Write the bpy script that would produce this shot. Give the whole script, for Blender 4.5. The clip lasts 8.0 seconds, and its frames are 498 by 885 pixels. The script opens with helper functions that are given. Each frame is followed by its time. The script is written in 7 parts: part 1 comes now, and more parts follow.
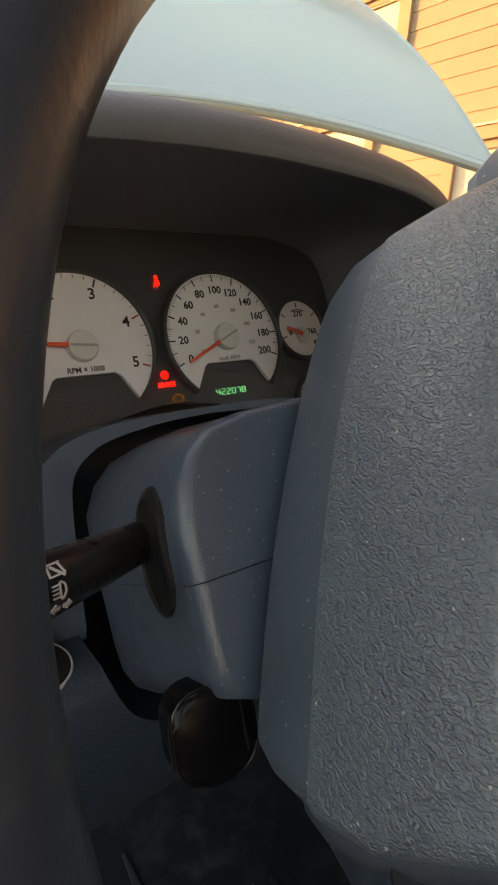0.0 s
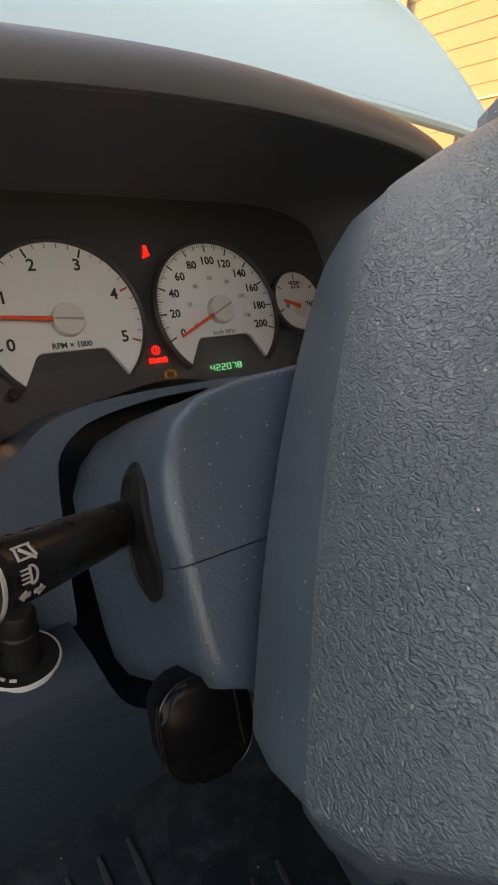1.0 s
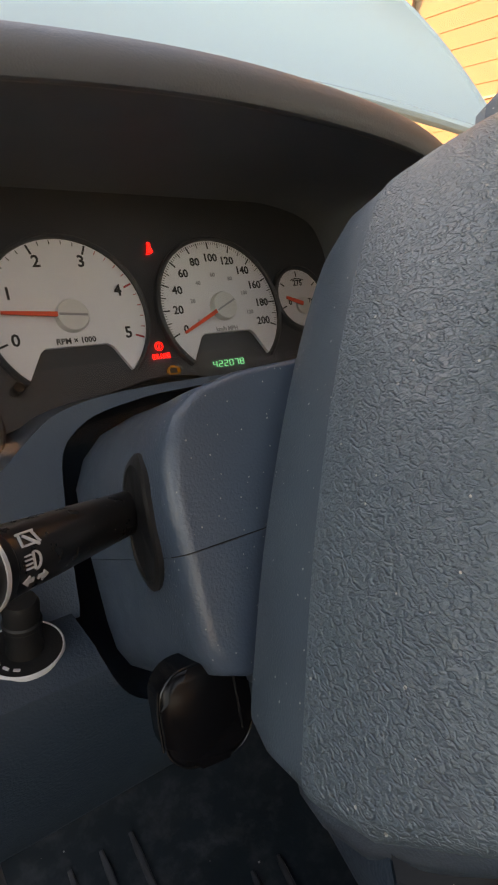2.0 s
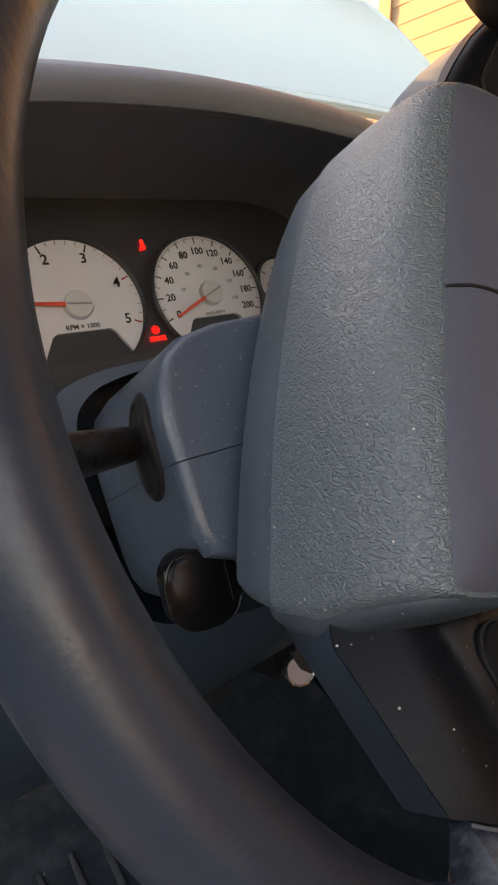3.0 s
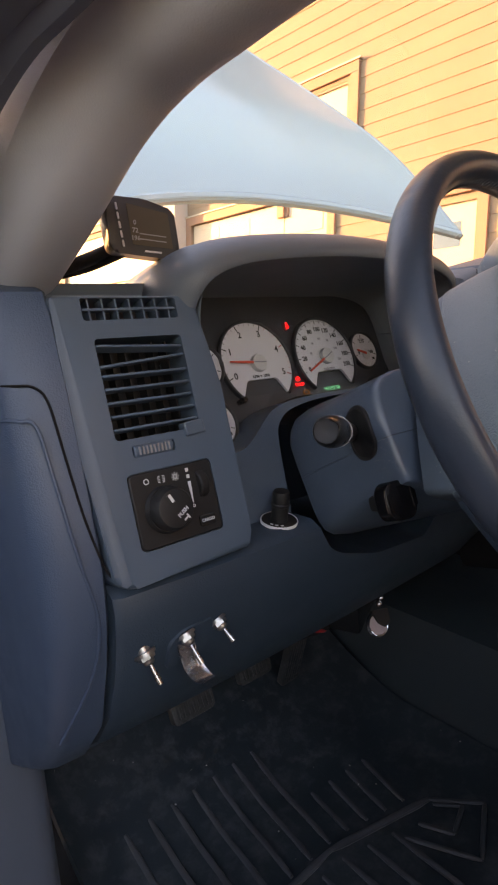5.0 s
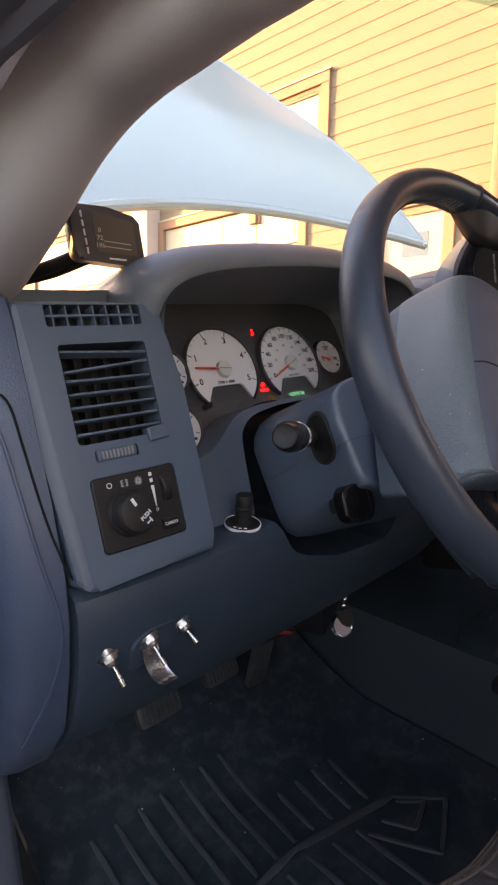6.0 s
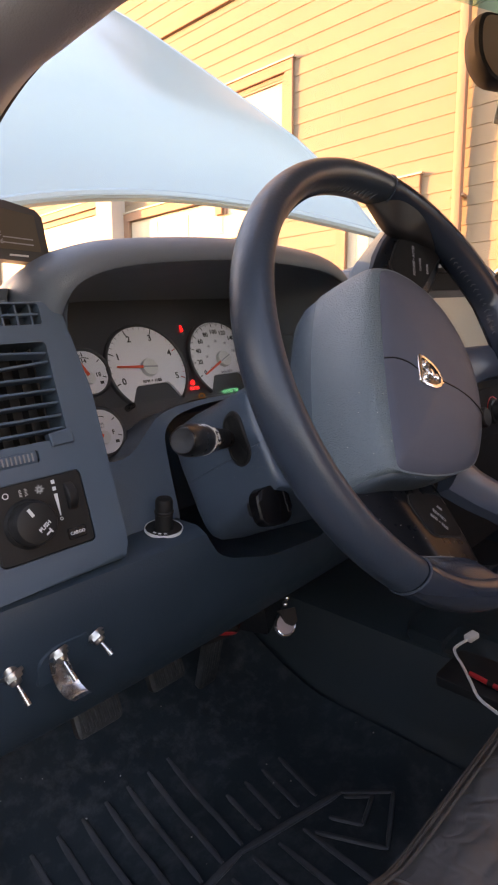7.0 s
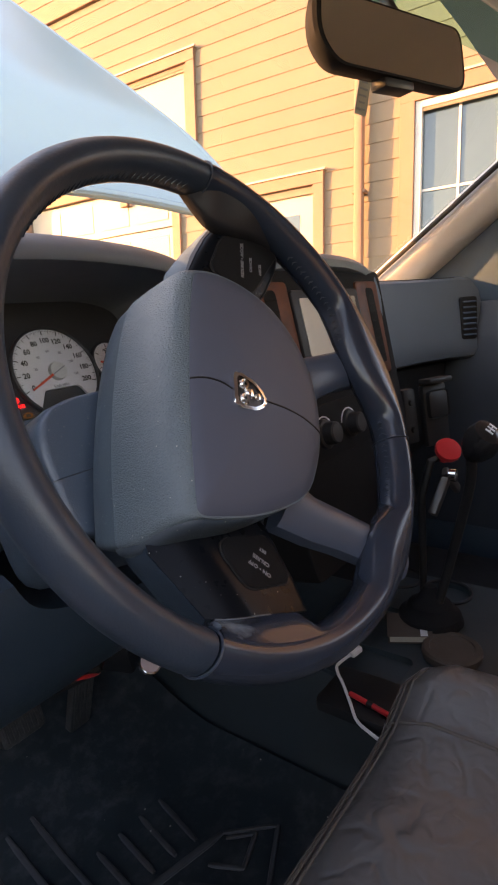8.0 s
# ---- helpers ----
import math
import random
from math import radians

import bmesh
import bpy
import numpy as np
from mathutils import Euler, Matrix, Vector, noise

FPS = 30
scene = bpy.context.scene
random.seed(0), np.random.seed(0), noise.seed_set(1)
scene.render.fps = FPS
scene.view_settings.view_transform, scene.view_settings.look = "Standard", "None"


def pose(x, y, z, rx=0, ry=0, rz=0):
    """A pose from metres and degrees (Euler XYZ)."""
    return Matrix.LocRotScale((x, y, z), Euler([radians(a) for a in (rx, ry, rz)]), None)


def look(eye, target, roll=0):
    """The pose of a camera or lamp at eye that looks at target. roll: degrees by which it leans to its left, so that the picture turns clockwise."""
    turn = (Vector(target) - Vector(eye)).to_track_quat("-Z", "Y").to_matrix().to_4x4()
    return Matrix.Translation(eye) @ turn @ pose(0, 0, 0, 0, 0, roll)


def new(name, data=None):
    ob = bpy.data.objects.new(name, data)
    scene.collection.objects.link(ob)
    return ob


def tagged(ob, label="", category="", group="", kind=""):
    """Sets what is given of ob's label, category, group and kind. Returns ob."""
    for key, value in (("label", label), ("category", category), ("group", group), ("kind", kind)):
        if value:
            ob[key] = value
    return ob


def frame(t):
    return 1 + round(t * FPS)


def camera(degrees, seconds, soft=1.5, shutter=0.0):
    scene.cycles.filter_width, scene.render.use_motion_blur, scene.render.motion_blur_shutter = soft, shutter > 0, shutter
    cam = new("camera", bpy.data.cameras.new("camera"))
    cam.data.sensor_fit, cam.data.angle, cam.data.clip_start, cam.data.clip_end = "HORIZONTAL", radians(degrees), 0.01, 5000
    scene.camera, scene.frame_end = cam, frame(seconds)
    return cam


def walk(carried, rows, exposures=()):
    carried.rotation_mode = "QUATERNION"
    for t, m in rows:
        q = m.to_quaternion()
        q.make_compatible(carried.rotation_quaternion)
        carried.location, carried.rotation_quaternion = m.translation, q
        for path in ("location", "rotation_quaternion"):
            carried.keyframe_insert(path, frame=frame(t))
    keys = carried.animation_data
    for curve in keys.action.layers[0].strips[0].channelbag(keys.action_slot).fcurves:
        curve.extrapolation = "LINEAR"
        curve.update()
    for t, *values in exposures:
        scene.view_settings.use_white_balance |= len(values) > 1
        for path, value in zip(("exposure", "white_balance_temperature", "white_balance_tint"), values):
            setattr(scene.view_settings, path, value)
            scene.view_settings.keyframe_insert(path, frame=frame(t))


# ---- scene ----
cam = camera(47.7, 8.0, soft=2.1)
PATH = [
    (0, (0.203, 0.207, 1.444), (1.353, 1.74, 0.872), 0.5),
    (0.5, (0.215, 0.214, 1.435), (1.353, 1.748, 0.844), -0.1),
    (1, (0.214, 0.216, 1.435), (1.349, 1.739, 0.81), -0.4),
    (2.5, (0.211, 0.204, 1.43), (1.326, 1.741, 0.803), -0.5),
    (3, (0.189, 0.163, 1.418), (1.301, 1.716, 0.825), -3.8),
    (3.5, (0.165, 0.134, 1.434), (1.304, 1.681, 0.878), -4.4),
    (4, (0.104, 0.083, 1.439), (1.305, 1.603, 0.941), -4.2),
    (4.5, (0.022, 0.07, 1.444), (1.235, 1.601, 1.012), -3.6),
    (4.7, (-0.035, 0.078, 1.442), (1.177, 1.617, 1.041), -3.6),
    (5.8, (-0.093, 0.08, 1.431), (1.217, 1.543, 1.053), -2.7),
    (6, (-0.071, 0.066, 1.437), (1.241, 1.528, 1.06), -2.8),
    (6.5, (-0.033, 0.05, 1.437), (1.295, 1.492, 1.043), -3.1),
    (7, (-0.022, 0.044, 1.439), (1.347, 1.443, 1.029), -3.7),
    (7.5, (0.019, 0.032, 1.44), (1.451, 1.358, 1.002), -4.2),
    (8, (0.086, 0.03, 1.445), (1.628, 1.224, 0.997), -4.4),
]
LEVEL = pose(0, 0, 0, 0, -5.0, 0)  # the truck stands on a cross slope; everything in it is built in its own axes
walk(cam, [(t, LEVEL @ look(eye, target, roll)) for t, eye, target, roll in PATH],
     exposures=[(0.0, 3.0, 13400, 28), (0.2, 3.05, 13000, 28), (0.45, 3.18, 12400, 29), (0.7, 3.2, 12200, 29), (2.6, 3.22, 12000, 32), (3.0, 3.45, 12200, 34), (3.5, 3.4, 12300, 35), (4.0, 3.22, 11500, 35), (4.6, 3.16, 10800, 36), (5.6, 3.32, 9900, 37), (6.3, 3.37, 9800, 37), (7.4, 3.36, 9700, 36), (8.0, 3.18, 9600, 34)])

# ---- world and sun ----
SUN_AZ, SUN_EL = 30.0, 10.0  # degrees to the left of the truck's nose, and above the horizon
world = bpy.data.worlds.new("world")
scene.world = world
world.use_nodes = True
wn = world.node_tree.nodes
sky = wn.new("ShaderNodeTexSky")
sky.sky_type = "NISHITA"
sky.sun_disc = False
sky.ozone_density = 1.6
sky.dust_density = 0.6
sky.sun_elevation = radians(SUN_EL)
sky.sun_rotation = radians(-SUN_AZ)
wn["Background"].inputs["Strength"].default_value = 0.15
world.node_tree.links.new(sky.outputs["Color"], wn["Background"].inputs["Color"])
sun_data = bpy.data.lights.new("sun", "SUN")
sun_data.energy = 2.4
sun_data.angle = radians(0.6)
sun_data.color = (1.0, 0.58, 0.25)
sun_ob = new("sun", sun_data)
sun_dir = Vector((-math.sin(radians(SUN_AZ)) * math.cos(radians(SUN_EL)), math.cos(radians(SUN_AZ)) * math.cos(radians(SUN_EL)), math.sin(radians(SUN_EL))))
sun_ob.matrix_world = look(sun_dir * 30, (0, 0, 0))


# ---- materials ----
def material(name, color, rough=0.5, metal=0.0, grain=0.0, grain_scale=300.0, vary=0.15, vary_scale=8.0, kind="noise",
             specks=0.0, speck_scale=160.0, coat=0.0, island=0.0, objvary=0.0, spec=0.5, rough_vary=0.1, sheen=0.0, depth=0.0006, dust=0.0, twist=0.0):
    m = bpy.data.materials.new(name)
    m.use_nodes = True
    nt = m.node_tree
    nd, ln = nt.nodes, nt.links
    b = nd["Principled BSDF"]
    b.inputs["Roughness"].default_value = rough
    b.inputs["Metallic"].default_value = metal
    b.inputs["Specular IOR Level"].default_value = spec
    b.inputs["Coat Weight"].default_value = coat
    b.inputs["Coat Roughness"].default_value = 0.08
    b.inputs["Sheen Weight"].default_value = sheen
    tc = nd.new("ShaderNodeTexCoord")
    n1 = nd.new("ShaderNodeTexNoise")
    n1.inputs["Scale"].default_value = vary_scale
    n1.inputs["Detail"].default_value = 6.0
    ln.new(tc.outputs["Object"], n1.inputs["Vector"])
    mix = nd.new("ShaderNodeMix")
    mix.data_type = "RGBA"
    mix.inputs["A"].default_value = (*[c * (1 - vary) for c in color], 1)
    mix.inputs["B"].default_value = (*[min(1.0, c * (1 + vary)) for c in color], 1)
    ln.new(n1.outputs["Fac"], mix.inputs["Factor"])
    out = mix.outputs["Result"]
    if island or objvary:
        src = nd.new("ShaderNodeNewGeometry").outputs["Random Per Island"] if island else nd.new("ShaderNodeObjectInfo").outputs["Random"]
        mr = nd.new("ShaderNodeMapRange")
        mr.inputs["To Min"].default_value, mr.inputs["To Max"].default_value = 1 - (island or objvary), 1 + (island or objvary)
        ln.new(src, mr.inputs["Value"])
        hv = nd.new("ShaderNodeHueSaturation")
        ln.new(mr.outputs["Result"], hv.inputs["Value"])
        ln.new(out, hv.inputs["Color"])
        out = hv.outputs["Color"]
    if specks:
        v = nd.new("ShaderNodeTexVoronoi")
        v.inputs["Scale"].default_value = speck_scale
        ln.new(tc.outputs["Object"], v.inputs["Vector"])
        lt = nd.new("ShaderNodeMath")
        lt.operation = "LESS_THAN"
        ln.new(v.outputs["Distance"], lt.inputs[0])
        sep = nd.new("ShaderNodeSeparateColor")
        ln.new(v.outputs["Color"], sep.inputs["Color"])
        mm = nd.new("ShaderNodeMapRange")
        mm.inputs["From Min"].default_value = 1 - specks
        mm.inputs["To Max"].default_value = 0.14
        mm.clamp = True
        ln.new(sep.outputs["Red"], mm.inputs["Value"])
        ln.new(mm.outputs["Result"], lt.inputs[1])
        mx = nd.new("ShaderNodeMix")
        mx.data_type = "RGBA"
        mx.inputs["B"].default_value = (0.42, 0.41, 0.38, 1)
        ln.new(lt.outputs["Value"], mx.inputs["Factor"])
        ln.new(out, mx.inputs["A"])
        out = mx.outputs["Result"]
    if dust:  # pale smears of dry dust
        nz = nd.new("ShaderNodeTexNoise")
        nz.inputs["Scale"].default_value = vary_scale * 4.0
        nz.inputs["Detail"].default_value = 9.0
        nz.inputs["Roughness"].default_value = 0.65
        nz.inputs["Distortion"].default_value = 0.15
        ln.new(tc.outputs["Object"], nz.inputs["Vector"])
        dr = nd.new("ShaderNodeMapRange")
        dr.inputs["From Min"].default_value, dr.inputs["From Max"].default_value = 0.48, 0.78
        dr.inputs["To Max"].default_value = dust
        dr.clamp = True
        ln.new(nz.outputs["Fac"], dr.inputs["Value"])
        dm = nd.new("ShaderNodeMix")
        dm.data_type = "RGBA"
        dm.inputs["B"].default_value = (0.17, 0.18, 0.19, 1)
        ln.new(dr.outputs["Result"], dm.inputs["Factor"])
        ln.new(out, dm.inputs["A"])
        out = dm.outputs["Result"]
    ln.new(out, b.inputs["Base Color"])
    if rough_vary:
        n2 = nd.new("ShaderNodeTexNoise")
        n2.inputs["Scale"].default_value = vary_scale * 4
        n2.inputs["Detail"].default_value = 4.0
        ln.new(tc.outputs["Object"], n2.inputs["Vector"])
        r = nd.new("ShaderNodeMapRange")
        r.inputs["To Min"].default_value, r.inputs["To Max"].default_value = max(0.02, rough - rough_vary), min(1.0, rough + rough_vary)
        ln.new(n2.outputs["Fac"], r.inputs["Value"])
        ln.new(r.outputs["Result"], b.inputs["Roughness"])
    if grain:
        bump = nd.new("ShaderNodeBump")
        bump.inputs["Strength"].default_value = grain
        bump.inputs["Distance"].default_value = depth
        if kind == "leather":
            # pebbled grain: creases run where two noises pass their middle value
            squash = nd.new("ShaderNodeMapping")
            squash.inputs["Scale"].default_value = (1.0, 1.0, 1.7)
            ln.new(tc.outputs["Object"], squash.inputs["Vector"])
            heights = []
            for k_s, wide in ((1.0, 0.11), (2.1, 0.16)):
                nz = nd.new("ShaderNodeTexNoise")
                nz.inputs["Scale"].default_value = grain_scale * k_s
                nz.inputs["Detail"].default_value = 1.0
                nz.inputs["Distortion"].default_value = 0.3
                ln.new(squash.outputs["Vector"], nz.inputs["Vector"])
                sub = nd.new("ShaderNodeMath")
                sub.operation = "SUBTRACT"
                sub.inputs[1].default_value = 0.5
                ln.new(nz.outputs["Fac"], sub.inputs[0])
                away = nd.new("ShaderNodeMath")
                away.operation = "ABSOLUTE"
                ln.new(sub.outputs["Value"], away.inputs[0])
                mr2 = nd.new("ShaderNodeMapRange")
                mr2.interpolation_type = "SMOOTHSTEP"
                mr2.inputs["From Max"].default_value = wide
                ln.new(away.outputs["Value"], mr2.inputs["Value"])
                heights.append(mr2.outputs["Result"])
            dome = nd.new("ShaderNodeMath")
            dome.operation = "MULTIPLY_ADD"
            dome.inputs[1].default_value = 0.5
            ln.new(heights[1], dome.inputs[0])
            ln.new(heights[0], dome.inputs[2])
            ln.new(dome.outputs["Value"], bump.inputs["Height"])
        else:
            g = nd.new("ShaderNodeTexNoise")
            g.inputs["Scale"].default_value = grain_scale
            g.inputs["Detail"].default_value = 3.0
            g.inputs["Distortion"].default_value = twist
            ln.new(tc.outputs["Object"], g.inputs["Vector"])
            ln.new(g.outputs["Fac"], bump.inputs["Height"])
        ln.new(bump.outputs["Normal"], b.inputs["Normal"])
    return m


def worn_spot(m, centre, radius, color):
    """Rub an uneven pale spot, of wear or painted reflection, into a material round one place."""
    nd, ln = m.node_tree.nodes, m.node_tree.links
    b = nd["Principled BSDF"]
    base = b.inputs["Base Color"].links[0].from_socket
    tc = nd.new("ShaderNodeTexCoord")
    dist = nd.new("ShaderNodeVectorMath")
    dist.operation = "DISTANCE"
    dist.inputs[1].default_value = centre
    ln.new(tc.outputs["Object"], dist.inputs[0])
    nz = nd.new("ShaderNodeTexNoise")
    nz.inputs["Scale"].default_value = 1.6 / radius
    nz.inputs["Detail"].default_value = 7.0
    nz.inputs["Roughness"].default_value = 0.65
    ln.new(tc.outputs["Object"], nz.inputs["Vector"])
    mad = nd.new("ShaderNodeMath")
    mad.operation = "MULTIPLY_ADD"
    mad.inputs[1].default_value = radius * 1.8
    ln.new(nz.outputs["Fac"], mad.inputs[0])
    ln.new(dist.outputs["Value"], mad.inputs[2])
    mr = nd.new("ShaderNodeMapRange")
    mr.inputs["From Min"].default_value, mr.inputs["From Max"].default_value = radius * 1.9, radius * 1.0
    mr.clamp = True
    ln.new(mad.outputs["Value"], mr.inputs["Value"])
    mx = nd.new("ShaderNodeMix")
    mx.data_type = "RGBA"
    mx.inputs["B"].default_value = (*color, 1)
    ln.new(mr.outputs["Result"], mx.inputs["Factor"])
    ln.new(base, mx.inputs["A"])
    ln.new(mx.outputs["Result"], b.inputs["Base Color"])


def glow(name, color, strength):
    m = bpy.data.materials.new(name)
    m.use_nodes = True
    b = m.node_tree.nodes["Principled BSDF"]
    b.inputs["Base Color"].default_value = (*[c * 0.4 for c in color], 1)
    b.inputs["Emission Color"].default_value = (*color, 1)
    b.inputs["Emission Strength"].default_value = strength
    return m


def glass(name, tint=(0.95, 0.98, 0.97), rough=0.0):
    m = bpy.data.materials.new(name)
    m.use_nodes = True
    nt = m.node_tree
    nt.nodes.remove(nt.nodes["Principled BSDF"])
    tr = nt.nodes.new("ShaderNodeBsdfTransparent")
    tr.inputs["Color"].default_value = (*tint, 1)
    gl = nt.nodes.new("ShaderNodeBsdfGlossy")
    gl.inputs["Roughness"].default_value = rough
    fr = nt.nodes.new("ShaderNodeLayerWeight")
    pw = nt.nodes.new("ShaderNodeMath")
    pw.operation = "POWER"
    pw.inputs[1].default_value = 5.0
    nt.links.new(fr.outputs["Facing"], pw.inputs[0])
    ma = nt.nodes.new("ShaderNodeMath")
    ma.operation = "MULTIPLY_ADD"
    ma.inputs[1].default_value, ma.inputs[2].default_value = 0.9, 0.05
    nt.links.new(pw.outputs["Value"], ma.inputs[0])
    mx = nt.nodes.new("ShaderNodeMixShader")
    nt.links.new(ma.outputs["Value"], mx.inputs["Fac"])
    nt.links.new(tr.outputs["BSDF"], mx.inputs[1])
    nt.links.new(gl.outputs["BSDF"], mx.inputs[2])
    nt.links.new(mx.outputs["Shader"], nt.nodes["Material Output"].inputs["Surface"])
    return m


DASH = material("slate_dash_plastic", (0.0618, 0.0980, 0.1406), 0.52, grain=0.5, grain_scale=900, vary=0.12, vary_scale=14)
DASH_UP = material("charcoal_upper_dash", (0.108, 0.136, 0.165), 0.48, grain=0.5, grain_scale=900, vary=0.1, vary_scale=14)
# darker, bluer copy of DASH: shade of the lower dash is in its colour
DASH_SHADED = material("slate_plastic_shaded", (0.0205, 0.0405, 0.0620), 0.46, grain=0.6, grain_scale=700, vary=0.15, vary_scale=9)
# end cap: DASH taken darker and bluer, its shade put into the colour
DASH_END_SHADED = material("slate_end_cap_shaded", (0.0358, 0.0640, 0.1087), 0.46, grain=0.5, grain_scale=800, vary=0.12, vary_scale=12)
BEZEL = material("satin_bezel_plastic", (0.0576, 0.0942, 0.1352), 0.43, grain=0.2, grain_scale=1200, vary=0.1, vary_scale=18)
COLUMN = material("column_plastic_dusty", (0.0530, 0.0840, 0.1212), 0.34, grain=0.4, grain_scale=1000, vary=0.12, vary_scale=20, specks=0.9, speck_scale=430, spec=0.7)
WEB_LEATHER = material("matt_worn_web_leather", (0.020, 0.020, 0.023), 0.42, grain=0.15, grain_scale=400, vary=0.4, vary_scale=40, rough_vary=0.1, spec=0.22)
PAD_GRAIN = material("grained_airbag_vinyl", (0.0770, 0.1210, 0.1480), 0.34, grain=0.8, grain_scale=350, depth=0.00034, spec=1.0, kind="leather", vary=0.1, vary_scale=16, specks=0.45, speck_scale=260)
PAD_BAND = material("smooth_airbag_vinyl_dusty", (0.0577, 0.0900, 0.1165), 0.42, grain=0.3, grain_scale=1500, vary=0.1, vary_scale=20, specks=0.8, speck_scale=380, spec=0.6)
STALK = material("satin_black_stalk_plastic", (0.014, 0.013, 0.013), 0.30, spec=0.5, vary=0.15, vary_scale=40, specks=0.35, speck_scale=500)
PADDLE = material("polished_black_paddle", (0.005, 0.005, 0.006), 0.22, spec=0.15, vary=0.15, vary_scale=40)
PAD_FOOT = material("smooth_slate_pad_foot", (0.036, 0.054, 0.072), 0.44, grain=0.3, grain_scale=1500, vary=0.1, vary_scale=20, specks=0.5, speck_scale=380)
PAD_FACE = material("smooth_airbag_cover", (0.0744, 0.0860, 0.1186), 0.52, spec=0.3, grain=0.25, grain_scale=1600, vary=0.1, vary_scale=12)
BLACK_SATIN = material("satin_black_spoke", (0.004, 0.0055, 0.008), 0.29, spec=0.12, vary=0.15, vary_scale=25, rough_vary=0.07, specks=0.3, speck_scale=340)
COLUMN_CAP = material("dull_grey_stalk_cap", (0.030, 0.032, 0.036), 0.6, spec=0.2, vary=0.15, vary_scale=40)
SPOKE = material("satin_spoke_plastic", (0.045, 0.062, 0.092), 0.36, grain=0.15, grain_scale=1500, vary=0.1, vary_scale=20)
RIM = material("worn_black_leather", (0.021, 0.034, 0.052), 0.37, spec=0.46, grain=0.26, grain_scale=420, kind="noise", vary=0.3, vary_scale=22, rough_vary=0.12)
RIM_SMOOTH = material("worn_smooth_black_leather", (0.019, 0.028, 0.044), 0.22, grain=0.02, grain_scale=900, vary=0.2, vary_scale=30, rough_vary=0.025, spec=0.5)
# pale tone for the painted highlight on the web's edge
SILVER_GLINT = material("web_edge_glint", (0.095, 0.105, 0.112), 0.33, grain=0.5, grain_scale=160, vary=0.75, vary_scale=70, rough_vary=0.15)
BLACK = material("matte_black_plastic", (0.014, 0.014, 0.015), 0.5, spec=0.3, grain=0.2, grain_scale=900, vary=0.15)
DARK = material("dull_black_plastic", (0.009, 0.009, 0.010), 0.75, spec=0.12, grain=0.2, grain_scale=900, vary=0.15)
BEZEL_DARK = material("charcoal_monitor_plastic", (0.030, 0.032, 0.038), 0.45, grain=0.2, grain_scale=900, vary=0.15)
BLACK_GLOSS = material("gloss_black_plastic", (0.012, 0.012, 0.013), 0.2, vary=0.1, rough_vary=0.06)
# underside tone lifted: the haze over the recess is put into its colour
SHELL = material("brow_underside_hazed", (0.128, 0.156, 0.186), 0.6, grain=0.15, grain_scale=900, vary=0.1)
CLUSTER = material("cluster_black_plastic", (0.036, 0.038, 0.043), 0.48, grain=0.15, grain_scale=900, vary=0.15)
DIAL = material("silver_white_dial_face", (0.7, 0.7, 0.74), 0.55, vary=0.03, rough_vary=0.02)
INK = material("black_dial_ink", (0.012, 0.012, 0.014), 0.6, vary=0.0, rough_vary=0.0)
INK_RED = material("red_dial_ink", (0.45, 0.04, 0.05), 0.6, vary=0.0, rough_vary=0.0)
INK_GREY = material("grey_dial_ink", (0.3, 0.3, 0.33), 0.6, vary=0.0, rough_vary=0.0)
INK_WHITE = material("white_marking", (0.62, 0.63, 0.65), 0.6, vary=0.05, rough_vary=0.0)
INK_DIM = material("dim_marking", (0.2, 0.2, 0.21), 0.6, vary=0.05, rough_vary=0.0)
NEEDLE = material("orange_red_needle", (0.85, 0.10, 0.05), 0.4, vary=0.05)
HUB_CLEAR = material("frosted_needle_hub", (0.6, 0.6, 0.6), 0.3, vary=0.04)
CHROME = material("chrome", (0.78, 0.78, 0.78), 0.12, metal=1.0, vary=0.04, rough_vary=0.05)
DULL_CHROME = material("dull_chrome", (0.42, 0.44, 0.47), 0.25, metal=1.0, vary=0.2, vary_scale=90)
STEEL = material("zinc_steel", (0.36, 0.37, 0.38), 0.34, metal=1.0, vary=0.15, vary_scale=60)
DULL_STEEL = material("dull_dark_steel", (0.12, 0.12, 0.12), 0.5, metal=1.0, vary=0.25, vary_scale=60)
LAMP_RED = glow("red_telltale", (1.0, 0.02, 0.02), 0.34)
LAMP_AMBER = glow("amber_telltale", (0.40, 0.16, 0.005), 0.03)
LAMP_GREEN = glow("green_odometer_digits", (0.05, 0.75, 0.4), 0.14)
RUBBER = material("black_rubber_mat", (0.0186, 0.0300, 0.0385), 0.42, grain=0.4, grain_scale=260, vary=0.4, vary_scale=10, specks=0.1, speck_scale=90, rough_vary=0.2, dust=0.32)
RIB_TOP = material("worn_rubber_rib", (0.055, 0.063, 0.072), 0.4, grain=0.3, grain_scale=260, vary=0.5, vary_scale=30, specks=0.1, speck_scale=90, rough_vary=0.15)
PEDAL = material("worn_pedal_rubber", (0.030, 0.034, 0.038), 0.55, grain=0.4, grain_scale=300, vary=0.4, vary_scale=30, dust=0.3)
CARPET = material("black_carpet", (0.02, 0.021, 0.024), 0.95, grain=1.0, grain_scale=600, vary=0.4, vary_scale=40)
DOOR_CARD = material("dark_door_card", (0.018, 0.026, 0.038), 0.55, grain=0.5, grain_scale=600, vary=0.2, vary_scale=6)
TUNNEL = material("grey_tunnel_vinyl", (0.0167, 0.0290, 0.0364), 0.5, grain=0.6, grain_scale=500, vary=0.25, vary_scale=6)
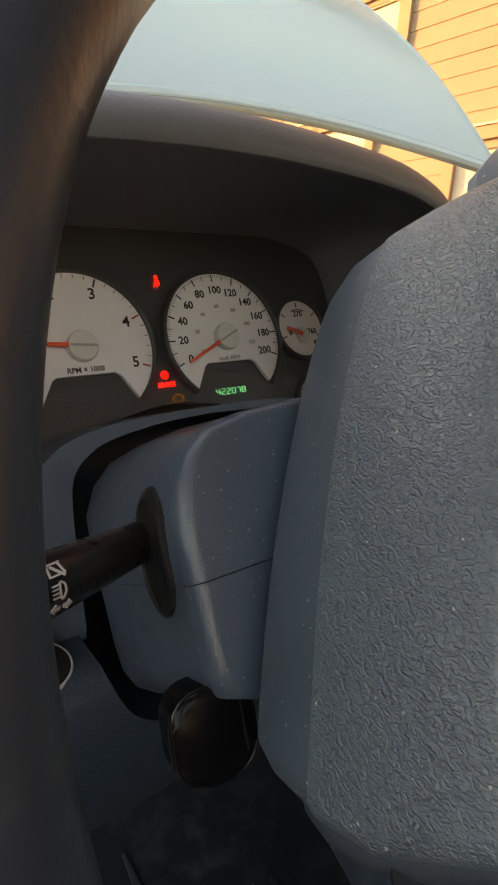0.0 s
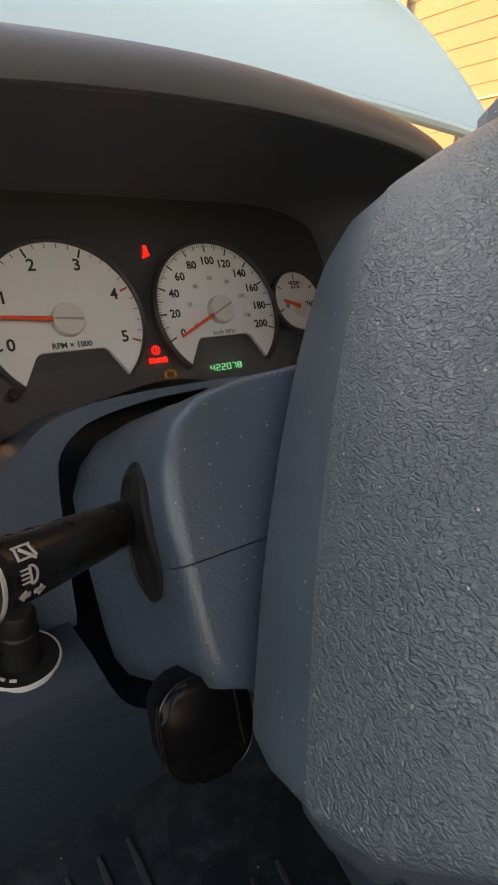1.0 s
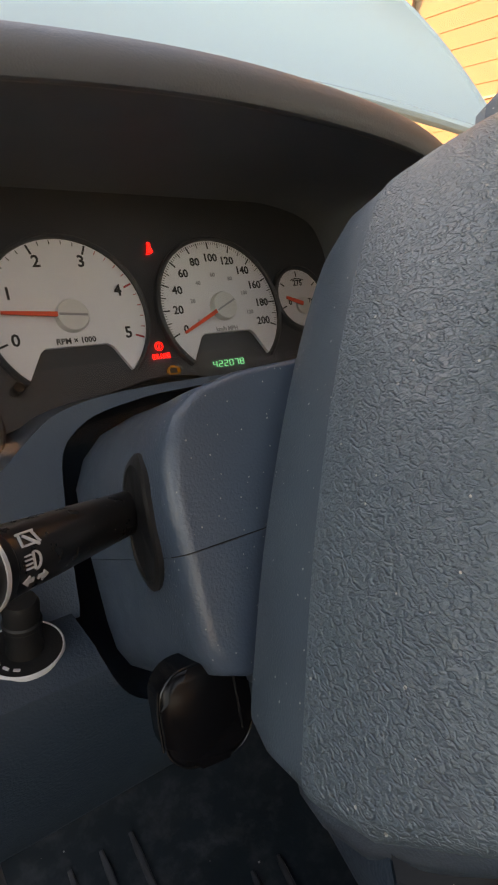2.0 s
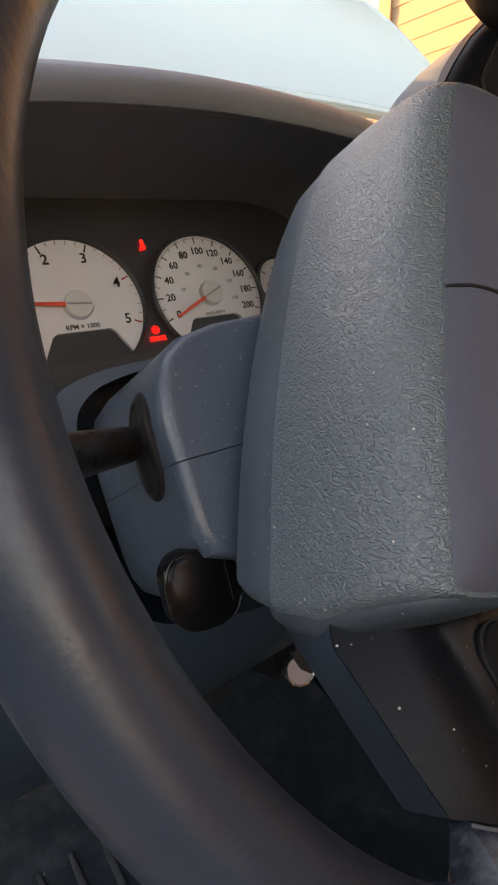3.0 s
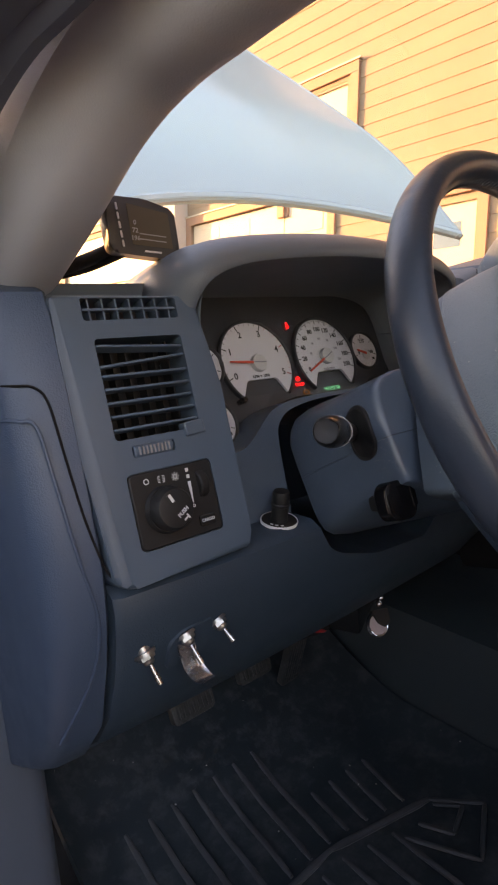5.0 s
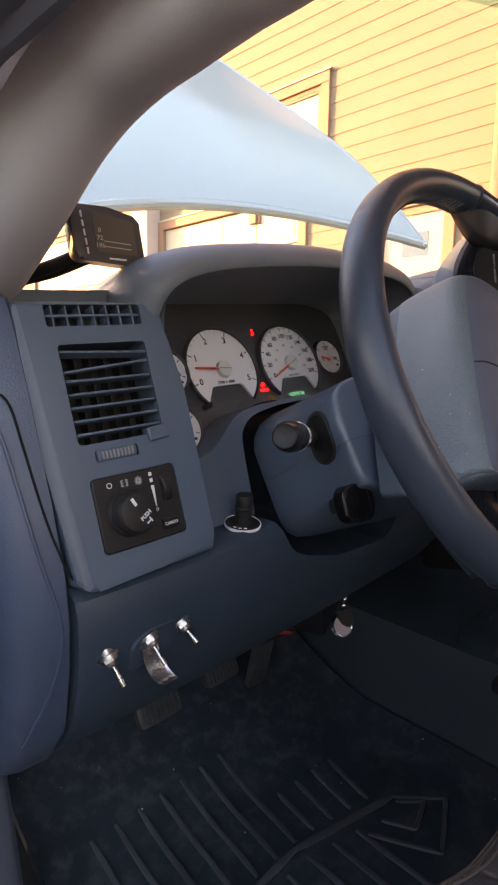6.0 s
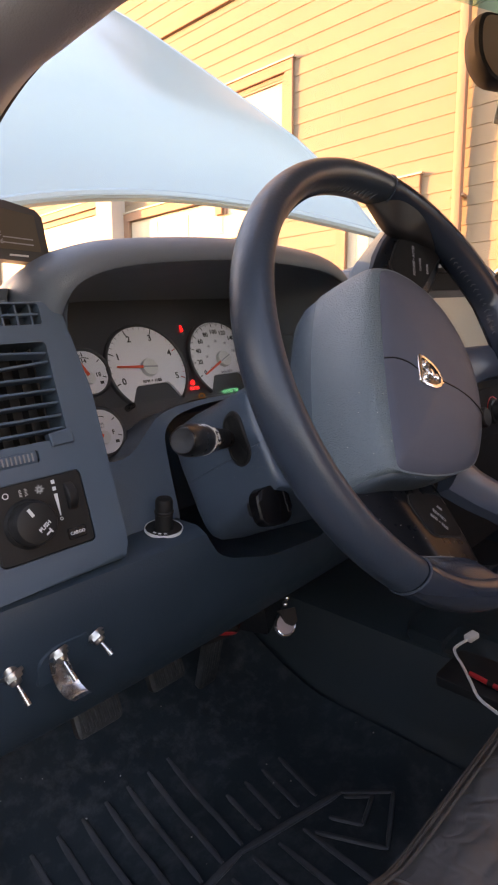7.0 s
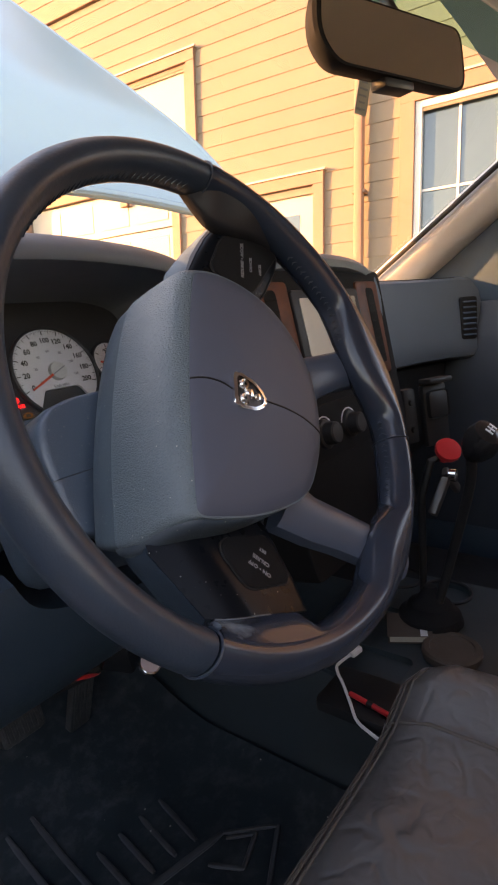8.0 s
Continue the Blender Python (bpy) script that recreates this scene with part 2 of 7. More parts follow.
SEAT = material("brown_grey_leather", (0.0911, 0.0891, 0.0912), 0.36, grain=0.6, grain_scale=26, kind="leather", vary=0.45, vary_scale=14, rough_vary=0.16, depth=0.0013)
SEAT_SEAM = material("seat_thread", (0.07, 0.06, 0.055), 0.7, vary=0.2)
PILLAR = material("grey_pillar_trim", (0.44, 0.445, 0.46), 0.7, grain=0.4, grain_scale=900, vary=0.08, vary_scale=10)
HEADLINER = material("grey_headliner_cloth", (0.52, 0.51, 0.50), 0.95, grain=0.5, grain_scale=900, vary=0.1)
PAINT = material("white_hood_paint", (0.295, 0.425, 0.462), 0.16, spec=0.6, vary=0.03, vary_scale=3, coat=0.0, rough_vary=0.0)
# windscreen pillar trim twice: darker for the backlit side, lighter for the lit
PILLAR_BACKLIT = material("pillar_trim_backlit", (0.42, 0.45, 0.50), 0.65, grain=0.4, grain_scale=900, vary=0.1, vary_scale=10)
PILLAR_LIT = material("pillar_trim_lit", (0.56, 0.57, 0.57), 0.65, grain=0.4, grain_scale=900, vary=0.1, vary_scale=10)
BODY = material("dark_blue_grey_jamb_paint", (0.07, 0.09, 0.12), 0.4, vary=0.1)
BODY_TRIM = material("slate_blue_jamb_trim", (0.115, 0.145, 0.20), 0.5, vary=0.1, vary_scale=6)
GASKET = material("black_gasket_rubber", (0.012, 0.012, 0.013), 0.7, vary=0.2)
SIDING = material("tan_lap_siding", (0.230, 0.180, 0.126), 0.75, grain=0.3, grain_scale=60, vary=0.1, vary_scale=2.0, objvary=0.03)
TRIM = material("brown_house_trim", (0.30, 0.170, 0.112), 0.7, grain=0.3, grain_scale=80, vary=0.15, vary_scale=3.0)
CREAM = material("cream_door_paint", (0.48, 0.43, 0.34), 0.55, vary=0.05, vary_scale=3.0)
WHITE_VINYL = material("white_window_vinyl", (0.62, 0.61, 0.57), 0.5, vary=0.05)
BLOCK_WALL = material("brown_block_wall", (0.10, 0.075, 0.055), 0.85, grain=0.4, grain_scale=30, vary=0.3, vary_scale=3.0)
GREY_POST = material("weathered_grey_post", (0.42, 0.40, 0.38), 0.8, vary=0.15, vary_scale=5.0)
HOUSE_GLASS = material("dark_window_glass", (0.06, 0.10, 0.12), 0.03, vary=0.0, rough_vary=0.0, spec=0.9)
ROOFING = material("brown_roof_shingle", (0.12, 0.10, 0.085), 0.9, grain=0.8, grain_scale=40, vary=0.3)
GROUND = material("worn_asphalt_drive", (0.052, 0.05, 0.048), 0.95, grain=1.0, grain_scale=20, vary=0.3, vary_scale=0.8)
WOOD = material("burl_wood_trim", (0.105, 0.030, 0.013), 0.45, vary=0.85, vary_scale=45, spec=0.15)
# tan base paints in the house reflected by the small monitor
SCREEN = material("tan_reflection_screen", (0.110, 0.096, 0.078), 0.10, vary=0.1, rough_vary=0.03)
LCD = material("pale_unlit_screen", (0.36, 0.34, 0.28), 0.25, vary=0.04, rough_vary=0.03)
RED_PLASTIC = material("red_plastic", (0.62, 0.03, 0.035), 0.35, vary=0.1)
WHITE_PLASTIC = material("white_cable_plastic", (0.75, 0.75, 0.74), 0.45, vary=0.04)
MIRROR = material("mirror_silver", (0.66, 0.68, 0.58), 0.03, metal=1.0, vary=0.02, rough_vary=0.0)
BROWN_CARD = material("dark_brown_card", (0.060, 0.045, 0.036), 0.6, grain=0.3, grain_scale=300, vary=0.25, vary_scale=30)
PAPER = material("faded_paper_tag", (0.34, 0.32, 0.27), 0.8, vary=0.15, vary_scale=40)
# stands for the pinkish reflection in the mirror-like disc
PINK_GLEAM = material("pale_pink_reflection", (0.40, 0.32, 0.33), 0.5, vary=0.1)
LENS = glass("clear_plastic_lens", (0.97, 0.97, 0.97), 0.02)
WINDSHIELD = glass("windshield_glass", (0.97, 0.985, 0.98))
PRIVACY = glass("dark_privacy_glass", (0.16, 0.17, 0.17))


# ---- mesh helpers ----
def V3(*a):
    return Vector(a)


BASE = {}


def thing(name, label="", category="", group="", kind="", base=(0, 0, 0), outside=False):
    """An Empty at the base of a thing, in the truck's axes, or in the ground's."""
    ob = new(name)
    ob.empty_display_size = 0.05
    BASE[ob.name] = Vector(base)
    ob.matrix_world = (Matrix.Identity(4) if outside else LEVEL) @ Matrix.Translation(base)
    return tagged(ob, label, category, group, kind)


def finish(bm, name, mat, smooth=True):
    bmesh.ops.recalc_face_normals(bm, faces=bm.faces)
    me = bpy.data.meshes.new(name)
    bm.to_mesh(me)
    bm.free()
    me.materials.append(mat)
    if smooth:
        for p in me.polygons:
            p.use_smooth = True
        me.set_sharp_from_angle(angle=radians(38))
    return me


def part(name, bm, mat, parent, label="", smooth=True):
    me = bm if isinstance(bm, bpy.types.Mesh) else finish(bm, name, mat, smooth)
    ob = new(name, me)
    ob.parent = parent
    if parent.name in BASE:
        ob.location = -BASE[parent.name]
    if label:
        ob["label"] = label
    return ob


def solid(name, bm, mat, label="", category="", group="", kind="", outside=False, smooth=True, base=None):
    """A thing that is one mesh."""
    me = finish(bm, name, mat, smooth)
    if base is None:
        cs = [v.co for v in me.vertices]
        base = Vector(((min(c.x for c in cs) + max(c.x for c in cs)) / 2, (min(c.y for c in cs) + max(c.y for c in cs)) / 2, min(c.z for c in cs)))
    me.transform(Matrix.Translation(-Vector(base)))
    ob = new(name, me)
    ob.matrix_world = (Matrix.Identity(4) if outside else LEVEL) @ Matrix.Translation(base)
    return tagged(ob, label, category, group, kind)


def frame_of(origin, u, v):
    """A matrix whose x, y, z are u, v and u x v at origin."""
    u, v = Vector(u).normalized(), Vector(v).normalized()
    w = u.cross(v)
    return Matrix(((u.x, v.x, w.x, origin[0]), (u.y, v.y, w.y, origin[1]), (u.z, v.z, w.z, origin[2]), (0, 0, 0, 1)))


def rings(bm, loops, closed=True, cap=True):
    """Quads between loops of equal length."""
    vs = [[bm.verts.new(p) for p in loop] for loop in loops]
    n = len(vs[0])
    for a, b in zip(vs, vs[1:]):
        for i in range(n if closed else n - 1):
            j = (i + 1) % n
            bm.faces.new((a[i], a[j], b[j], b[i]))
    if cap and closed:
        bm.faces.new(vs[0][::-1])
        bm.faces.new(vs[-1])
    return vs


def box(bm, m, sx, sy, sz, bevel=0.0, seg=2):
    """A box centred at m, with rounded edges."""
    r = bmesh.ops.create_cube(bm, size=1.0, matrix=m @ Matrix.Diagonal((sx, sy, sz, 1)))
    if bevel:
        es = list({e for v in r["verts"] for e in v.link_edges})
        bmesh.ops.bevel(bm, geom=es, offset=bevel, segments=seg, affect="EDGES", profile=0.5)


def prism(bm, m, outline, z0, z1, bevel=0.0, seg=2):
    """An outline in m's xy plane, drawn out from z0 to z1, its upper edge rounded."""
    lo = [bm.verts.new(m @ V3(x, y, z0)) for x, y in outline]
    hi = [bm.verts.new(m @ V3(x, y, z1)) for x, y in outline]
    n = len(outline)
    bm.faces.new(lo[::-1])
    top = bm.faces.new(hi)
    for i in range(n):
        bm.faces.new((lo[i], lo[(i + 1) % n], hi[(i + 1) % n], hi[i]))
    if bevel:
        bmesh.ops.bevel(bm, geom=list(top.edges), offset=bevel, segments=seg, affect="EDGES", profile=0.5)


def lathe(bm, m, profile, n=32, arc=(0, 360), cap=True):
    """Profile of (radius, height) round m's z axis."""
    full = abs(arc[1] - arc[0]) >= 360
    steps = n if full else n + 1
    angs = [radians(arc[0] + (arc[1] - arc[0]) * i / n) for i in range(steps)]
    loops = [[m @ V3(max(r, 1e-5) * math.cos(a), max(r, 1e-5) * math.sin(a), h) for a in angs] for r, h in profile]
    rings(bm, loops, closed=full, cap=cap and full)


def spline(points, per=8):
    """A smooth line through points (Catmull-Rom)."""
    ps = [Vector(p) for p in points]
    ps = [ps[0] * 2 - ps[1]] + ps + [ps[-1] * 2 - ps[-2]]
    out = []
    for a, b, c, d in zip(ps, ps[1:], ps[2:], ps[3:]):
        for i in range(per):
            t = i / per
            out.append(0.5 * ((2 * b) + (c - a) * t + (2 * a - 5 * b + 4 * c - d) * t * t + (3 * b - a - 3 * c + d) * t ** 3))
    out.append(ps[-2].copy())
    return out


def tube(bm, points, radius, seg=10, closed=False, flat=1.0, up=None):
    """A tube along points. radius: a number, or one for each point."""
    ps = [Vector(p) for p in points]
    n = len(ps)
    rad = radius if isinstance(radius, (list, tuple)) else [radius] * n
    loops = []
    side = None
    for i, p in enumerate(ps):
        t = (ps[(i + 1) % n] - ps[i - 1]) if closed else (ps[min(i + 1, n - 1)] - ps[max(i - 1, 0)])
        t.normalize()
        if side is None:
            ref = Vector(up) if up else (V3(0, 0, 1) if abs(t.z) < 0.9 else V3(1, 0, 0))
            side = t.cross(ref).normalized()
        else:
            side = (side - t * side.dot(t)).normalized()
        nor = side.cross(t)
        loops.append([p + rad[i] * (math.cos(a) * side + flat * math.sin(a) * nor) for a in (2 * math.pi * k / seg for k in range(seg))])
    if closed:
        vs = [[bm.verts.new(q) for q in l] for l in loops]
        for i in range(n):
            a, b = vs[i], vs[(i + 1) % n]
            for k in range(seg):
                bm.faces.new((a[k], a[(k + 1) % seg], b[(k + 1) % seg], b[k]))
    else:
        rings(bm, loops)


def rounded(w, h, r, n=5, cx=0.0, cy=0.0):
    """The outline of a rectangle with rounded corners."""
    out = []
    for sx, sy, a0 in ((1, 1, 0), (-1, 1, 90), (-1, -1, 180), (1, -1, 270)):
        for i in range(n + 1):
            a = radians(a0 + 90 * i / n)
            out.append((cx + sx * (w / 2 - r) + r * math.cos(a), cy + sy * (h / 2 - r) + r * math.sin(a)))
    return out


def round_poly(pts, r, n=4):
    """A polygon with rounded corners."""
    out = []
    k = len(pts)
    for i in range(k):
        p, a, b = Vector(pts[i]), Vector(pts[i - 1]), Vector(pts[(i + 1) % k])
        da, db = (a - p), (b - p)
        ra, rb = min(r, da.length * 0.45), min(r, db.length * 0.45)
        s, e = p + da.normalized() * ra, p + db.normalized() * rb
        for j in range(n + 1):
            t = j / n
            q = s * (1 - t) ** 2 + p * 2 * t * (1 - t) + e * t * t
            out.append((q.x, q.y))
    return out


def text_mesh(bm, m, body, size, thick=0.0002, align="CENTER", squeeze=1.0, spacing=1.0):
    """Adds lettering, lying in m's xy plane, to bm."""
    cu = bpy.data.curves.new("lettering", "FONT")
    cu.body, cu.size, cu.extrude, cu.align_x, cu.align_y = body, size, thick, align, "CENTER"
    cu.resolution_u = 2
    cu.space_character = spacing
    cu.offset = size * 0.022
    ob = bpy.data.objects.new("lettering", cu)
    scene.collection.objects.link(ob)
    bpy.context.view_layer.update()
    me = bpy.data.meshes.new_from_object(ob.evaluated_get(bpy.context.evaluated_depsgraph_get()))
    me.transform(m @ Matrix.Diagonal((squeeze, 1, 1, 1)))
    bm.from_mesh(me)
    bpy.data.objects.remove(ob)
    bpy.data.curves.remove(cu)
    bpy.data.meshes.remove(me)


def bar(bm, m, x, y, w, h, z0=0.0, z1=0.0003, rz=0.0):
    box(bm, m @ pose(x, y, (z0 + z1) / 2, 0, 0, rz), w, h, z1 - z0)


def sheet(bm, rows_of_points, thick=None):
    """A grid of points as a sheet; with a thickness along its normals."""
    vs = [[bm.verts.new(p) for p in row] for row in rows_of_points]
    faces = []
    for a, b in zip(vs, vs[1:]):
        for i in range(len(a) - 1):
            faces.append(bm.faces.new((a[i], a[i + 1], b[i + 1], b[i])))
    if thick:
        bmesh.ops.recalc_face_normals(bm, faces=faces)
        bmesh.ops.solidify(bm, geom=faces, thickness=thick)


def B():
    return bmesh.new()


def tinted(name, tint):
    m = glass(name, tint)
    return m


SHADE = tinted("teal_shade_band_glass", (0.30, 0.62, 0.62))



def carve(bm, cutter):
    """bm with the closed mesh cutter taken out of it."""
    obs = []
    for b in (bm, cutter):
        bmesh.ops.recalc_face_normals(b, faces=b.faces)
        me = bpy.data.meshes.new("block")
        b.to_mesh(me)
        b.free()
        ob = bpy.data.objects.new("block", me)
        scene.collection.objects.link(ob)
        obs.append(ob)
    mod = obs[0].modifiers.new("cut", "BOOLEAN")
    mod.operation, mod.object, mod.solver = "DIFFERENCE", obs[1], "EXACT"
    bpy.context.view_layer.update()
    me = bpy.data.meshes.new_from_object(obs[0].evaluated_get(bpy.context.evaluated_depsgraph_get()))
    out = B()
    out.from_mesh(me)
    for ob in obs:
        old = ob.data
        bpy.data.objects.remove(ob)
        bpy.data.meshes.remove(old)
    bpy.data.meshes.remove(me)
    return out


MID = 0.835  # the truck's middle, across

# ================= outside: ground, house =================
g = B()
sheet(g, [[V3(x, y, -0.35) for x in (-900, -60, -12, -4, 4, 12, 60, 900)] for y in (-900, -60, -12, -4, 4, 12, 60, 900)])
solid("ground", g, GROUND, "worn dark asphalt drive beside the house", "ground", kind="structure", outside=True, base=(0, 0, -0.35))

# plain wall out of view, added to cut low sky light left and behind
w = B()
box(w, pose(-3.6, -4.5, 0.75), 0.12, 14.0, 2.2)
box(w, pose(0.8, -11.5, 0.75), 9.0, 0.12, 2.2)
solid("wall_light_block", w, BLOCK_WALL, "plain brown unseen wall added to cut low sky light", "wall", kind="structure", outside=True)

HOUSE = frame_of((5.3745, 3.08, 0.0), (0.0785, -0.9969, 0), (0, 0, 1))  # x to the right along the wall, y up, z out of it
OPENINGS = [  # x0, x1, y0, y1 of holes in the siding
    (-0.86, -0.12, 1.1, 3.17),
    (-2.75, -1.73, 3.35, 4.77),
    (0.93, 2.05, 2.15, 3.72),
    (-4.72, -2.02, 0.9, 3.55),
    (-9.0, -5.55, 0.9, 3.9),
]
house = thing("house", "two-storey house with tan lap siding and brown trim", "house", base=(5.3745, 3.08, -0.35), outside=True)
w = B()
xs = sorted({-14.0, 6.0} | {v for o in OPENINGS for v in o[:2]})
ys = sorted({-0.35, 8.2} | {v for o in OPENINGS for v in o[2:]})
for x0, x1 in zip(xs, xs[1:]):
    for y0, y1 in zip(ys, ys[1:]):
        if not any(o[0] <= x0 and x1 <= o[1] and o[2] <= y0 and y1 <= o[3] for o in OPENINGS):
            box(w, HOUSE @ pose((x0 + x1) / 2, (y0 + y1) / 2, -0.12), x1 - x0, y1 - y0, 0.2)
bmesh.ops.remove_doubles(w, verts=w.verts, dist=1e-4)
part("wall", w, SIDING, house, smooth=False)
r = B()
box(r, HOUSE @ pose(-4, 8.35, -3.0), 21, 0.3, 7.5)
part("roof", r, ROOFING, house)
w = B()
for x in (-14.0, 6.0):
    box(w, HOUSE @ pose(x, 3.9, -3.2), 0.2, 8.5, 6.2)
box(w, HOUSE @ pose(-4, 3.9, -6.3), 20.2, 8.5, 0.2)
part("rear_wall", w, SIDING, house, smooth=False)
LAP = 0.178


def spans(y):
    cuts = [(-14.0, 6.0)]
    for o in OPENINGS:
        if o[2] - 0.08 < y < o[3] + 0.02:
            cuts = [s for a, b in cuts for s in ((a, min(b, o[0])), (max(a, o[1]), b)) if s[1] - s[0] > 0.02]
    return cuts


for k in range(44):
    y = 0.45 + k * LAP
    for a, b in spans(y + LAP / 2):
        bm = B()
        sec = [(y - 0.03, 0.012), (y - 0.03, 0.018), (y - 0.026, 0.020), (y + LAP, 0.010), (y + LAP, 0.0), (y, 0.0)]
        rings(bm, [[HOUSE @ V3(x, p, q - 0.02) for p, q in sec] for x in (a, b)])
        part("siding_board", bm, SIDING, house, smooth=False)


def trim_frame(parent, x0, x1, y0, y1, width=0.12, proud=0.035, sill=True):
    """Brown boards round an opening, each a part."""
    for nm, cx, cy, sx, sy in (("trim_board", x0 - width / 2, (y0 + y1) / 2, width, y1 - y0),
                               ("trim_board", x1 + width / 2, (y0 + y1) / 2, width, y1 - y0),
                               ("head_trim", (x0 + x1) / 2, y1 + width / 2, x1 - x0 + 2 * width, width)):
        bm = B()
        box(bm, HOUSE @ pose(cx, cy, proud / 2 - 0.01), sx, sy, proud + 0.02, 0.004, 1)
        part(nm, bm, TRIM, parent)
    bm = B()
    box(bm, HOUSE @ pose((x0 + x1) / 2, y1 + width + 0.012, proud / 2), x1 - x0 + 2 * width + 0.05, 0.02, proud + 0.03)
    part("drip_cap", bm, CREAM, parent)


def window_unit(x0, x1, y0, y1, cols, rows_n, label):
    win = thing("house_window", label, "window", base=HOUSE @ V3((x0 + x1) / 2, y0, 0), outside=True)
    trim_frame(win, x0, x1, y0, y1, 0.14)
    fr = B()
    for cx, cy, sx, sy in ((x0 + 0.03, (y0 + y1) / 2, 0.06, y1 - y0), (x1 - 0.03, (y0 + y1) / 2, 0.06, y1 - y0),
                           ((x0 + x1) / 2, y0 + 0.03, x1 - x0 - 0.12, 0.06), ((x0 + x1) / 2, y1 - 0.03, x1 - x0 - 0.12, 0.06)):
        box(fr, HOUSE @ pose(cx, cy, -0.02), sx, sy, 0.06, 0.003, 1)
    part("window_frame", fr, WHITE_VINYL, win)
    iw, ih = (x1 - x0 - 0.12), (y1 - y0 - 0.12)
    for i in range(1, cols):
        bm = B()
        box(bm, HOUSE @ pose(x0 + 0.06 + iw * i / cols, (y0 + y1) / 2, -0.035), 0.022, ih, 0.014)
        part("muntin", bm, WHITE_VINYL, win)
    for j in range(1, rows_n):
        bm = B()
        box(bm, HOUSE @ pose((x0 + x1) / 2, y0 + 0.06 + ih * j / rows_n, -0.037), iw, 0.022, 0.012)
        part("muntin", bm, WHITE_VINYL, win)
    for i in range(cols):
        for j in range(rows_n):
            bm = B()
            box(bm, HOUSE @ pose(x0 + 0.06 + iw * (i + 0.5) / cols, y0 + 0.06 + ih * (j + 0.5) / rows_n, -0.05), iw / cols, ih / rows_n, 0.008)
            part("pane", bm, HOUSE_GLASS, win)
    return win


window_unit(0.93, 2.05, 2.15, 3.72, 3, 2, "white-framed house window with muntins and brown trim")
# upper window, with a drawn yellow blind behind the glass
upper = thing("house_window", "upper house window with brown trim and drawn blind", "window", base=HOUSE @ V3(-2.2, 3.35, 0), outside=True)
trim_frame(upper, -2.75, -1.73, 3.35, 4.77)
bm = B()
box(bm, HOUSE @ pose(-2.24, 4.06, -0.03), 1.02, 1.42, 0.02)
part("blind", bm, CREAM, upper)
fr = B()
for cx, cy, sx, sy in ((-1.76, 4.06, 0.05, 1.42), (-2.72, 4.06, 0.05, 1.42), (-2.24, 4.745, 0.92, 0.05)):
    box(fr, HOUSE @ pose(cx, cy, -0.012), sx, sy, 0.03, 0.003, 1)
part("window_frame", fr, TRIM, upper)

door = thing("house_door", "cream house door with brown trim and a small lite", "door", base=HOUSE @ V3(-0.49, 1.1, 0), outside=True)
trim_frame(door, -0.86, -0.12, 1.1, 3.17)
bm = B()
box(bm, HOUSE @ pose(-0.49, 2.135, -0.05), 0.74, 2.07, 0.05)
for cy, h in ((1.55, 0.5), (2.2, 0.5)):
    box(bm, HOUSE @ pose(-0.49, cy, -0.022), 0.5, h, 0.014, 0.006, 1)
part("panel", bm, CREAM, door)
bm = B()
box(bm, HOUSE @ pose(-0.45, 2.78, -0.024), 0.3, 0.25, 0.006)
part("lite", bm, HOUSE_GLASS, door)
bm = B()
lathe(bm, HOUSE @ pose(-0.8, 2.05, -0.02), [(0.02, 0), (0.022, 0.02), (0.028, 0.04), (0.03, 0.055), (0.02, 0.065), (0.0, 0.067)], 14)
part("door_knob", bm, STEEL, door)

garage = thing("garage_door", "pale sunlit sectional garage door with brown trim", "garage door", base=HOUSE @ V3(-3.4, 0.9, 0), outside=True)
trim_frame(garage, -4.72, -2.02, 0.9, 3.55)
for k in range(5):
    bm = B()
    box(bm, HOUSE @ pose(-3.37, 0.9 + 0.53 * (k + 0.5), -0.05), 2.7, 0.522, 0.05, 0.008, 1)
    for i in range(4):
        box(bm, HOUSE @ pose(-3.37 + (i - 1.5) * 0.66, 0.9 + 0.53 * (k + 0.5), -0.025), 0.52, 0.34, 0.012, 0.004, 1)
    part("panel", bm, CREAM, garage)
bay = thing("garage_door", "wide pale garage door seen past the dash", "garage door", base=HOUSE @ V3(-7.3, 0.9, 0), outside=True)
trim_frame(bay, -9.0, -5.55, 0.9, 3.9)
for k in range(6):
    bm = B()
    box(bm, HOUSE @ pose(-7.275, 0.9 + 0.5 * (k + 0.5), -0.05), 3.45, 0.492, 0.05, 0.008, 1)
    part("panel", bm, CREAM, bay)
bm = B()
box(bm, HOUSE @ pose(-5.05, 2.2, 0.12), 0.42, 5.0, 0.26, 0.01, 1)
solid("porch_post", bm, GREY_POST, "square weathered grey post against the wall", "post", outside=True)
bm = B()
box(bm, HOUSE @ pose(-4, 5.95, 0.015), 20, 0.2, 0.05, 0.005, 1)
part("belly_band", bm, TRIM, house)
down = thing("downspout", "brown metal downspout fixed to the wall", "downspout", base=HOUSE @ V3(0.4, 0, 0.05), outside=True)
bm = B()
box(bm, HOUSE @ pose(0.41, 3.9, 0.085), 0.085, 8.2, 0.085, 0.012, 2)
part("pipe", bm, TRIM, down)
for y in (1.2, 3.0, 4.8, 6.6):
    bm = B()
    box(bm, HOUSE @ pose(0.41, y, 0.055), 0.13, 0.03, 0.10, 0.004, 1)
    part("strap", bm, TRIM, down)

# ================= the truck's shell =================
def mx(x, s):
    return x if s == 1 else 2 * MID - x


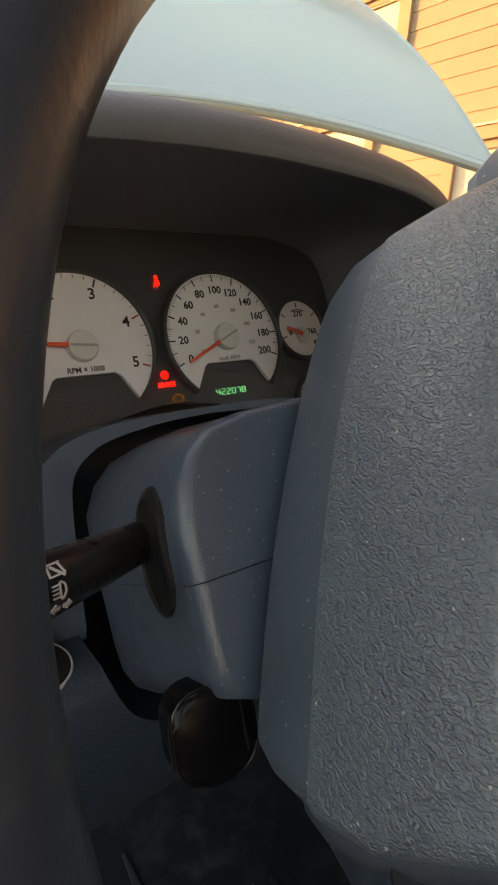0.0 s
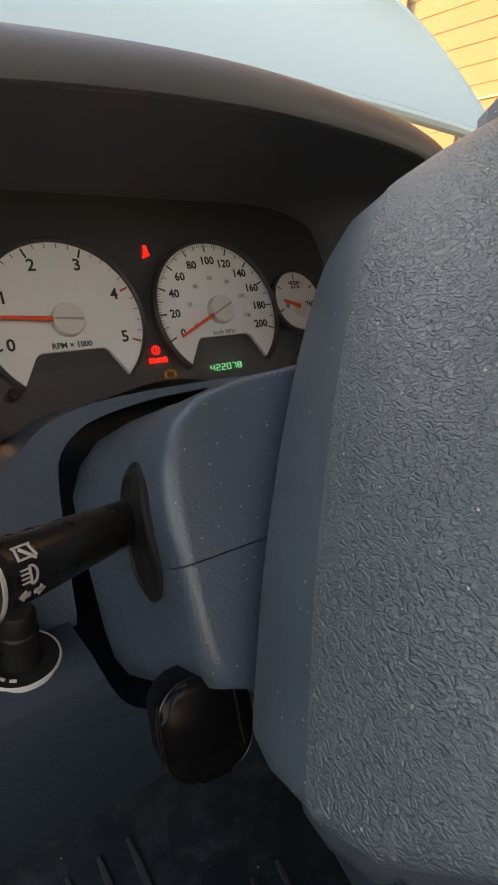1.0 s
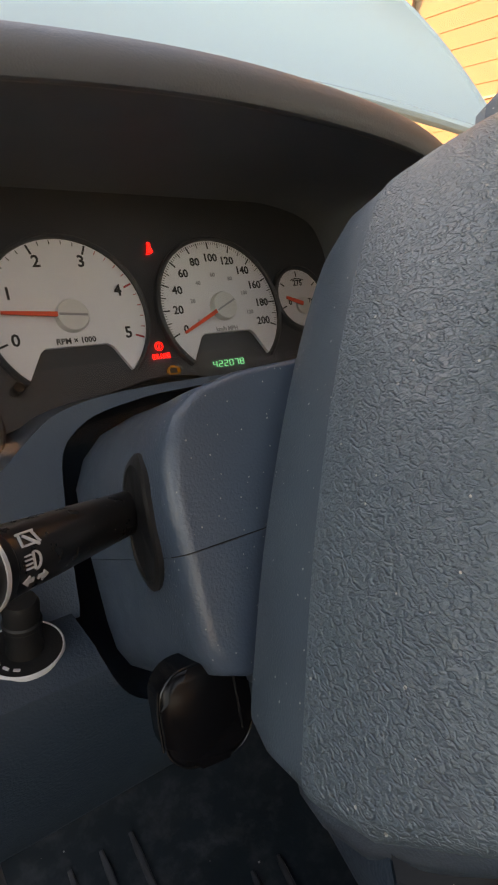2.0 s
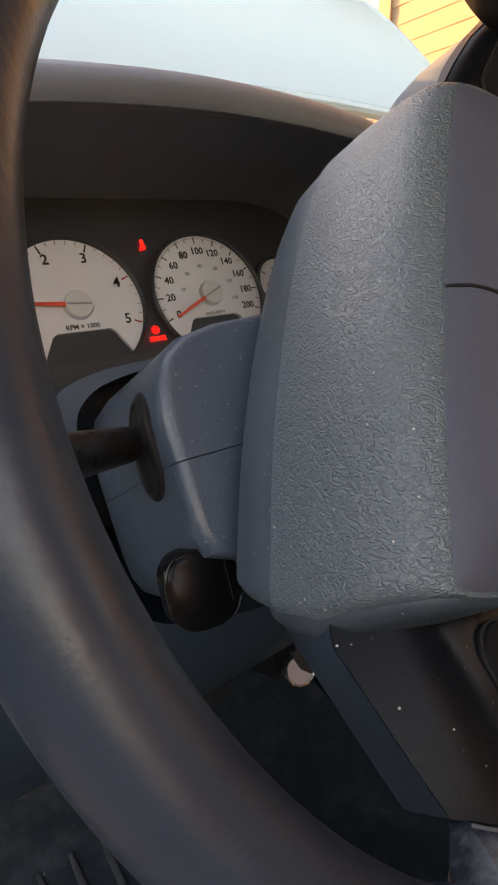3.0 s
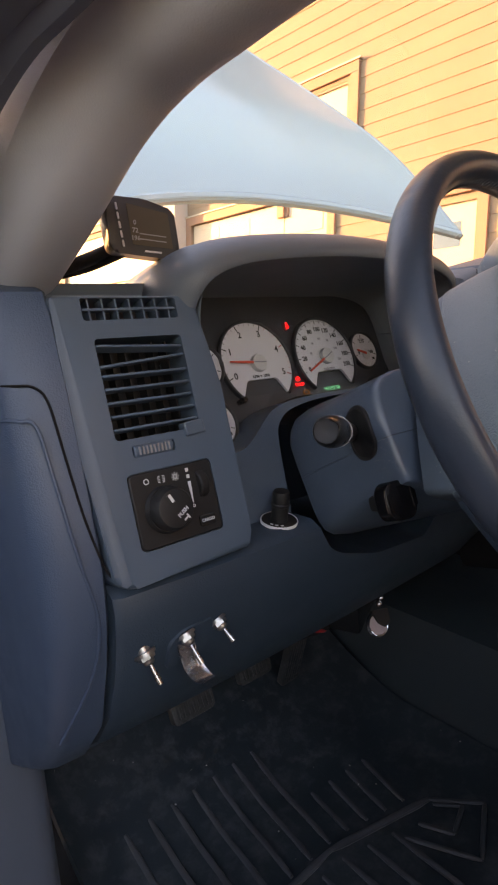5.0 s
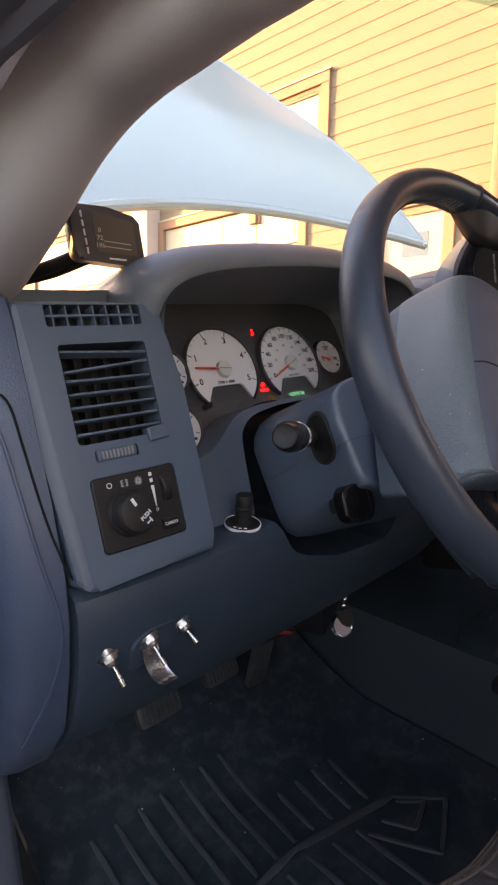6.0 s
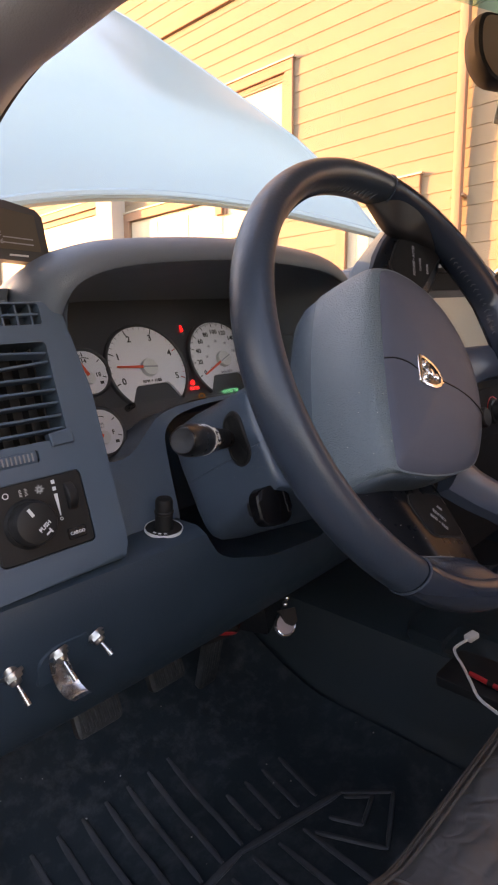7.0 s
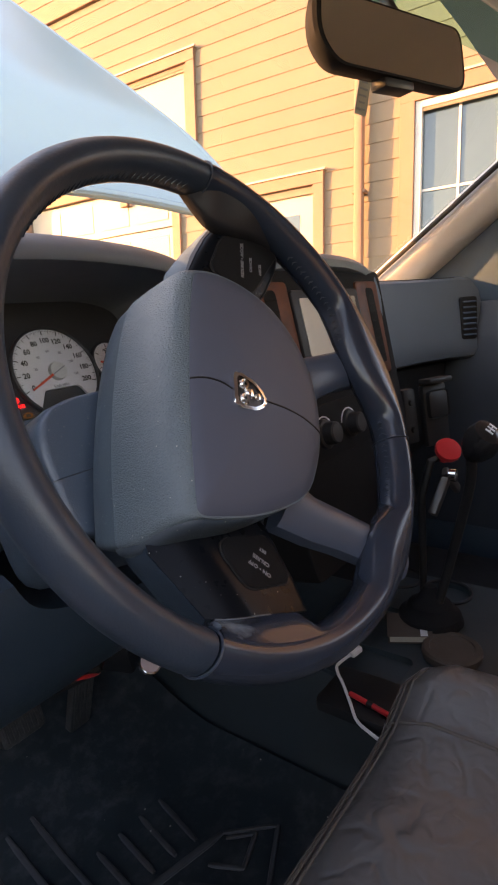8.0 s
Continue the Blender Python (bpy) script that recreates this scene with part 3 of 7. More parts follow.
# A pillars: a padded trim inside, painted jamb and gasket outside
GLASS_LINE = [(0.135, 0.76, 1.44), (0.163, 0.70, 1.486), (0.192, 0.60, 1.573), (0.222, 0.54, 1.635), (0.265, 0.49, 1.685), (0.33, 0.45, 1.728), (0.45, 0.415, 1.79)]  # left edge of the windscreen
LEFT_LINE = [(0.130, 0.74, 1.44), (0.1345, 0.645, 1.477), (0.1372, 0.564, 1.5116), (0.1417, 0.494, 1.5456), (0.1465, 0.461, 1.567), (0.1523, 0.438, 1.5834), (0.1587, 0.412, 1.5973), (0.1635, 0.3851, 1.6050), (0.1710, 0.3636, 1.6110), (0.1779, 0.3459, 1.6165), (0.1907, 0.3202, 1.6250), (0.230, 0.285, 1.645), (0.36, 0.26, 1.69)]
RIGHT_LINE = [(0.135, 0.76, 1.44), (0.162, 0.651, 1.51), (0.186, 0.498, 1.61), (0.203, 0.40, 1.675), (0.220, 0.31, 1.735), (0.26, 0.25, 1.785), (0.40, 0.24, 1.84)]
for s in (1, -1):
    pill = thing("pillar_trim", "grey moulded windscreen pillar trim", "pillar trim", base=(mx(0.09, s), 0.76, 1.44))
    line = spline(LEFT_LINE if s == 1 else RIGHT_LINE, 6)
    bm = B()
    loops = []
    for i, p in enumerate(line):
        f = i / (len(line) - 1)
        wd = 0.098 if s == 1 else 0.115 + 0.02 * f
        oy = 0.006 if s == 1 else 0.0
        sec = spline([V3(0, 0, 0), V3(-0.0008, -0.0018, -0.0018), V3(-0.0045, -0.010, -0.010), V3(-0.030, -0.036 - oy * 0.5, -0.030 - oy * 0.5), V3(-wd * 0.5, -0.050 - oy, -0.038 - oy), V3(-wd * 0.8, -0.056 - oy, -0.034 - oy), V3(-wd, -0.045 - oy, -0.018)], 4)
        loops.append([V3(mx(p.x + q.x, s), p.y + q.y, p.z + q.z) for q in sec + [V3(-wd, 0.0, 0.02), V3(-0.02, 0.02, 0.022), V3(-0.001, 0.003, 0.003)]])
    rings(bm, loops)
    # one grey trim in two tones: left as backlit, right as lit
    part("cover", bm, PILLAR_BACKLIT if s == 1 else PILLAR_LIT, pill)
    bm = B()
    tube(bm, [V3(mx(p.x + 0.006, s), p.y + 0.012, p.z + 0.006) for p in line], 0.006, 8)
    part("glass_gasket", bm, GASKET, pill)
    jamb = thing("door_jamb", "dark blue-grey painted door jamb with weatherstrip", "door jamb", kind="structure", base=(mx(0.0, s), 0.6, 0.75))
    bm = B()
    tube(bm, [V3(mx(p.x - (0.163 if s == 1 else 0.130), s), p.y + 0.01, p.z - 0.005) for p in line], 0.048, 10)
    part("painted_pillar", bm, BODY_TRIM, jamb)
    bm = B()
    tube(bm, [V3(mx(p.x - (0.126 if s == 1 else 0.098), s), p.y - (0.030 if s == 1 else 0.055), p.z - 0.03) for p in line], 0.012, 8)
    part("weatherstrip", bm, BODY_TRIM, jamb, "slate weatherstrip")
    bm = B()
    box(bm, pose(mx(0.02, s), 0.66, 1.08), 0.10, 0.12, 0.74, 0.02, 3)
    part("hinge_pillar", bm, BODY, jamb)

# roof, headliner, rear wall and window, right-hand door, floor
bm = B()
sheet(bm, [[V3(MID + u * 0.62, y, 1.90 + 0.035 * (1 - u * u) + (0.02 if -1.3 < y < -0.1 else 0)) for u in (-1, -0.6, -0.2, 0.2, 0.6, 1)] for y in (0.37, 0.1, -0.6, -1.2, -1.75)], 0.03)
solid("ceiling", bm, HEADLINER, "grey cloth headliner over the seats", "ceiling", kind="structure")
bm = B()
box(bm, pose(MID, -1.78, 1.05), 1.56, 0.08, 0.62, 0.02, 2)
box(bm, pose(MID - 0.72, -1.74, 1.64), 0.14, 0.08, 0.58, 0.02, 2)
box(bm, pose(MID + 0.72, -1.74, 1.64), 0.14, 0.08, 0.58, 0.02, 2)
solid("wall_rear", bm, PILLAR, "cab rear wall below the back window", "wall", kind="structure")
bm = B()
box(bm, pose(MID, -1.76, 1.64), 1.3, 0.006, 0.56)
solid("window_rear", bm, PRIVACY, "dark-tinted back window glass", "window", kind="structure")

rdoor = thing("door_right", "closed passenger door with grey trim panel", "door", kind="structure", base=(1.62, -0.1, 0.75))
bm = B()
rings(bm, [[V3(x, y, z) for x, z in ((1.56, 0.82), (1.555, 1.2), (1.575, 1.36), (1.60, 1.43), (1.66, 1.43), (1.69, 1.1), (1.68, 0.80))] for y in (0.62, 0.3, -0.2, -0.9, -1.74)])
part("door_panel", bm, DOOR_CARD, rdoor)
bm = B()
rings(bm, [[V3(x, y, z) for x, z in ((1.50, 1.10), (1.50, 1.15), (1.53, 1.17), (1.57, 1.17), (1.57, 1.08), (1.53, 1.08))] for y in (0.25, 0.1, -0.4, -0.6)])
part("armrest", bm, DASH, rdoor)
bm = B()
rings(bm, [[V3(1.612 - 0.40 * (z - 1.43) + dx, y, z) for y, z in round_poly([(0.72, 1.40), (0.02, 1.40), (0.04, 1.50), (0.14, 1.63), (0.24, 1.735), (0.36, 1.72), (0.60, 1.53)], 0.02, 3)] for dx in (0.0, 0.02)])
part("sail_trim", bm, DASH, rdoor, "dark trim between pillar and side window")
bm = B()
sheet(bm, [[V3(1.63 - 0.22 * (z - 1.43) / 0.45 * 0.9, y0 + (y1 - y0) * f, z) for f in (0, 0.5, 1)] for z, y0, y1 in ((1.43, 0.66, -0.78), (1.6, 0.46, -0.80), (1.72, 0.32, -0.82), (1.88, 0.30, -0.86))])
pane_r = part("pane", bm, WINDSHIELD, rdoor)
pane_r.visible_shadow = False
bm = B()
sheet(bm, [[V3(1.63 - 0.22 * (z - 1.43) / 0.45 * 0.9, -0.80 - 0.88 * f, z) for f in (0, 0.5, 1)] for z in (1.43, 1.6, 1.72, 1.88)])
part("rear_pane", bm, PRIVACY, rdoor, "dark-tinted rear side glass")
bm = B()
tube(bm, [V3(1.60, -0.75, 1.42), V3(1.52, -0.80, 1.65), V3(1.44, -0.85, 1.90)], 0.05, 10)
part("centre_pillar", bm, PILLAR, rdoor)

bm = B()
sheet(bm, [[V3(x, y, z) for x in (0.02, 0.3, 0.6, 0.9, 1.2, 1.62)] for y, z in ((1.02, 1.18), (0.93, 1.02), (0.84, 0.86), (0.76, 0.785), (0.55, 0.765), (0.1, 0.76), (-0.5, 0.76), (-1.75, 0.78))], 0.03)
solid("floor", bm, CARPET, "black carpeted cab floor and toe board", "floor", kind="structure")
bm = B()
box(bm, pose(MID, 1.03, 1.30), 1.6, 0.05, 0.36, 0.01, 1)
solid("firewall", bm, BLACK, "dark bulkhead behind the dash", "wall", kind="structure")
bm = B()
box(bm, pose(1.60, 0.78, 1.10), 0.06, 0.52, 0.72, 0.02, 2)
solid("kick_panel", bm, BLACK, "dark trim panel beside the passenger footwell", "trim", kind="structure")
bm = B()
box(bm, pose(1.60, -0.45, 0.80), 0.10, 2.6, 0.10, 0.02, 2)
solid("sill_right", bm, DASH_SHADED, "dark sill trim under the passenger door", "sill", kind="structure")
bm = B()
box(bm, pose(-0.02, -0.45, 0.79), 0.10, 2.2, 0.10, 0.02, 2)
solid("door_sill", bm, BODY, "painted sill under the open door", "sill", kind="structure")

# the driver's door, standing open
ldoor = thing("door_left", "open driver's door with dark trim panel", "door", kind="structure", base=(-0.03, 0.66, 0.78))
LD = frame_of((-0.035, 0.67, 0.0), (-0.906, -0.42, 0), (0, 0, 1))
bm = B()
rings(bm, [[LD @ V3(x, z, d) for z, d in ((0.80, -0.05), (1.10, -0.06), (1.42, -0.04), (1.43, 0.02), (1.35, 0.05), (1.0, 0.06), (0.80, 0.04))] for x in (0.02, 0.3, 0.7, 1.0, 1.05)])
part("door_panel", bm, DASH_SHADED, ldoor)
bm = B()
tube(bm, [LD @ V3(0.04, 1.42, 0), LD @ V3(0.30, 1.62, 0.03), LD @ V3(0.50, 1.80, 0.08), LD @ V3(0.80, 1.84, 0.10), LD @ V3(1.02, 1.80, 0.08), LD @ V3(1.03, 1.43, 0)], 0.022, 8)
part("window_frame", bm, BODY, ldoor)
bm = B()
prism(bm, LD @ pose(0, 0, 0), [(-0.02, 1.40), (0.30, 1.42), (0.30, 1.62), (0.16, 1.53), (0.02, 1.47)], -0.012, 0.02)
part("sail_panel", bm, BODY, ldoor)

# driver's side behind the open door: pillar, rear quarter and its window
quarter = thing("wall_left", "rear quarter of the cab with grey trim", "wall", kind="structure", base=(0.05, -1.2, 0.75))
bm = B()
box(bm, pose(0.04, -1.25, 1.09), 0.08, 1.05, 0.68, 0.02, 2)
part("lower_panel", bm, PILLAR, quarter)
bm = B()
tube(bm, [V3(0.05, -0.80, 1.42), V3(0.13, -0.85, 1.65), V3(0.22, -0.88, 1.90)], 0.07, 12)
part("centre_pillar", bm, PILLAR, quarter)
bm = B()
tube(bm, [V3(0.05, -1.68, 1.42), V3(0.13, -1.68, 1.65), V3(0.22, -1.68, 1.90)], 0.09, 12)
part("rear_pillar", bm, PILLAR, quarter)
bm = B()
sheet(bm, [[V3(0.05 + 0.17 * (z - 1.42) / 0.48, y, z) for y in (-0.84, -1.25, -1.66)] for z in (1.42, 1.6, 1.75, 1.90)])
part("rear_pane", bm, PRIVACY, quarter, "dark-tinted rear side glass")
bm = B()
tube(bm, [V3(0.36, 0.42, 1.80), V3(0.24, 0.30, 1.86), V3(0.22, 0.0, 1.885), V3(0.22, -1.7, 1.90)], 0.035, 10)
part("roof_rail", bm, PILLAR, quarter)

# windscreen
LEFT_EDGE = spline(GLASS_LINE, 4)
RIGHT_EDGE = [V3(2 * MID - p.x, p.y, p.z) for p in spline(RIGHT_LINE, 4)]


def ws(u, k):
    """A point of the windscreen: u from -1 to 1 across, row k from the base to the top."""
    p = LEFT_EDGE[k].lerp(RIGHT_EDGE[k], (u + 1) / 2)
    f = k / (len(LEFT_EDGE) - 1)
    bow = 1 - u * u
    return V3(p.x, p.y + 0.014 + 0.17 * bow * (1 - 0.75 * f), p.z + 0.008 + 0.075 * bow * f)


for nm, k0, k1, mt, lab in (("windscreen", 0, 21, WINDSHIELD, "clear raked windscreen glass"), ("windscreen_shade_band", 21, 24, SHADE, "teal-tinted band along the windscreen top")):
    bm = B()
    sheet(bm, [[ws(u / 8, k) for u in range(-8, 9)] for k in range(k0, k1 + 1)])
    solid(nm, bm, mt, lab, "windscreen", kind="structure").visible_shadow = False
bm = B()
tube(bm, [ws(u / 8, 24) + V3(0, -0.03, 0.02) for u in range(-8, 9)], 0.034, 10)
solid("header_trim", bm, PILLAR, "grey trim along the windscreen top", "trim", kind="structure")

# cowl and wiper
bm = B()
sheet(bm, [[V3(MID + u * 0.74 / 8, y + 0.19 * (1 - (u / 8) ** 2), z) for u in range(-8, 9)] for y, z in ((0.74, 1.425), (0.80, 1.43), (0.88, 1.425), (0.93, 1.40), (0.96, 1.33))], 0.01)
solid("cowl_panel", bm, BLACK, "black plastic cowl below the windscreen", "cowl")
wiper = thing("wiper", "black windscreen wiper lying on the glass base", "wiper", base=(0.3, 0.84, 1.45))
bm = B()
tube(bm, spline([(0.14, 0.80, 1.462), (0.30, 0.875, 1.470), (0.50, 0.94, 1.478), (0.66, 0.965, 1.484)], 5), 0.007, 8, flat=0.6)
part("blade", bm, STEEL, wiper)
bm = B()
tube(bm, spline([(0.62, 0.99, 1.44), (0.55, 0.97, 1.475), (0.40, 0.92, 1.487)], 5), 0.008, 8)
part("arm", bm, BLACK, wiper)

# raised hood
hood = thing("hood", "raised white pickup hood seen from the cab", "hood", base=(MID, 1.2, 1.70))
PROFILE = spline([(0, 0, 0), (0.10, 0.145, 0), (0.20, 0.27, 0), (0.32, 0.385, 0), (0.67, 0.67, 0), (1.02, 0.94, 0), (1.25, 1.06, 0)], 5)


def hood_at(u, k):
    p = PROFILE[k]
    f = k / (len(PROFILE) - 1)
    x = MID + u * (0.70 - 0.14 * f)
    ye = 1.19 - 0.20 * ((x - 0.86) / 0.70) ** 2
    ze = 1.755 - 0.095 * ((x - 0.98) / 0.6) ** 2
    q = max(0.0, min(1.0, (0.62 - abs(u)) / 0.30))
    dome = 0.003 * q * q * (3 - 2 * q) * min(1.0, f * 4)
    return V3(x, ye + p.x - 0.6 * dome, ze + p.y + 0.7 * dome)


bm = B()
sheet(bm, [[hood_at(u / 24, k) for u in range(-24, 25)] for k in range(len(PROFILE))], 0.02)
part("skin", bm, PAINT, hood)
bm = B()
tube(bm, [hood_at(u / 24, 0) + V3(0, 0.012, 0.004) for u in range(-24, 25)], 0.012, 8)
part("rolled_edge", bm, PAINT, hood)
for s in (-1, 1):
    bm = B()
    tube(bm, [hood_at(s * 0.985, k) + V3(0, 0.006, -0.004) for k in range(len(PROFILE))], 0.010, 8)
    part("side_edge", bm, PAINT, hood)
# fenders and grille end close the view past the hood
for s in (1, -1):
    bm = B()
    sheet(bm, [[V3(mx(-0.05 + dx, s), y, z) for dx, z in ((0.0, 0.75), (-0.02, 1.1), (0.03, 1.30), (0.12, 1.36), (0.2, 1.35))] for y in (0.80, 1.2, 1.6, 2.1)], 0.02)
    solid("fender", bm, PAINT, "white front fender beside the open engine bay", "fender")


# ================= dashboard =================
BZ = frame_of((0.143, 0.424, 1.283), (1, 0, 0), (0, 0.2425, 0.970))  # the left vent and switch panel
CL = frame_of((0.384, 0.55, 1.40), (1, 0, 0), (0, 0.375, 0.927))     # the instrument faces
dash = thing("dashboard", "slate grey moulded plastic dashboard", "dashboard", base=(MID, 0.6, 1.05))

# top pad: from the end caps over the brow to the windscreen
bm = B()
rows_d = []
for y, z in ((0.47, 1.452), (0.475, 1.470), (0.50, 1.478), (0.62, 1.478), (0.78, 1.455), (0.95, 1.435)):
    row = []
    for i in range(33):
        x = 0.075 + (1.595 - 0.075) * i / 32
        lift = 0.0
        if y > 0.48:
            c = max(0.0, 1 - ((x - 0.384) / 0.215) ** 4)
            lift = 0.026 * c * (1.0 if y < 0.6 else 0.35 if y < 0.7 else 0)
        yy = y + (0.19 * (1 - ((x - MID) / 0.76) ** 2) * max(0.0, (y - 0.6) / 0.35) * 0.9)
        if x < 0.195 and y < 0.48:
            yy += 0.03
        if x > 0.98 and y < 0.6:
            yy = 0.575 + (y - 0.47) * 0.35 - max(0.0, x - 1.25) ** 2 * 0.9
        if y < 0.6 and 0.19 < x < 0.58:
            yy, lift = 0.60 + (y - 0.47) * 0.15, 0.026 * 0.35 + (1.478 - z)
        row.append(V3(x, yy, z + lift))
    rows_d.append(row)
sheet(bm, rows_d, 0.012)
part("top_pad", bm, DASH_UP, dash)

# cluster brow: an arch with a rounded lip
ARCH = [(0.199, 1.385), (0.197, 1.430), (0.200, 1.462), (0.212, 1.479), (0.248, 1.4905), (0.31, 1.4965), (0.384, 1.499), (0.458, 1.4965), (0.520, 1.4905), (0.556, 1.479), (0.568, 1.462), (0.571, 1.430), (0.569, 1.385)]
arch = [p for p in spline([(x, 0.0, z) for x, z in ARCH], 5)]
bm = B()
n = len(arch)
loops = []
for i, p in enumerate(arch):
    t = arch[min(i + 1, n - 1)] - arch[max(i - 1, 0)]
    nor = V3(-t.z, 0, t.x).normalized()
    if nor.z < 0 and 3 < i < n - 4:
        nor = -nor
    dy = 0.010 * (abs(p.x - 0.384) / 0.19) ** 2 + 0.016 * max(0.0, min(1.0, (1.475 - p.z) / 0.03))
    sec = [(0.014, 0.56), (0.010, 0.49), (0.005, 0.462), (0.0008, 0.4535), (0.0002, 0.4505), (0.0012, 0.4484), (0.0040, 0.4472), (0.0085, 0.4478), (0.0130, 0.4500), (0.0175, 0.4540), (0.0215, 0.4605), (0.0245, 0.4700), (0.0262, 0.4850), (0.0262, 0.512), (0.0215, 0.545), (0.008, 0.62)]
    loops.append([V3(p.x, yy + dy * (1 if yy < 0.5 else 0), p.z) + nor * o for o, yy in sec])
rings(bm, loops, closed=True)
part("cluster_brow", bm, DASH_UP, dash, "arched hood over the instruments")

# left module with two vents
bm = B()
outline = round_poly([(-0.066, 0.190), (0.054, 0.190), (0.0625, 0.115), (0.062, -0.004), (0.0600, -0.0205), (-0.0505, -0.0215), (-0.0608, -0.0130), (-0.068, 0.09)], 0.0045, 3)
prism(bm, BZ, outline, -0.045, 0.0, 0.004, 2)
cut = B()
prism(cut, BZ, rounded(0.073, 0.0745, 0.003, 3, -0.0025, 0.1205), -0.04, 0.02)
prism(cut, BZ, rounded(0.079, 0.0165, 0.002, 3, -0.004, 0.1795), -0.03, 0.02)
prism(cut, BZ, rounded(0.036, 0.009, 0.002, 3, -0.010, 0.0735), -0.02, 0.02)
prism(cut, BZ, rounded(0.073, 0.057, 0.004, 3, -0.0005, 0.0295), -0.003, 0.02)
module = part("vent_bezel", carve(bm, cut), BEZEL, dash, "satin grey bezel round the vents")
bm = B()
prism(bm, BZ, rounded(0.072, 0.0735, 0.003, 3, -0.0025, 0.1205), -0.039, -0.036)
prism(bm, BZ, rounded(0.078, 0.016, 0.002, 3, -0.004, 0.1795), -0.029, -0.027)
part("vent_duct", bm, BLACK, module)
for k in range(7):
    bm = B()
    tilt = -6 if k < 5 else (2 if k == 5 else -14)
    roll_k = 0 if k < 5 else (4 if k == 5 else -3)
    box(bm, BZ @ pose(-0.0025, 0.0905 + k * 0.0099, -0.005, tilt, 0, roll_k), 0.071, 0.0021, 0.010, 0.0006, 1)
    part("louvre", bm, BEZEL, module)
for k in range(6):
    bm = B()
    box(bm, BZ @ pose(-0.033 + k * 0.0122, 0.1205, -0.022), 0.0014, 0.072, 0.012)
    part("vane", bm, BLACK, module)
for k in range(7):
    bm = B()
    box(bm, BZ @ pose(-0.037 + k * 0.011, 0.1795, -0.008), 0.0014, 0.0155, 0.012)
    part("vane", bm, BEZEL, module)
bm = B()
box(bm, BZ @ pose(-0.004, 0.1795, -0.004), 0.077, 0.0016, 0.006)
part("louvre", bm, BEZEL, module)
bm = B()
prism(bm, BZ, round_poly([(0.018, 0.088), (0.036, 0.090), (0.037, 0.0785), (0.019, 0.0775)], 0.001, 2), -0.006, 0.003, 0.001, 1)
part("vent_tab", bm, BEZEL, module)
bm = B()
lathe(bm, BZ @ pose(-0.010 - 0.0165, 0.0735, -0.006, 0, 90, 0), [(0.0, 0), (0.0062, 0.0), (0.0070, 0.001), (0.0070, 0.032), (0.0062, 0.033), (0.0, 0.033)], 28)
thumb = part("vent_thumbwheel", bm, BEZEL, module)
for k in range(9):
    bm = B()
    box(bm, BZ @ pose(-0.0225 + k * 0.0031, 0.0735, 0.0011), 0.0012, 0.006, 0.0012)
    part("ridge", bm, INK_DIM, thumb)
# headlamp switch panel
lamp_panel = thing("headlamp_switch", "black headlamp switch panel with rotary knob", "switch panel", base=BZ @ V3(0, 0, 0))
bm = B()
prism(bm, BZ, rounded(0.0715, 0.0555, 0.004, 4, -0.0005, 0.0295), -0.003, 0.001, 0.001, 1)
part("plate", bm, BLACK, lamp_panel)
KN = BZ @ pose(-0.0115, 0.0275, 0.001)
bm = B()
lathe(bm, KN, [(0.0, 0), (0.0175, 0), (0.0180, 0.001), (0.0165, 0.004), (0.0160, 0.004), (0.0155, 0.013), (0.014, 0.0155), (0.010, 0.0165), (0.0, 0.0168)], 40)
knob = part("knob", bm, BLACK, lamp_panel)
bm = B()
box(bm, KN @ pose(-0.0035, 0.008, 0.0166, 0, 0, 24), 0.0022, 0.0062, 0.0008)
part("pointer", bm, INK_WHITE, knob)
bm = B()
text_mesh(bm, KN @ pose(0.004, -0.0035, 0.0169, 0, 0, 32), "PUSH", 0.0042)
bar(bm, KN, 0.0055, -0.0085, 0.004, 0.0012, 0.0167, 0.017, 32)
bar(bm, KN, 0.0075, -0.0072, 0.0012, 0.004, 0.0167, 0.017, 32)
part("push_marking", bm, INK_WHITE, knob)
bm = B()
lathe(bm, BZ @ pose(-0.023, 0.0505, 0.001), [(0.0016, 0), (0.0016, 0.0003), (0.0022, 0.0003), (0.0022, 0)], 20, cap=False)
for k in range(5):
    bar(bm, BZ, -0.0125, 0.0500 + (k - 2) * 0.0011, 0.002, 0.0004, 0.001, 0.0013, (k - 2) * 10)
    bar(bm, BZ, -0.0085, 0.0500 + (k - 2) * 0.0011, 0.002, 0.0004, 0.001, 0.0013, -(k - 2) * 10)
lathe(bm, BZ @ pose(0.0015, 0.0495, 0.001), [(0.0012, 0), (0.0012, 0.0003), (0.0018, 0.0003), (0.0018, 0)], 16, cap=False)
for k in range(8):
    a = radians(45 * k)
    bar(bm, BZ, 0.0015 + 0.0028 * math.cos(a), 0.0495 + 0.0028 * math.sin(a), 0.0012, 0.0005, 0.001, 0.0013, 45 * k)
part("position_marking", bm, INK_WHITE, lamp_panel)
bm = B()
for k in range(2):
    bar(bm, BZ, 0.0125, 0.0525 - k * 0.005, 0.0026, 0.0028, 0.001, 0.0013)
prism(bm, BZ, [(0.0112, 0.0435), (0.0140, 0.0435), (0.0130, 0.027), (0.0122, 0.027)], 0.001, 0.0013)
lathe(bm, BZ @ pose(0.0127, 0.0245, 0.001), [(0.0008, 0), (0.0008, 0.0003), (0.0013, 0.0003), (0.0013, 0)], 14, cap=False)
part("dimmer_scale", bm, INK_WHITE, lamp_panel)
bm = B()
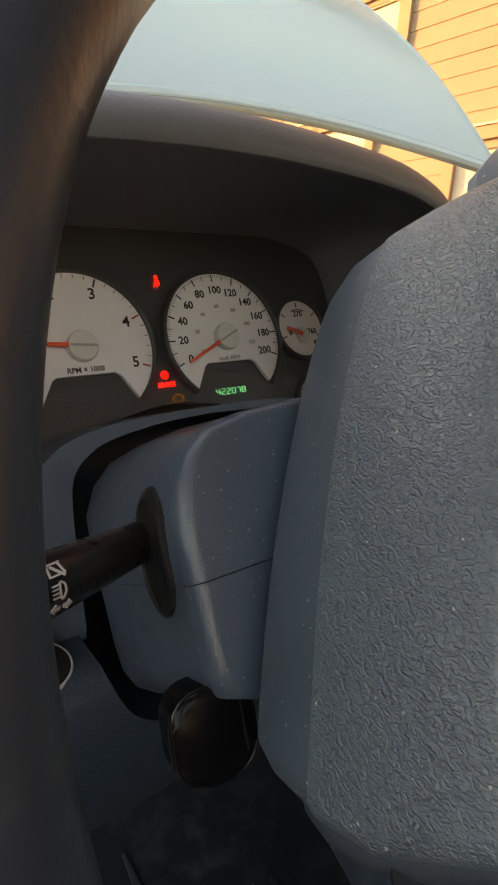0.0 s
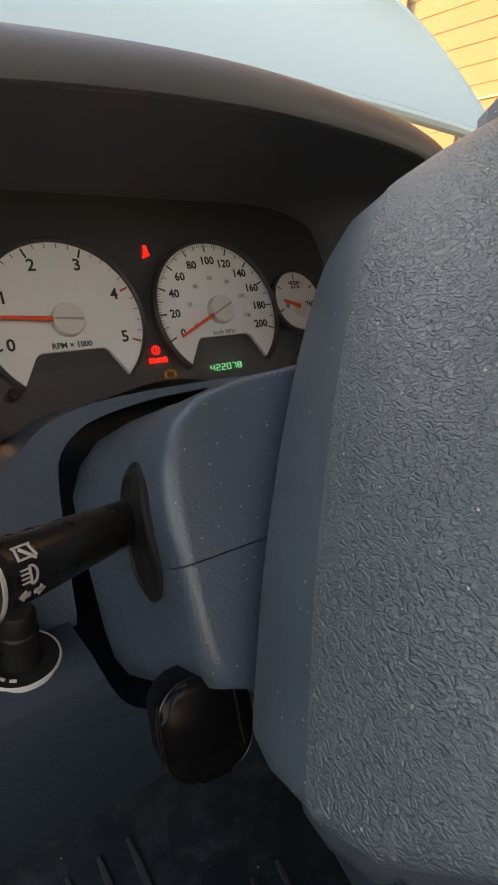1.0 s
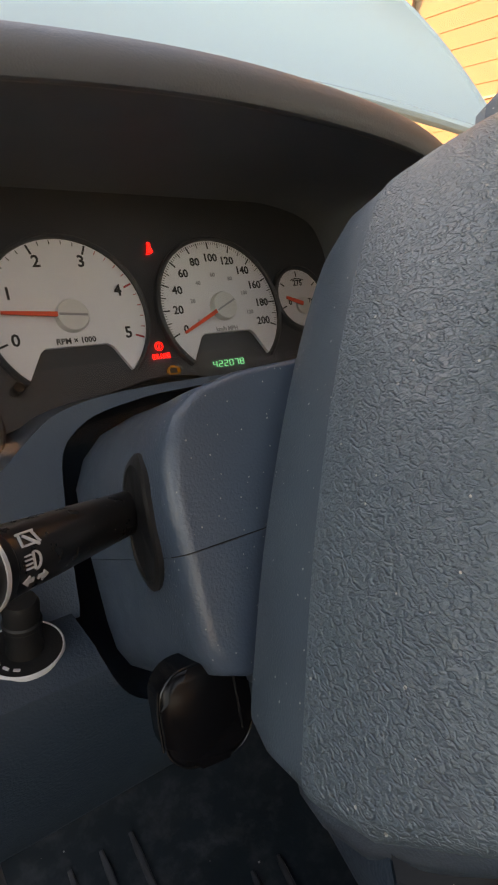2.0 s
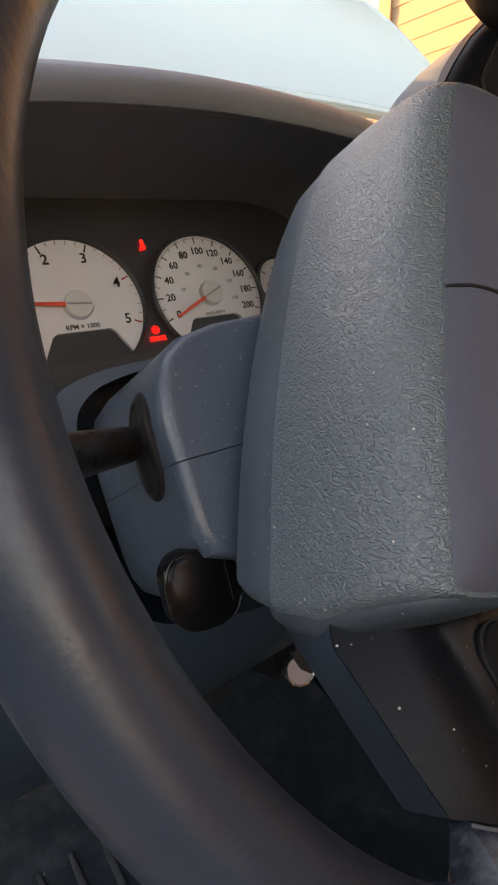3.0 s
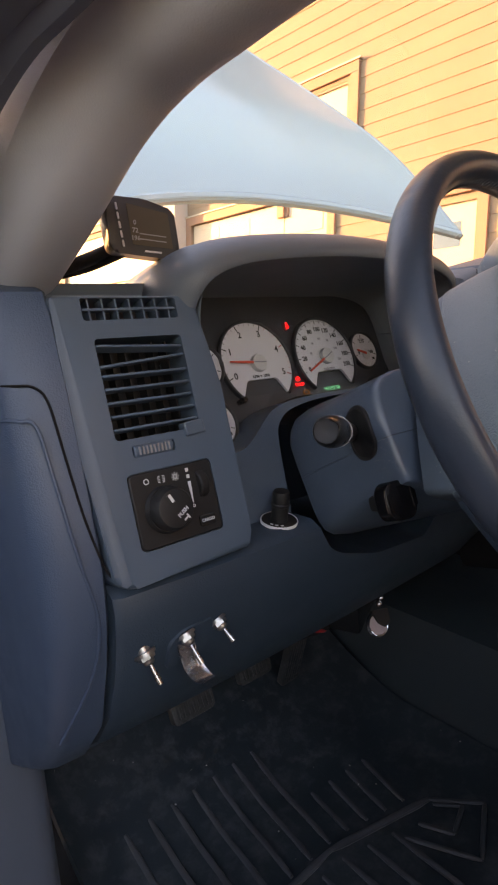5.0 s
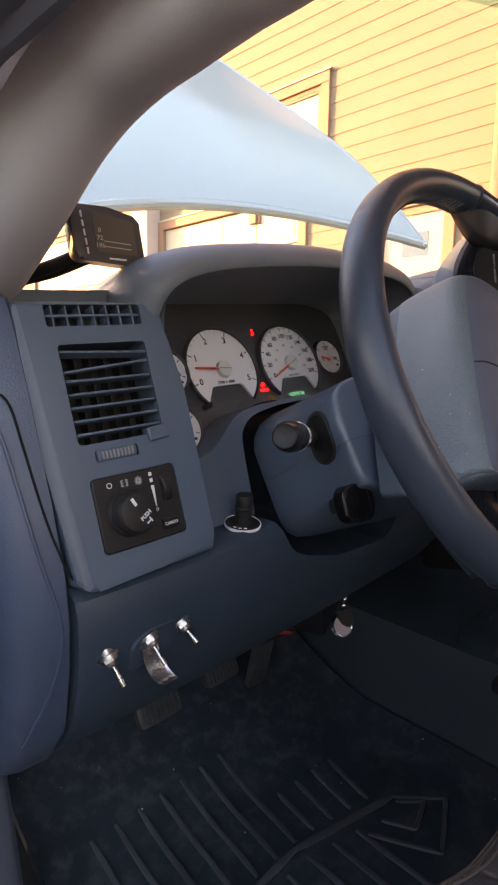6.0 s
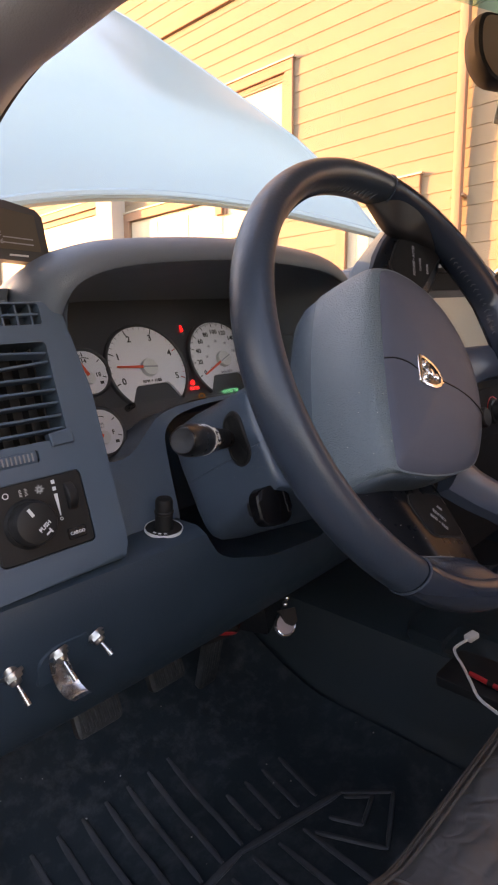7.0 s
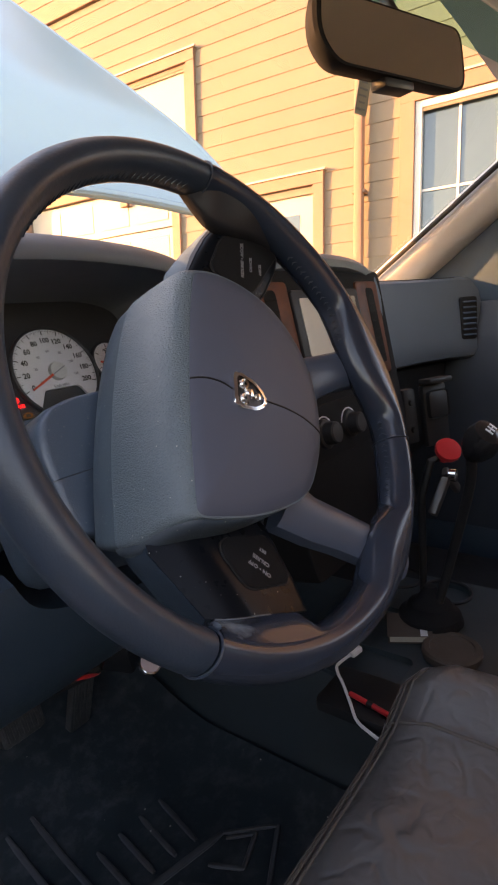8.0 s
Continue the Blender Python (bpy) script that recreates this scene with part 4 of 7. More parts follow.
lathe(bm, BZ @ pose(0.0195, 0.0395, -0.004, 0, 90, 0), [(0.0, 0), (0.0105, 0), (0.0115, 0.001), (0.0115, 0.0065), (0.0105, 0.0075), (0.0, 0.0075)], 32)
dim = part("dimmer_wheel", bm, BLACK, lamp_panel)
bm = B()
prism(bm, BZ, rounded(0.0145, 0.0085, 0.0015, 3, 0.0215, 0.0115), 0.0005, 0.0028, 0.0006, 1)
cargo = part("cargo_button", bm, BLACK_GLOSS, lamp_panel)
bm = B()
text_mesh(bm, BZ @ pose(0.0215, 0.0115, 0.0029), "CARGO", 0.0034)
part("cargo_marking", bm, INK_WHITE, cargo)

# end cap of the dash beside the open door, and the knee panel with its recess for the column
bm = B()
prof = [(0.50, 1.478), (0.475, 1.470), (0.466, 1.45), (0.452, 1.40), (0.436, 1.33), (0.428, 1.28), (0.430, 1.24), (0.440, 1.20), (0.462, 1.14), (0.510, 1.085), (0.575, 1.046), (0.62, 1.05), (0.72, 1.05), (0.72, 1.47)]
rings(bm, [[V3(x, y + dy, z) for y, z in prof] for x, dy in ((0.036, 0.020), (0.042, 0.008), (0.052, 0.002), (0.076, 0.0), (0.080, 0.006))])
part("end_cap", bm, DASH_END_SHADED, dash, "slate end cap beside the door")
for k_s, pts in enumerate(([(0.036, 0.478, 1.409), (0.044, 0.460, 1.409), (0.0545, 0.4546, 1.4075), (0.0620, 0.4515, 1.3975), (0.0654, 0.4442, 1.3659), (0.0702, 0.4344, 1.3199), (0.0781, 0.4288, 1.2828), (0.0850, 0.4290, 1.2692)],
            [(0.036, 0.472, 1.386), (0.043, 0.455, 1.386), (0.0515, 0.4480, 1.3817), (0.0557, 0.4397, 1.3457), (0.0619, 0.4301, 1.2908), (0.0700, 0.4296, 1.248), (0.0692, 0.4367, 1.2134), (0.0600, 0.4475, 1.1801), (0.0440, 0.4650, 1.1406)])):
    bm = B()
    tube(bm, spline(pts, 4), 0.0014 if k_s else 0.0009, 8)
    part("panel_ridge" if k_s == 1 else "panel_seam", bm, DASH_END_SHADED if k_s == 1 else DARK, dash)

KNEE = [(0.52, 1.262), (0.437, 1.262), (0.427, 1.255), (0.425, 1.243), (0.428, 1.22), (0.438, 1.185), (0.456, 1.145), (0.488, 1.105), (0.535, 1.068), (0.580, 1.046), (0.60, 1.05), (0.66, 1.09), (0.66, 1.25)]
bm = B()
loops = []
for x, dy, dz in ((0.0800, 0.014, 0.0), (0.0822, 0.004, 0.0), (0.088, 0.0, 0.0), (0.14, -0.003, 0.0), (0.25, -0.005, 0.0), (0.384, -0.005, 0.0), (0.50, -0.003, 0.0), (0.60, 0.0, 0.0), (0.66, 0.004, 0.0)):
    loops.append([V3(x, y + dy, z + dz * 0) for y, z in KNEE])
rings(bm, loops)
cut = B()
prism(cut, frame_of((0.384, 0.0, 1.215), (1, 0, 0), (0, 0, 1)), round_poly([(-0.106, 0.10), (-0.099, 0.040), (-0.088, 0.018), (-0.070, 0.006), (-0.010, -0.014), (0.085, -0.022), (0.100, 0.012), (0.112, 0.10)], 0.012, 3), -0.75, -0.30)
part("knee_panel", carve(bm, cut), DASH_SHADED, dash, "lower panel under the column")

# fascia between the left module and the column, under the dials
bm = B()
half = spline([(0.289, 0, 1.258), (0.2905, 0, 1.290), (0.2930, 0, 1.325), (0.2965, 0, 1.341), (0.306, 0, 1.3505), (0.320, 0, 1.3565), (0.350, 0, 1.3610), (0.384, 0, 1.3625)], 5)
inner = [(p.x, p.z) for p in half] + [(0.768 - p.x, p.z) for p in half[::-1]][1:]
half = spline([(0.200, 0, 1.338), (0.216, 0, 1.331), (0.236, 0, 1.3265), (0.252, 0, 1.329), (0.2665, 0, 1.338), (0.281, 0, 1.3495), (0.295, 0, 1.3585), (0.318, 0, 1.3640), (0.350, 0, 1.3660), (0.384, 0, 1.3665)], 4)
outer = [(p.x, p.z) for p in half] + [(0.768 - p.x, p.z) for p in half[::-1]][1:]
fas = [(0.200, 1.258)] + outer + [(0.568, 1.258)] + inner[::-1]
prism(bm, frame_of((0, 0.462, 1.258), (1, 0, 0), (0, 0.26, 0.966)), [(x, (z - 1.258) / 0.966) for x, z in fas], -0.09, 0.0, 0.0025, 2)
part("column_surround", bm, DASH, dash)
# backing boxes in the shaded slate paint the dark behind the column
bm = B()
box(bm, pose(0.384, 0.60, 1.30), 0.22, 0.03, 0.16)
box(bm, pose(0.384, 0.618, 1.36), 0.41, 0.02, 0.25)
part("column_shade", bm, DASH_SHADED, dash, "backing that paints the shade round the column")

# ================= instruments =================
cluster = thing("instrument_cluster", "instrument cluster with pale dials and red needles", "instrument cluster", base=CL @ V3(0, -0.09, 0))
bm = B()
face_in = round_poly([(-0.172, -0.085), (-0.172, 0.09), (-0.16, 0.105), (0.16, 0.105), (0.172, 0.09), (0.172, -0.085), (0.10, -0.06), (0.0, -0.040), (-0.10, -0.06)], 0.02, 4)
prism(bm, CL, face_in, -0.012, -0.003)
part("face_plate", bm, CLUSTER, cluster)
# the shell between the brow's lip and the faces
lip = [V3(p.x, 0.4532 + 0.010 * (abs(p.x - 0.384) / 0.19) ** 2, p.z + 0.0003) for p in arch]
left = [V3(0.203, 0.470, 1.40), V3(0.205, 0.458, 1.33)]
right = [V3(2 * 0.384 - v.x, v.y, v.z) for v in left]
front_loop = left[::-1] + lip + right
back_loop = [CL @ V3(x, y, -0.010) for x, y in [(-0.165, -0.085), (-0.166, -0.02)]]
for i, p in enumerate(arch):
    f = (p.x - 0.384) / 0.19
    back_loop.append(CL @ V3(f * 0.168, min(0.086, (p.z - 1.40) / 0.927 * 0.86), -0.010))
back_loop += [CL @ V3(0.166, -0.02, -0.010), CL @ V3(0.165, -0.085, -0.010)]
bm = B()
rows_s = [front_loop]
for f, rise, fwd in ((0.25, 0.004, 0.0), (0.55, 0.006, 0.0), (0.75, 0.004, 0.0), (0.86, 0.0, 0.0), (0.93, -0.004, 0.0), (0.97, -0.009, 0.0), (1.0, -0.017, -0.0075)):
    rows_s.append([a.lerp(b, f) + (V3(0, fwd, rise) if a.z > 1.44 else V3(0, 0, 0)) for a, b in zip(front_loop, back_loop)])
sheet(bm, rows_s)
part("recess_shell", bm, SHELL, cluster)

bm = B()
sheet(bm, [[CL @ V3(-0.165 + 0.33 * i / 12, y, z - 0.004 * ((i - 6) / 6) ** 2) for i in range(13)] for y, z in ((-0.078, 0.040), (-0.045, 0.030), (0.0, 0.0185), (0.04, 0.0125), (0.076, 0.0085))])
lens = part("clear_lens", bm, LENS, cluster, "clear curved plastic lens")
lens.visible_shadow = False


def dial(cx, cy, r, notch=True):
    """A pale dial face with a rim, in the cluster's plane; a notch is cut from its foot."""
    m = CL @ pose(cx, cy, 0)
    bm = B()
    if notch:
        a0, a1 = -48.5, 228.5
        pts = [(r * math.cos(radians(a0 + (a1 - a0) * i / 60)), r * math.sin(radians(a0 + (a1 - a0) * i / 60))) for i in range(61)]
        pts += [(-0.47 * r, -0.42 * r), (-0.40 * r, -0.37 * r), (0.40 * r, -0.37 * r), (0.47 * r, -0.42 * r)]
    else:
        pts = [(r * math.cos(2 * math.pi * i / 40), r * math.sin(2 * math.pi * i / 40)) for i in range(40)]
    prism(bm, m, pts, -0.003, 0.0)
    d = part("dial_face", bm, DIAL, cluster)
    bm = B()
    arc = (a0, a1) if notch else (0, 360)
    lathe(bm, m, [(r + 0.0002, -0.003), (r + 0.0002, 0.0018), (r + 0.0016, 0.003), (r + 0.003, 0.0018), (r + 0.0032, -0.003)], 60, arc, cap=False)
    part("dial_rim", bm, CLUSTER, d)
    return m, d


def ticks(m, parent, r, a0, a1, count, length, width, mat=INK):
    bm = B()
    for i in range(count):
        a = a0 + (a1 - a0) * i / (count - 1)
        c = (r - length / 2)
        bar(bm, m, c * math.cos(radians(a)), c * math.sin(radians(a)), length, width, 0, 0.0002, a)
    return tagged(part("scale_mark", bm, mat, parent), kind="stuff")


def needle(m, parent, angle, length, tail, width, hub):
    bm = B()
    n_m = m @ pose(0, 0, 0.004, 0, 0, angle)
    prism(bm, n_m, [(0.3 * hub, -width / 2), (length, -width * 0.3), (length, width * 0.3), (0.3 * hub, width / 2)], 0.0, 0.0012)
    part("needle", bm, NEEDLE, parent)
    bm = B()
    lathe(bm, m, [(0.0, 0.0), (hub, 0.0), (hub, 0.004), (hub * 0.93, 0.0052), (0.0, 0.0056)], 30)
    h = part("needle_hub", bm, HUB_CLEAR, parent)
    bm = B()
    box(bm, m @ pose(0, 0, 0.0058, 0, 0, angle), hub * 1.7, 0.0012, 0.0006)
    part("hub_slot", bm, INK_GREY, h)


def numbers(m, parent, items, r, size, mat=INK):
    bm = B()
    for body, a in items:
        text_mesh(bm, m @ pose(r * math.cos(radians(a)), r * math.sin(radians(a)), 0.0001), body, size)
    tagged(part("numeral", bm, mat, parent), kind="stuff")


# tachometer
m, d = dial(-0.054, 0.0, 0.0475)
TA = [199 - i * 43.8 for i in range(6)]
ticks(m, d, 0.0468, TA[0], TA[3], 16, 0.0025, 0.0005)
ticks(m, d, 0.0468, TA[3], TA[5], 11, 0.0025, 0.0005, INK_RED)
ticks(m, d, 0.0468, TA[0], TA[3], 4, 0.0058, 0.0012)
ticks(m, d, 0.0468, TA[4], TA[5], 2, 0.0058, 0.0012, INK_RED)
numbers(m, d, [(str(i), TA[i]) for i in range(6)], 0.0362, 0.0100)
bm = B()
text_mesh(bm, m @ pose(0, -0.0145, 0.0001), "RPM \u00d7 1000", 0.0048)
part("caption", bm, INK, d)
needle(m, d, 175, 0.040, 0.01, 0.0030, 0.0098)
# speedometer
m, d = dial(0.054, 0.0, 0.0475)
SA = [203 - i * 22.3 for i in range(11)]
ticks(m, d, 0.0468, SA[0], SA[10], 101, 0.0018, 0.00032)
ticks(m, d, 0.0468, SA[0], SA[10], 21, 0.0036, 0.0006)
ticks(m, d, 0.0468, SA[0], SA[10], 11, 0.0052, 0.0010)
numbers(m, d, [(str(20 * i), SA[i]) for i in range(11)], 0.0352, 0.0078)
numbers(m, d, [(str(k), 203 - k * 1.609 / 20 * 22.3) for k in (0, 20, 40, 60, 80, 100, 120)], 0.0232, 0.0040, INK_GREY)
bm = B()
text_mesh(bm, m @ pose(0, -0.0155, 0.0001), "km/h MPH", 0.0042)
part("caption", bm, INK_GREY, d)
needle(m, d, 205, 0.040, 0.01, 0.0030, 0.0098)
# four small gauges
for cx, cy, caps, ang in ((-0.126, 0.003, (("14", 90), ("8", 200), ("18", -18)), 112), (-0.130, -0.058, (("E", 205), ("F", -12)), 150),
                          (0.128, 0.003, (("275", 90), ("0", 195), ("760", -15)), 160), (0.133, -0.058, (("100", 200), ("260", -15)), 175)):
    m, d = dial(cx, cy, 0.0225, notch=False)
    ticks(m, d, 0.021, 200, -20, 5, 0.0042, 0.0009)
    bm = B()
    lathe(bm, m, [(0.0150, 0), (0.0150, 0.0002), (0.0158, 0.0002), (0.0158, 0)], 12, (65, 115), cap=False)
    part("scale_arc", bm, INK, d)
    numbers(m, d, caps, 0.0118, 0.0062)
    m2 = m @ pose(0, -0.006, 0)
    bm = B()
    prism(bm, m2 @ pose(0, 0, 0.003, 0, 0, ang), [(0.002, -0.0016), (0.018, -0.0010), (0.018, 0.0010), (0.002, 0.0016)], 0, 0.001)
    part("needle", bm, NEEDLE, d)
    bm = B()
    lathe(bm, m2, [(0.0, 0), (0.0066, 0), (0.0064, 0.0022), (0.0, 0.0026)], 22)
    part("needle_hub", bm, HUB_CLEAR, d)
    bm = B()
    bar(bm, m, 0.013, -0.012, 0.004, 0.003)
    part("gauge_symbol", bm, INK, d)
bm = B()
text_mesh(bm, CL @ pose(-0.130, -0.052, 0.0001), "DIESEL\nONLY", 0.0030)
part("fuel_caption", bm, INK_GREY, cluster)
# telltales and odometer
bm = B()
lathe(bm, CL @ pose(0.0087, 0.0455, -0.002), [(0.0, 0), (0.0014, 0), (0.0014, 0.0006), (0.0, 0.0006)], 14)
prism(bm, CL @ pose(0.0087, 0.0425, -0.002), [(-0.0009, 0.0020), (0.0009, 0.0020), (0.0024, -0.0022), (-0.0024, -0.0022)], 0, 0.0006)
bar(bm, CL, 0.0078, 0.0393, 0.0044, 0.0007, -0.002, -0.0014, 14)
part("seat_belt_telltale", bm, LAMP_RED, cluster, "lit red seat-belt warning")
bm = B()
BR = CL @ pose(-0.0005, -0.0258, -0.002)
text_mesh(bm, BR @ pose(0, -0.0036, 0.0006), "BRAKE", 0.0046, squeeze=0.95)
lathe(bm, BR @ pose(0, 0.0032, 0), [(0.0022, 0.0), (0.0022, 0.0006), (0.0029, 0.0006), (0.0029, 0.0)], 20, cap=False)
bar(bm, BR, 0, 0.0036, 0.0007, 0.0022, 0.0, 0.0006)
bar(bm, BR, 0, 0.0018, 0.0007, 0.0006, 0.0, 0.0006)
part("brake_telltale", bm, LAMP_RED, cluster, "lit red brake warning")
bm = B()
CE = CL @ pose(0.0060, -0.0395, -0.002)
for x, y, sx, sy in ((0, 0.0022, 0.0062, 0.0007), (0, -0.0022, 0.0062, 0.0007), (-0.0031, 0, 0.0007, 0.0050), (0.0031, 0, 0.0007, 0.0050), (-0.0044, 0, 0.0007, 0.0026), (-0.0038, 0, 0.0012, 0.0007), (0.0044, 0, 0.0007, 0.0034), (0.0038, 0, 0.0012, 0.0007), (0, 0.0030, 0.0034, 0.0007)):
    bar(bm, CE, x, y, sx, sy, 0, 0.0006)
part("engine_telltale", bm, LAMP_AMBER, cluster, "lit amber engine warning")
# digits of the odometer as seven-segment bars
SEG = {"4": "bcfg", "2": "abdeg", "0": "abcdef", "7": "abc", "8": "abcdefg"}
bm = B()
for i, ch in enumerate("422078"):
    dm = CL @ pose(0.0385 + i * 0.0045, -0.0392, -0.0015) @ Matrix.Diagonal((0.92, 0.72, 1.0, 1.0))
    for s in SEG[ch]:
        x, y, hor = {"a": (0, 0.0028, 1), "d": (0, -0.0028, 1), "g": (0, 0, 1), "b": (0.0015, 0.0014, 0), "c": (0.0015, -0.0014, 0), "f": (-0.0015, 0.0014, 0), "e": (-0.0015, -0.0014, 0)}[s]
        bar(bm, dm, x, y, 0.0026 if hor else 0.0006, 0.0006 if hor else 0.0024, 0, 0.0004)
part("odometer_digits", bm, LAMP_GREEN, cluster, "green lit odometer digits")
bm = B()
lathe(bm, CL @ pose(-0.095, -0.040, 0), [(0.0, 0), (0.0032, 0), (0.0032, 0.012), (0.0026, 0.013), (0, 0.013)], 18)
part("trip_button", bm, BLACK_GLOSS, cluster)

# ================= steering column =================
WC = V3(0.387, 0.252, 1.390)
WT = radians(26.4)
WH = frame_of(WC, (1, 0, 0), (0, math.sin(WT), math.cos(WT)))  # x right, y up the wheel, z towards the driver
column = thing("steering_column", "dusty slate plastic steering column shroud", "steering column", base=WH @ V3(0, -0.02, -0.2))


# left half of the outline at the front lip and at the rear end, from the seam up to the crest and down to the keel
SHROUD_TOP = ([(-0.1035, 0.0042), (-0.1032, 0.014), (-0.1022, 0.024), (-0.0998, 0.036), (-0.0940, 0.0465), (-0.0840, 0.0540), (-0.066, 0.0580), (-0.035, 0.0598), (0.0, 0.0605)],
              [(-0.0940, 0.0042), (-0.0940, 0.014), (-0.0938, 0.026), (-0.0930, 0.038), (-0.0860, 0.0515), (-0.0745, 0.0620), (-0.055, 0.0690), (-0.030, 0.0740), (0.0, 0.0765)])
SHROUD_LOW = ([(-0.1035, 0.0039), (-0.1040, -0.010), (-0.1042, -0.024), (-0.1005, -0.0335), (-0.0880, -0.039), (-0.0740, -0.046), (-0.064, -0.058), (-0.035, -0.070), (0.0, -0.073)],
              [(-0.0940, 0.0039), (-0.0940, -0.010), (-0.0940, -0.026), (-0.0930, -0.040), (-0.0890, -0.050), (-0.0800, -0.0570), (-0.062, -0.0610), (-0.030, -0.064), (0.0, -0.065)])


def shroud_section(k, w, low=False):
    """A section of the shroud at depth w, shrunk by k towards the axis."""
    f = min(1.0, max(0.0, (-0.106 - w) / 0.116)) ** 1.25
    front, rear = SHROUD_LOW if low else SHROUD_TOP
    left = [((a[0] * (1 - f) + b[0] * f) * k, (a[1] * (1 - f) + b[1] * f) * (k if i else 1.0)) for i, (a, b) in enumerate(zip(front, rear))]
    return [WH @ V3(x, y, w) for x, y in left + [(-x, y) for x, y in left[-2::-1]]]


for nm, low in (("upper_shroud", False), ("lower_shroud", True)):
    bm = B()
    loops = [shroud_section(k, w, low) for k, w in ((0.70, -0.0990), (0.945, -0.0992), (0.968, -0.0996), (0.984, -0.1008), (0.994, -0.1030), (0.999, -0.1062), (1.0, -0.112), (1.0, -0.13), (1.0, -0.16), (1.0, -0.19), (1.0, -0.217), (0.985, -0.222), (0.95, -0.2235))]
    rings(bm, loops, closed=True)
    part(nm, bm, COLUMN, column)
# stalk boss and stalk
ROOT, RING, END = V3(0.292, 0.389, 1.346), V3(0.248, 0.357, 1.359), V3(0.194, 0.326, 1.369)
axis = (END - ROOT).normalized()
bm = B()
SIDE_Y = [-0.052, -0.040, -0.026, 0.004, 0.024, 0.036, 0.0465]
SIDE_X = [-0.0960, -0.1005, -0.1025, -0.1020, -0.1008, -0.0985, -0.0930]
loops = []
for q, up_o in ((1.06, -0.0020), (1.06, 0.0012), (0.98, 0.0020), (0.90, 0.0020), (0.86, 0.0013), (0.02, 0.0013)):
    lp = []
    for x, y in rounded(0.0275 * q, 0.0440 * q, 0.0135 * q, 6):
        yy = 0.0165 + y
        lp.append(WH @ V3(float(np.interp(yy, SIDE_Y, SIDE_X)) - 0.12 * x - up_o, yy, -0.1270 + x))
    loops.append(lp)
rings(bm, loops)
part("stalk_boss", bm, BLACK, column)
bm = B()
tube(bm, [WH @ V3(-0.1035 * k, 0.0042, w + 0.0003) for k, w in ((0.60, -0.0990), (0.945, -0.0992), (0.968, -0.0996), (0.984, -0.1008), (0.994, -0.1030), (1.0, -0.1062))], 0.00020, 6)
part("shroud_seam", bm, BLACK, column)
stalk = thing("wiper_stalk", "black multifunction stalk with white symbols", "stalk", base=ROOT)
bm = B()
SM = frame_of(ROOT, axis.cross(V3(0, 0, 1)).normalized(), axis.cross(axis.cross(V3(0, 0, 1)).normalized()))
if (SM.to_3x3() @ V3(0, 0, 1)).dot(axis) < 0:
    SM = frame_of(ROOT, -axis.cross(V3(0, 0, 1)).normalized(), axis.cross(axis.cross(V3(0, 0, 1)).normalized()))
L = (END - ROOT).length
lathe(bm, SM, [(0.0, -0.01), (0.0075, -0.01), (0.0078, 0.01), (0.0085, 0.030), (0.0095, L * 0.50), (0.0098, L * 0.595)], 28)
part("arm", bm, STALK, stalk)
bm = B()
lathe(bm, SM, [(0.0099, L * 0.595), (0.0108, L * 0.605), (0.0116, L * 0.72), (0.0115, L * 0.84), (0.0106, L * 0.93), (0.0094, L * 0.970), (0.0085, L * 0.985), (0.0078, L * 0.975), (0.0, L * 0.965)], 32)
tip = part("knob", bm, STALK, stalk)
bm = B()
lathe(bm, SM, [(0.0, L * 0.966), (0.0070, L * 0.974), (0.0078, L * 0.981), (0.0082, L * 0.9855), (0.0080, L * 0.988), (0.0070, L * 0.980), (0.0, L * 0.972)], 28, cap=False)
part("end_disc", bm, COLUMN_CAP, tip)
bm = B()
lathe(bm, SM, [(0.0103, L * 0.630), (0.01145, L * 0.630), (0.01145, L * 0.640), (0.0103, L * 0.640)], 32, cap=False)
part("white_ring", bm, INK_WHITE, tip)
# small white marks along the top of the knob
up_k = SM.to_3x3().inverted() @ V3(-0.1, -0.55, 0.83)
ak = math.atan2(up_k.y, up_k.x)
bm = B()
for k_l, rk, ring_r in ((0.69, 0.0116, 0.0011), (0.755, 0.01165, 0.0019), (0.82, 0.01155, 0.0013)):
    KM = SM @ Matrix.Rotation(ak, 4, "Z") @ pose(rk, 0, L * k_l, 0, 90, 0)
    tube(bm, [KM @ V3(ring_r * math.cos(q * math.pi / 8), ring_r * 0.8 * math.sin(q * math.pi / 8), 0.0) for q in range(16)], 0.0003, 5, closed=True)
part("symbol", bm, INK_WHITE, tip)
up_s = SM.to_3x3().inverted() @ V3(0, 0, 1)
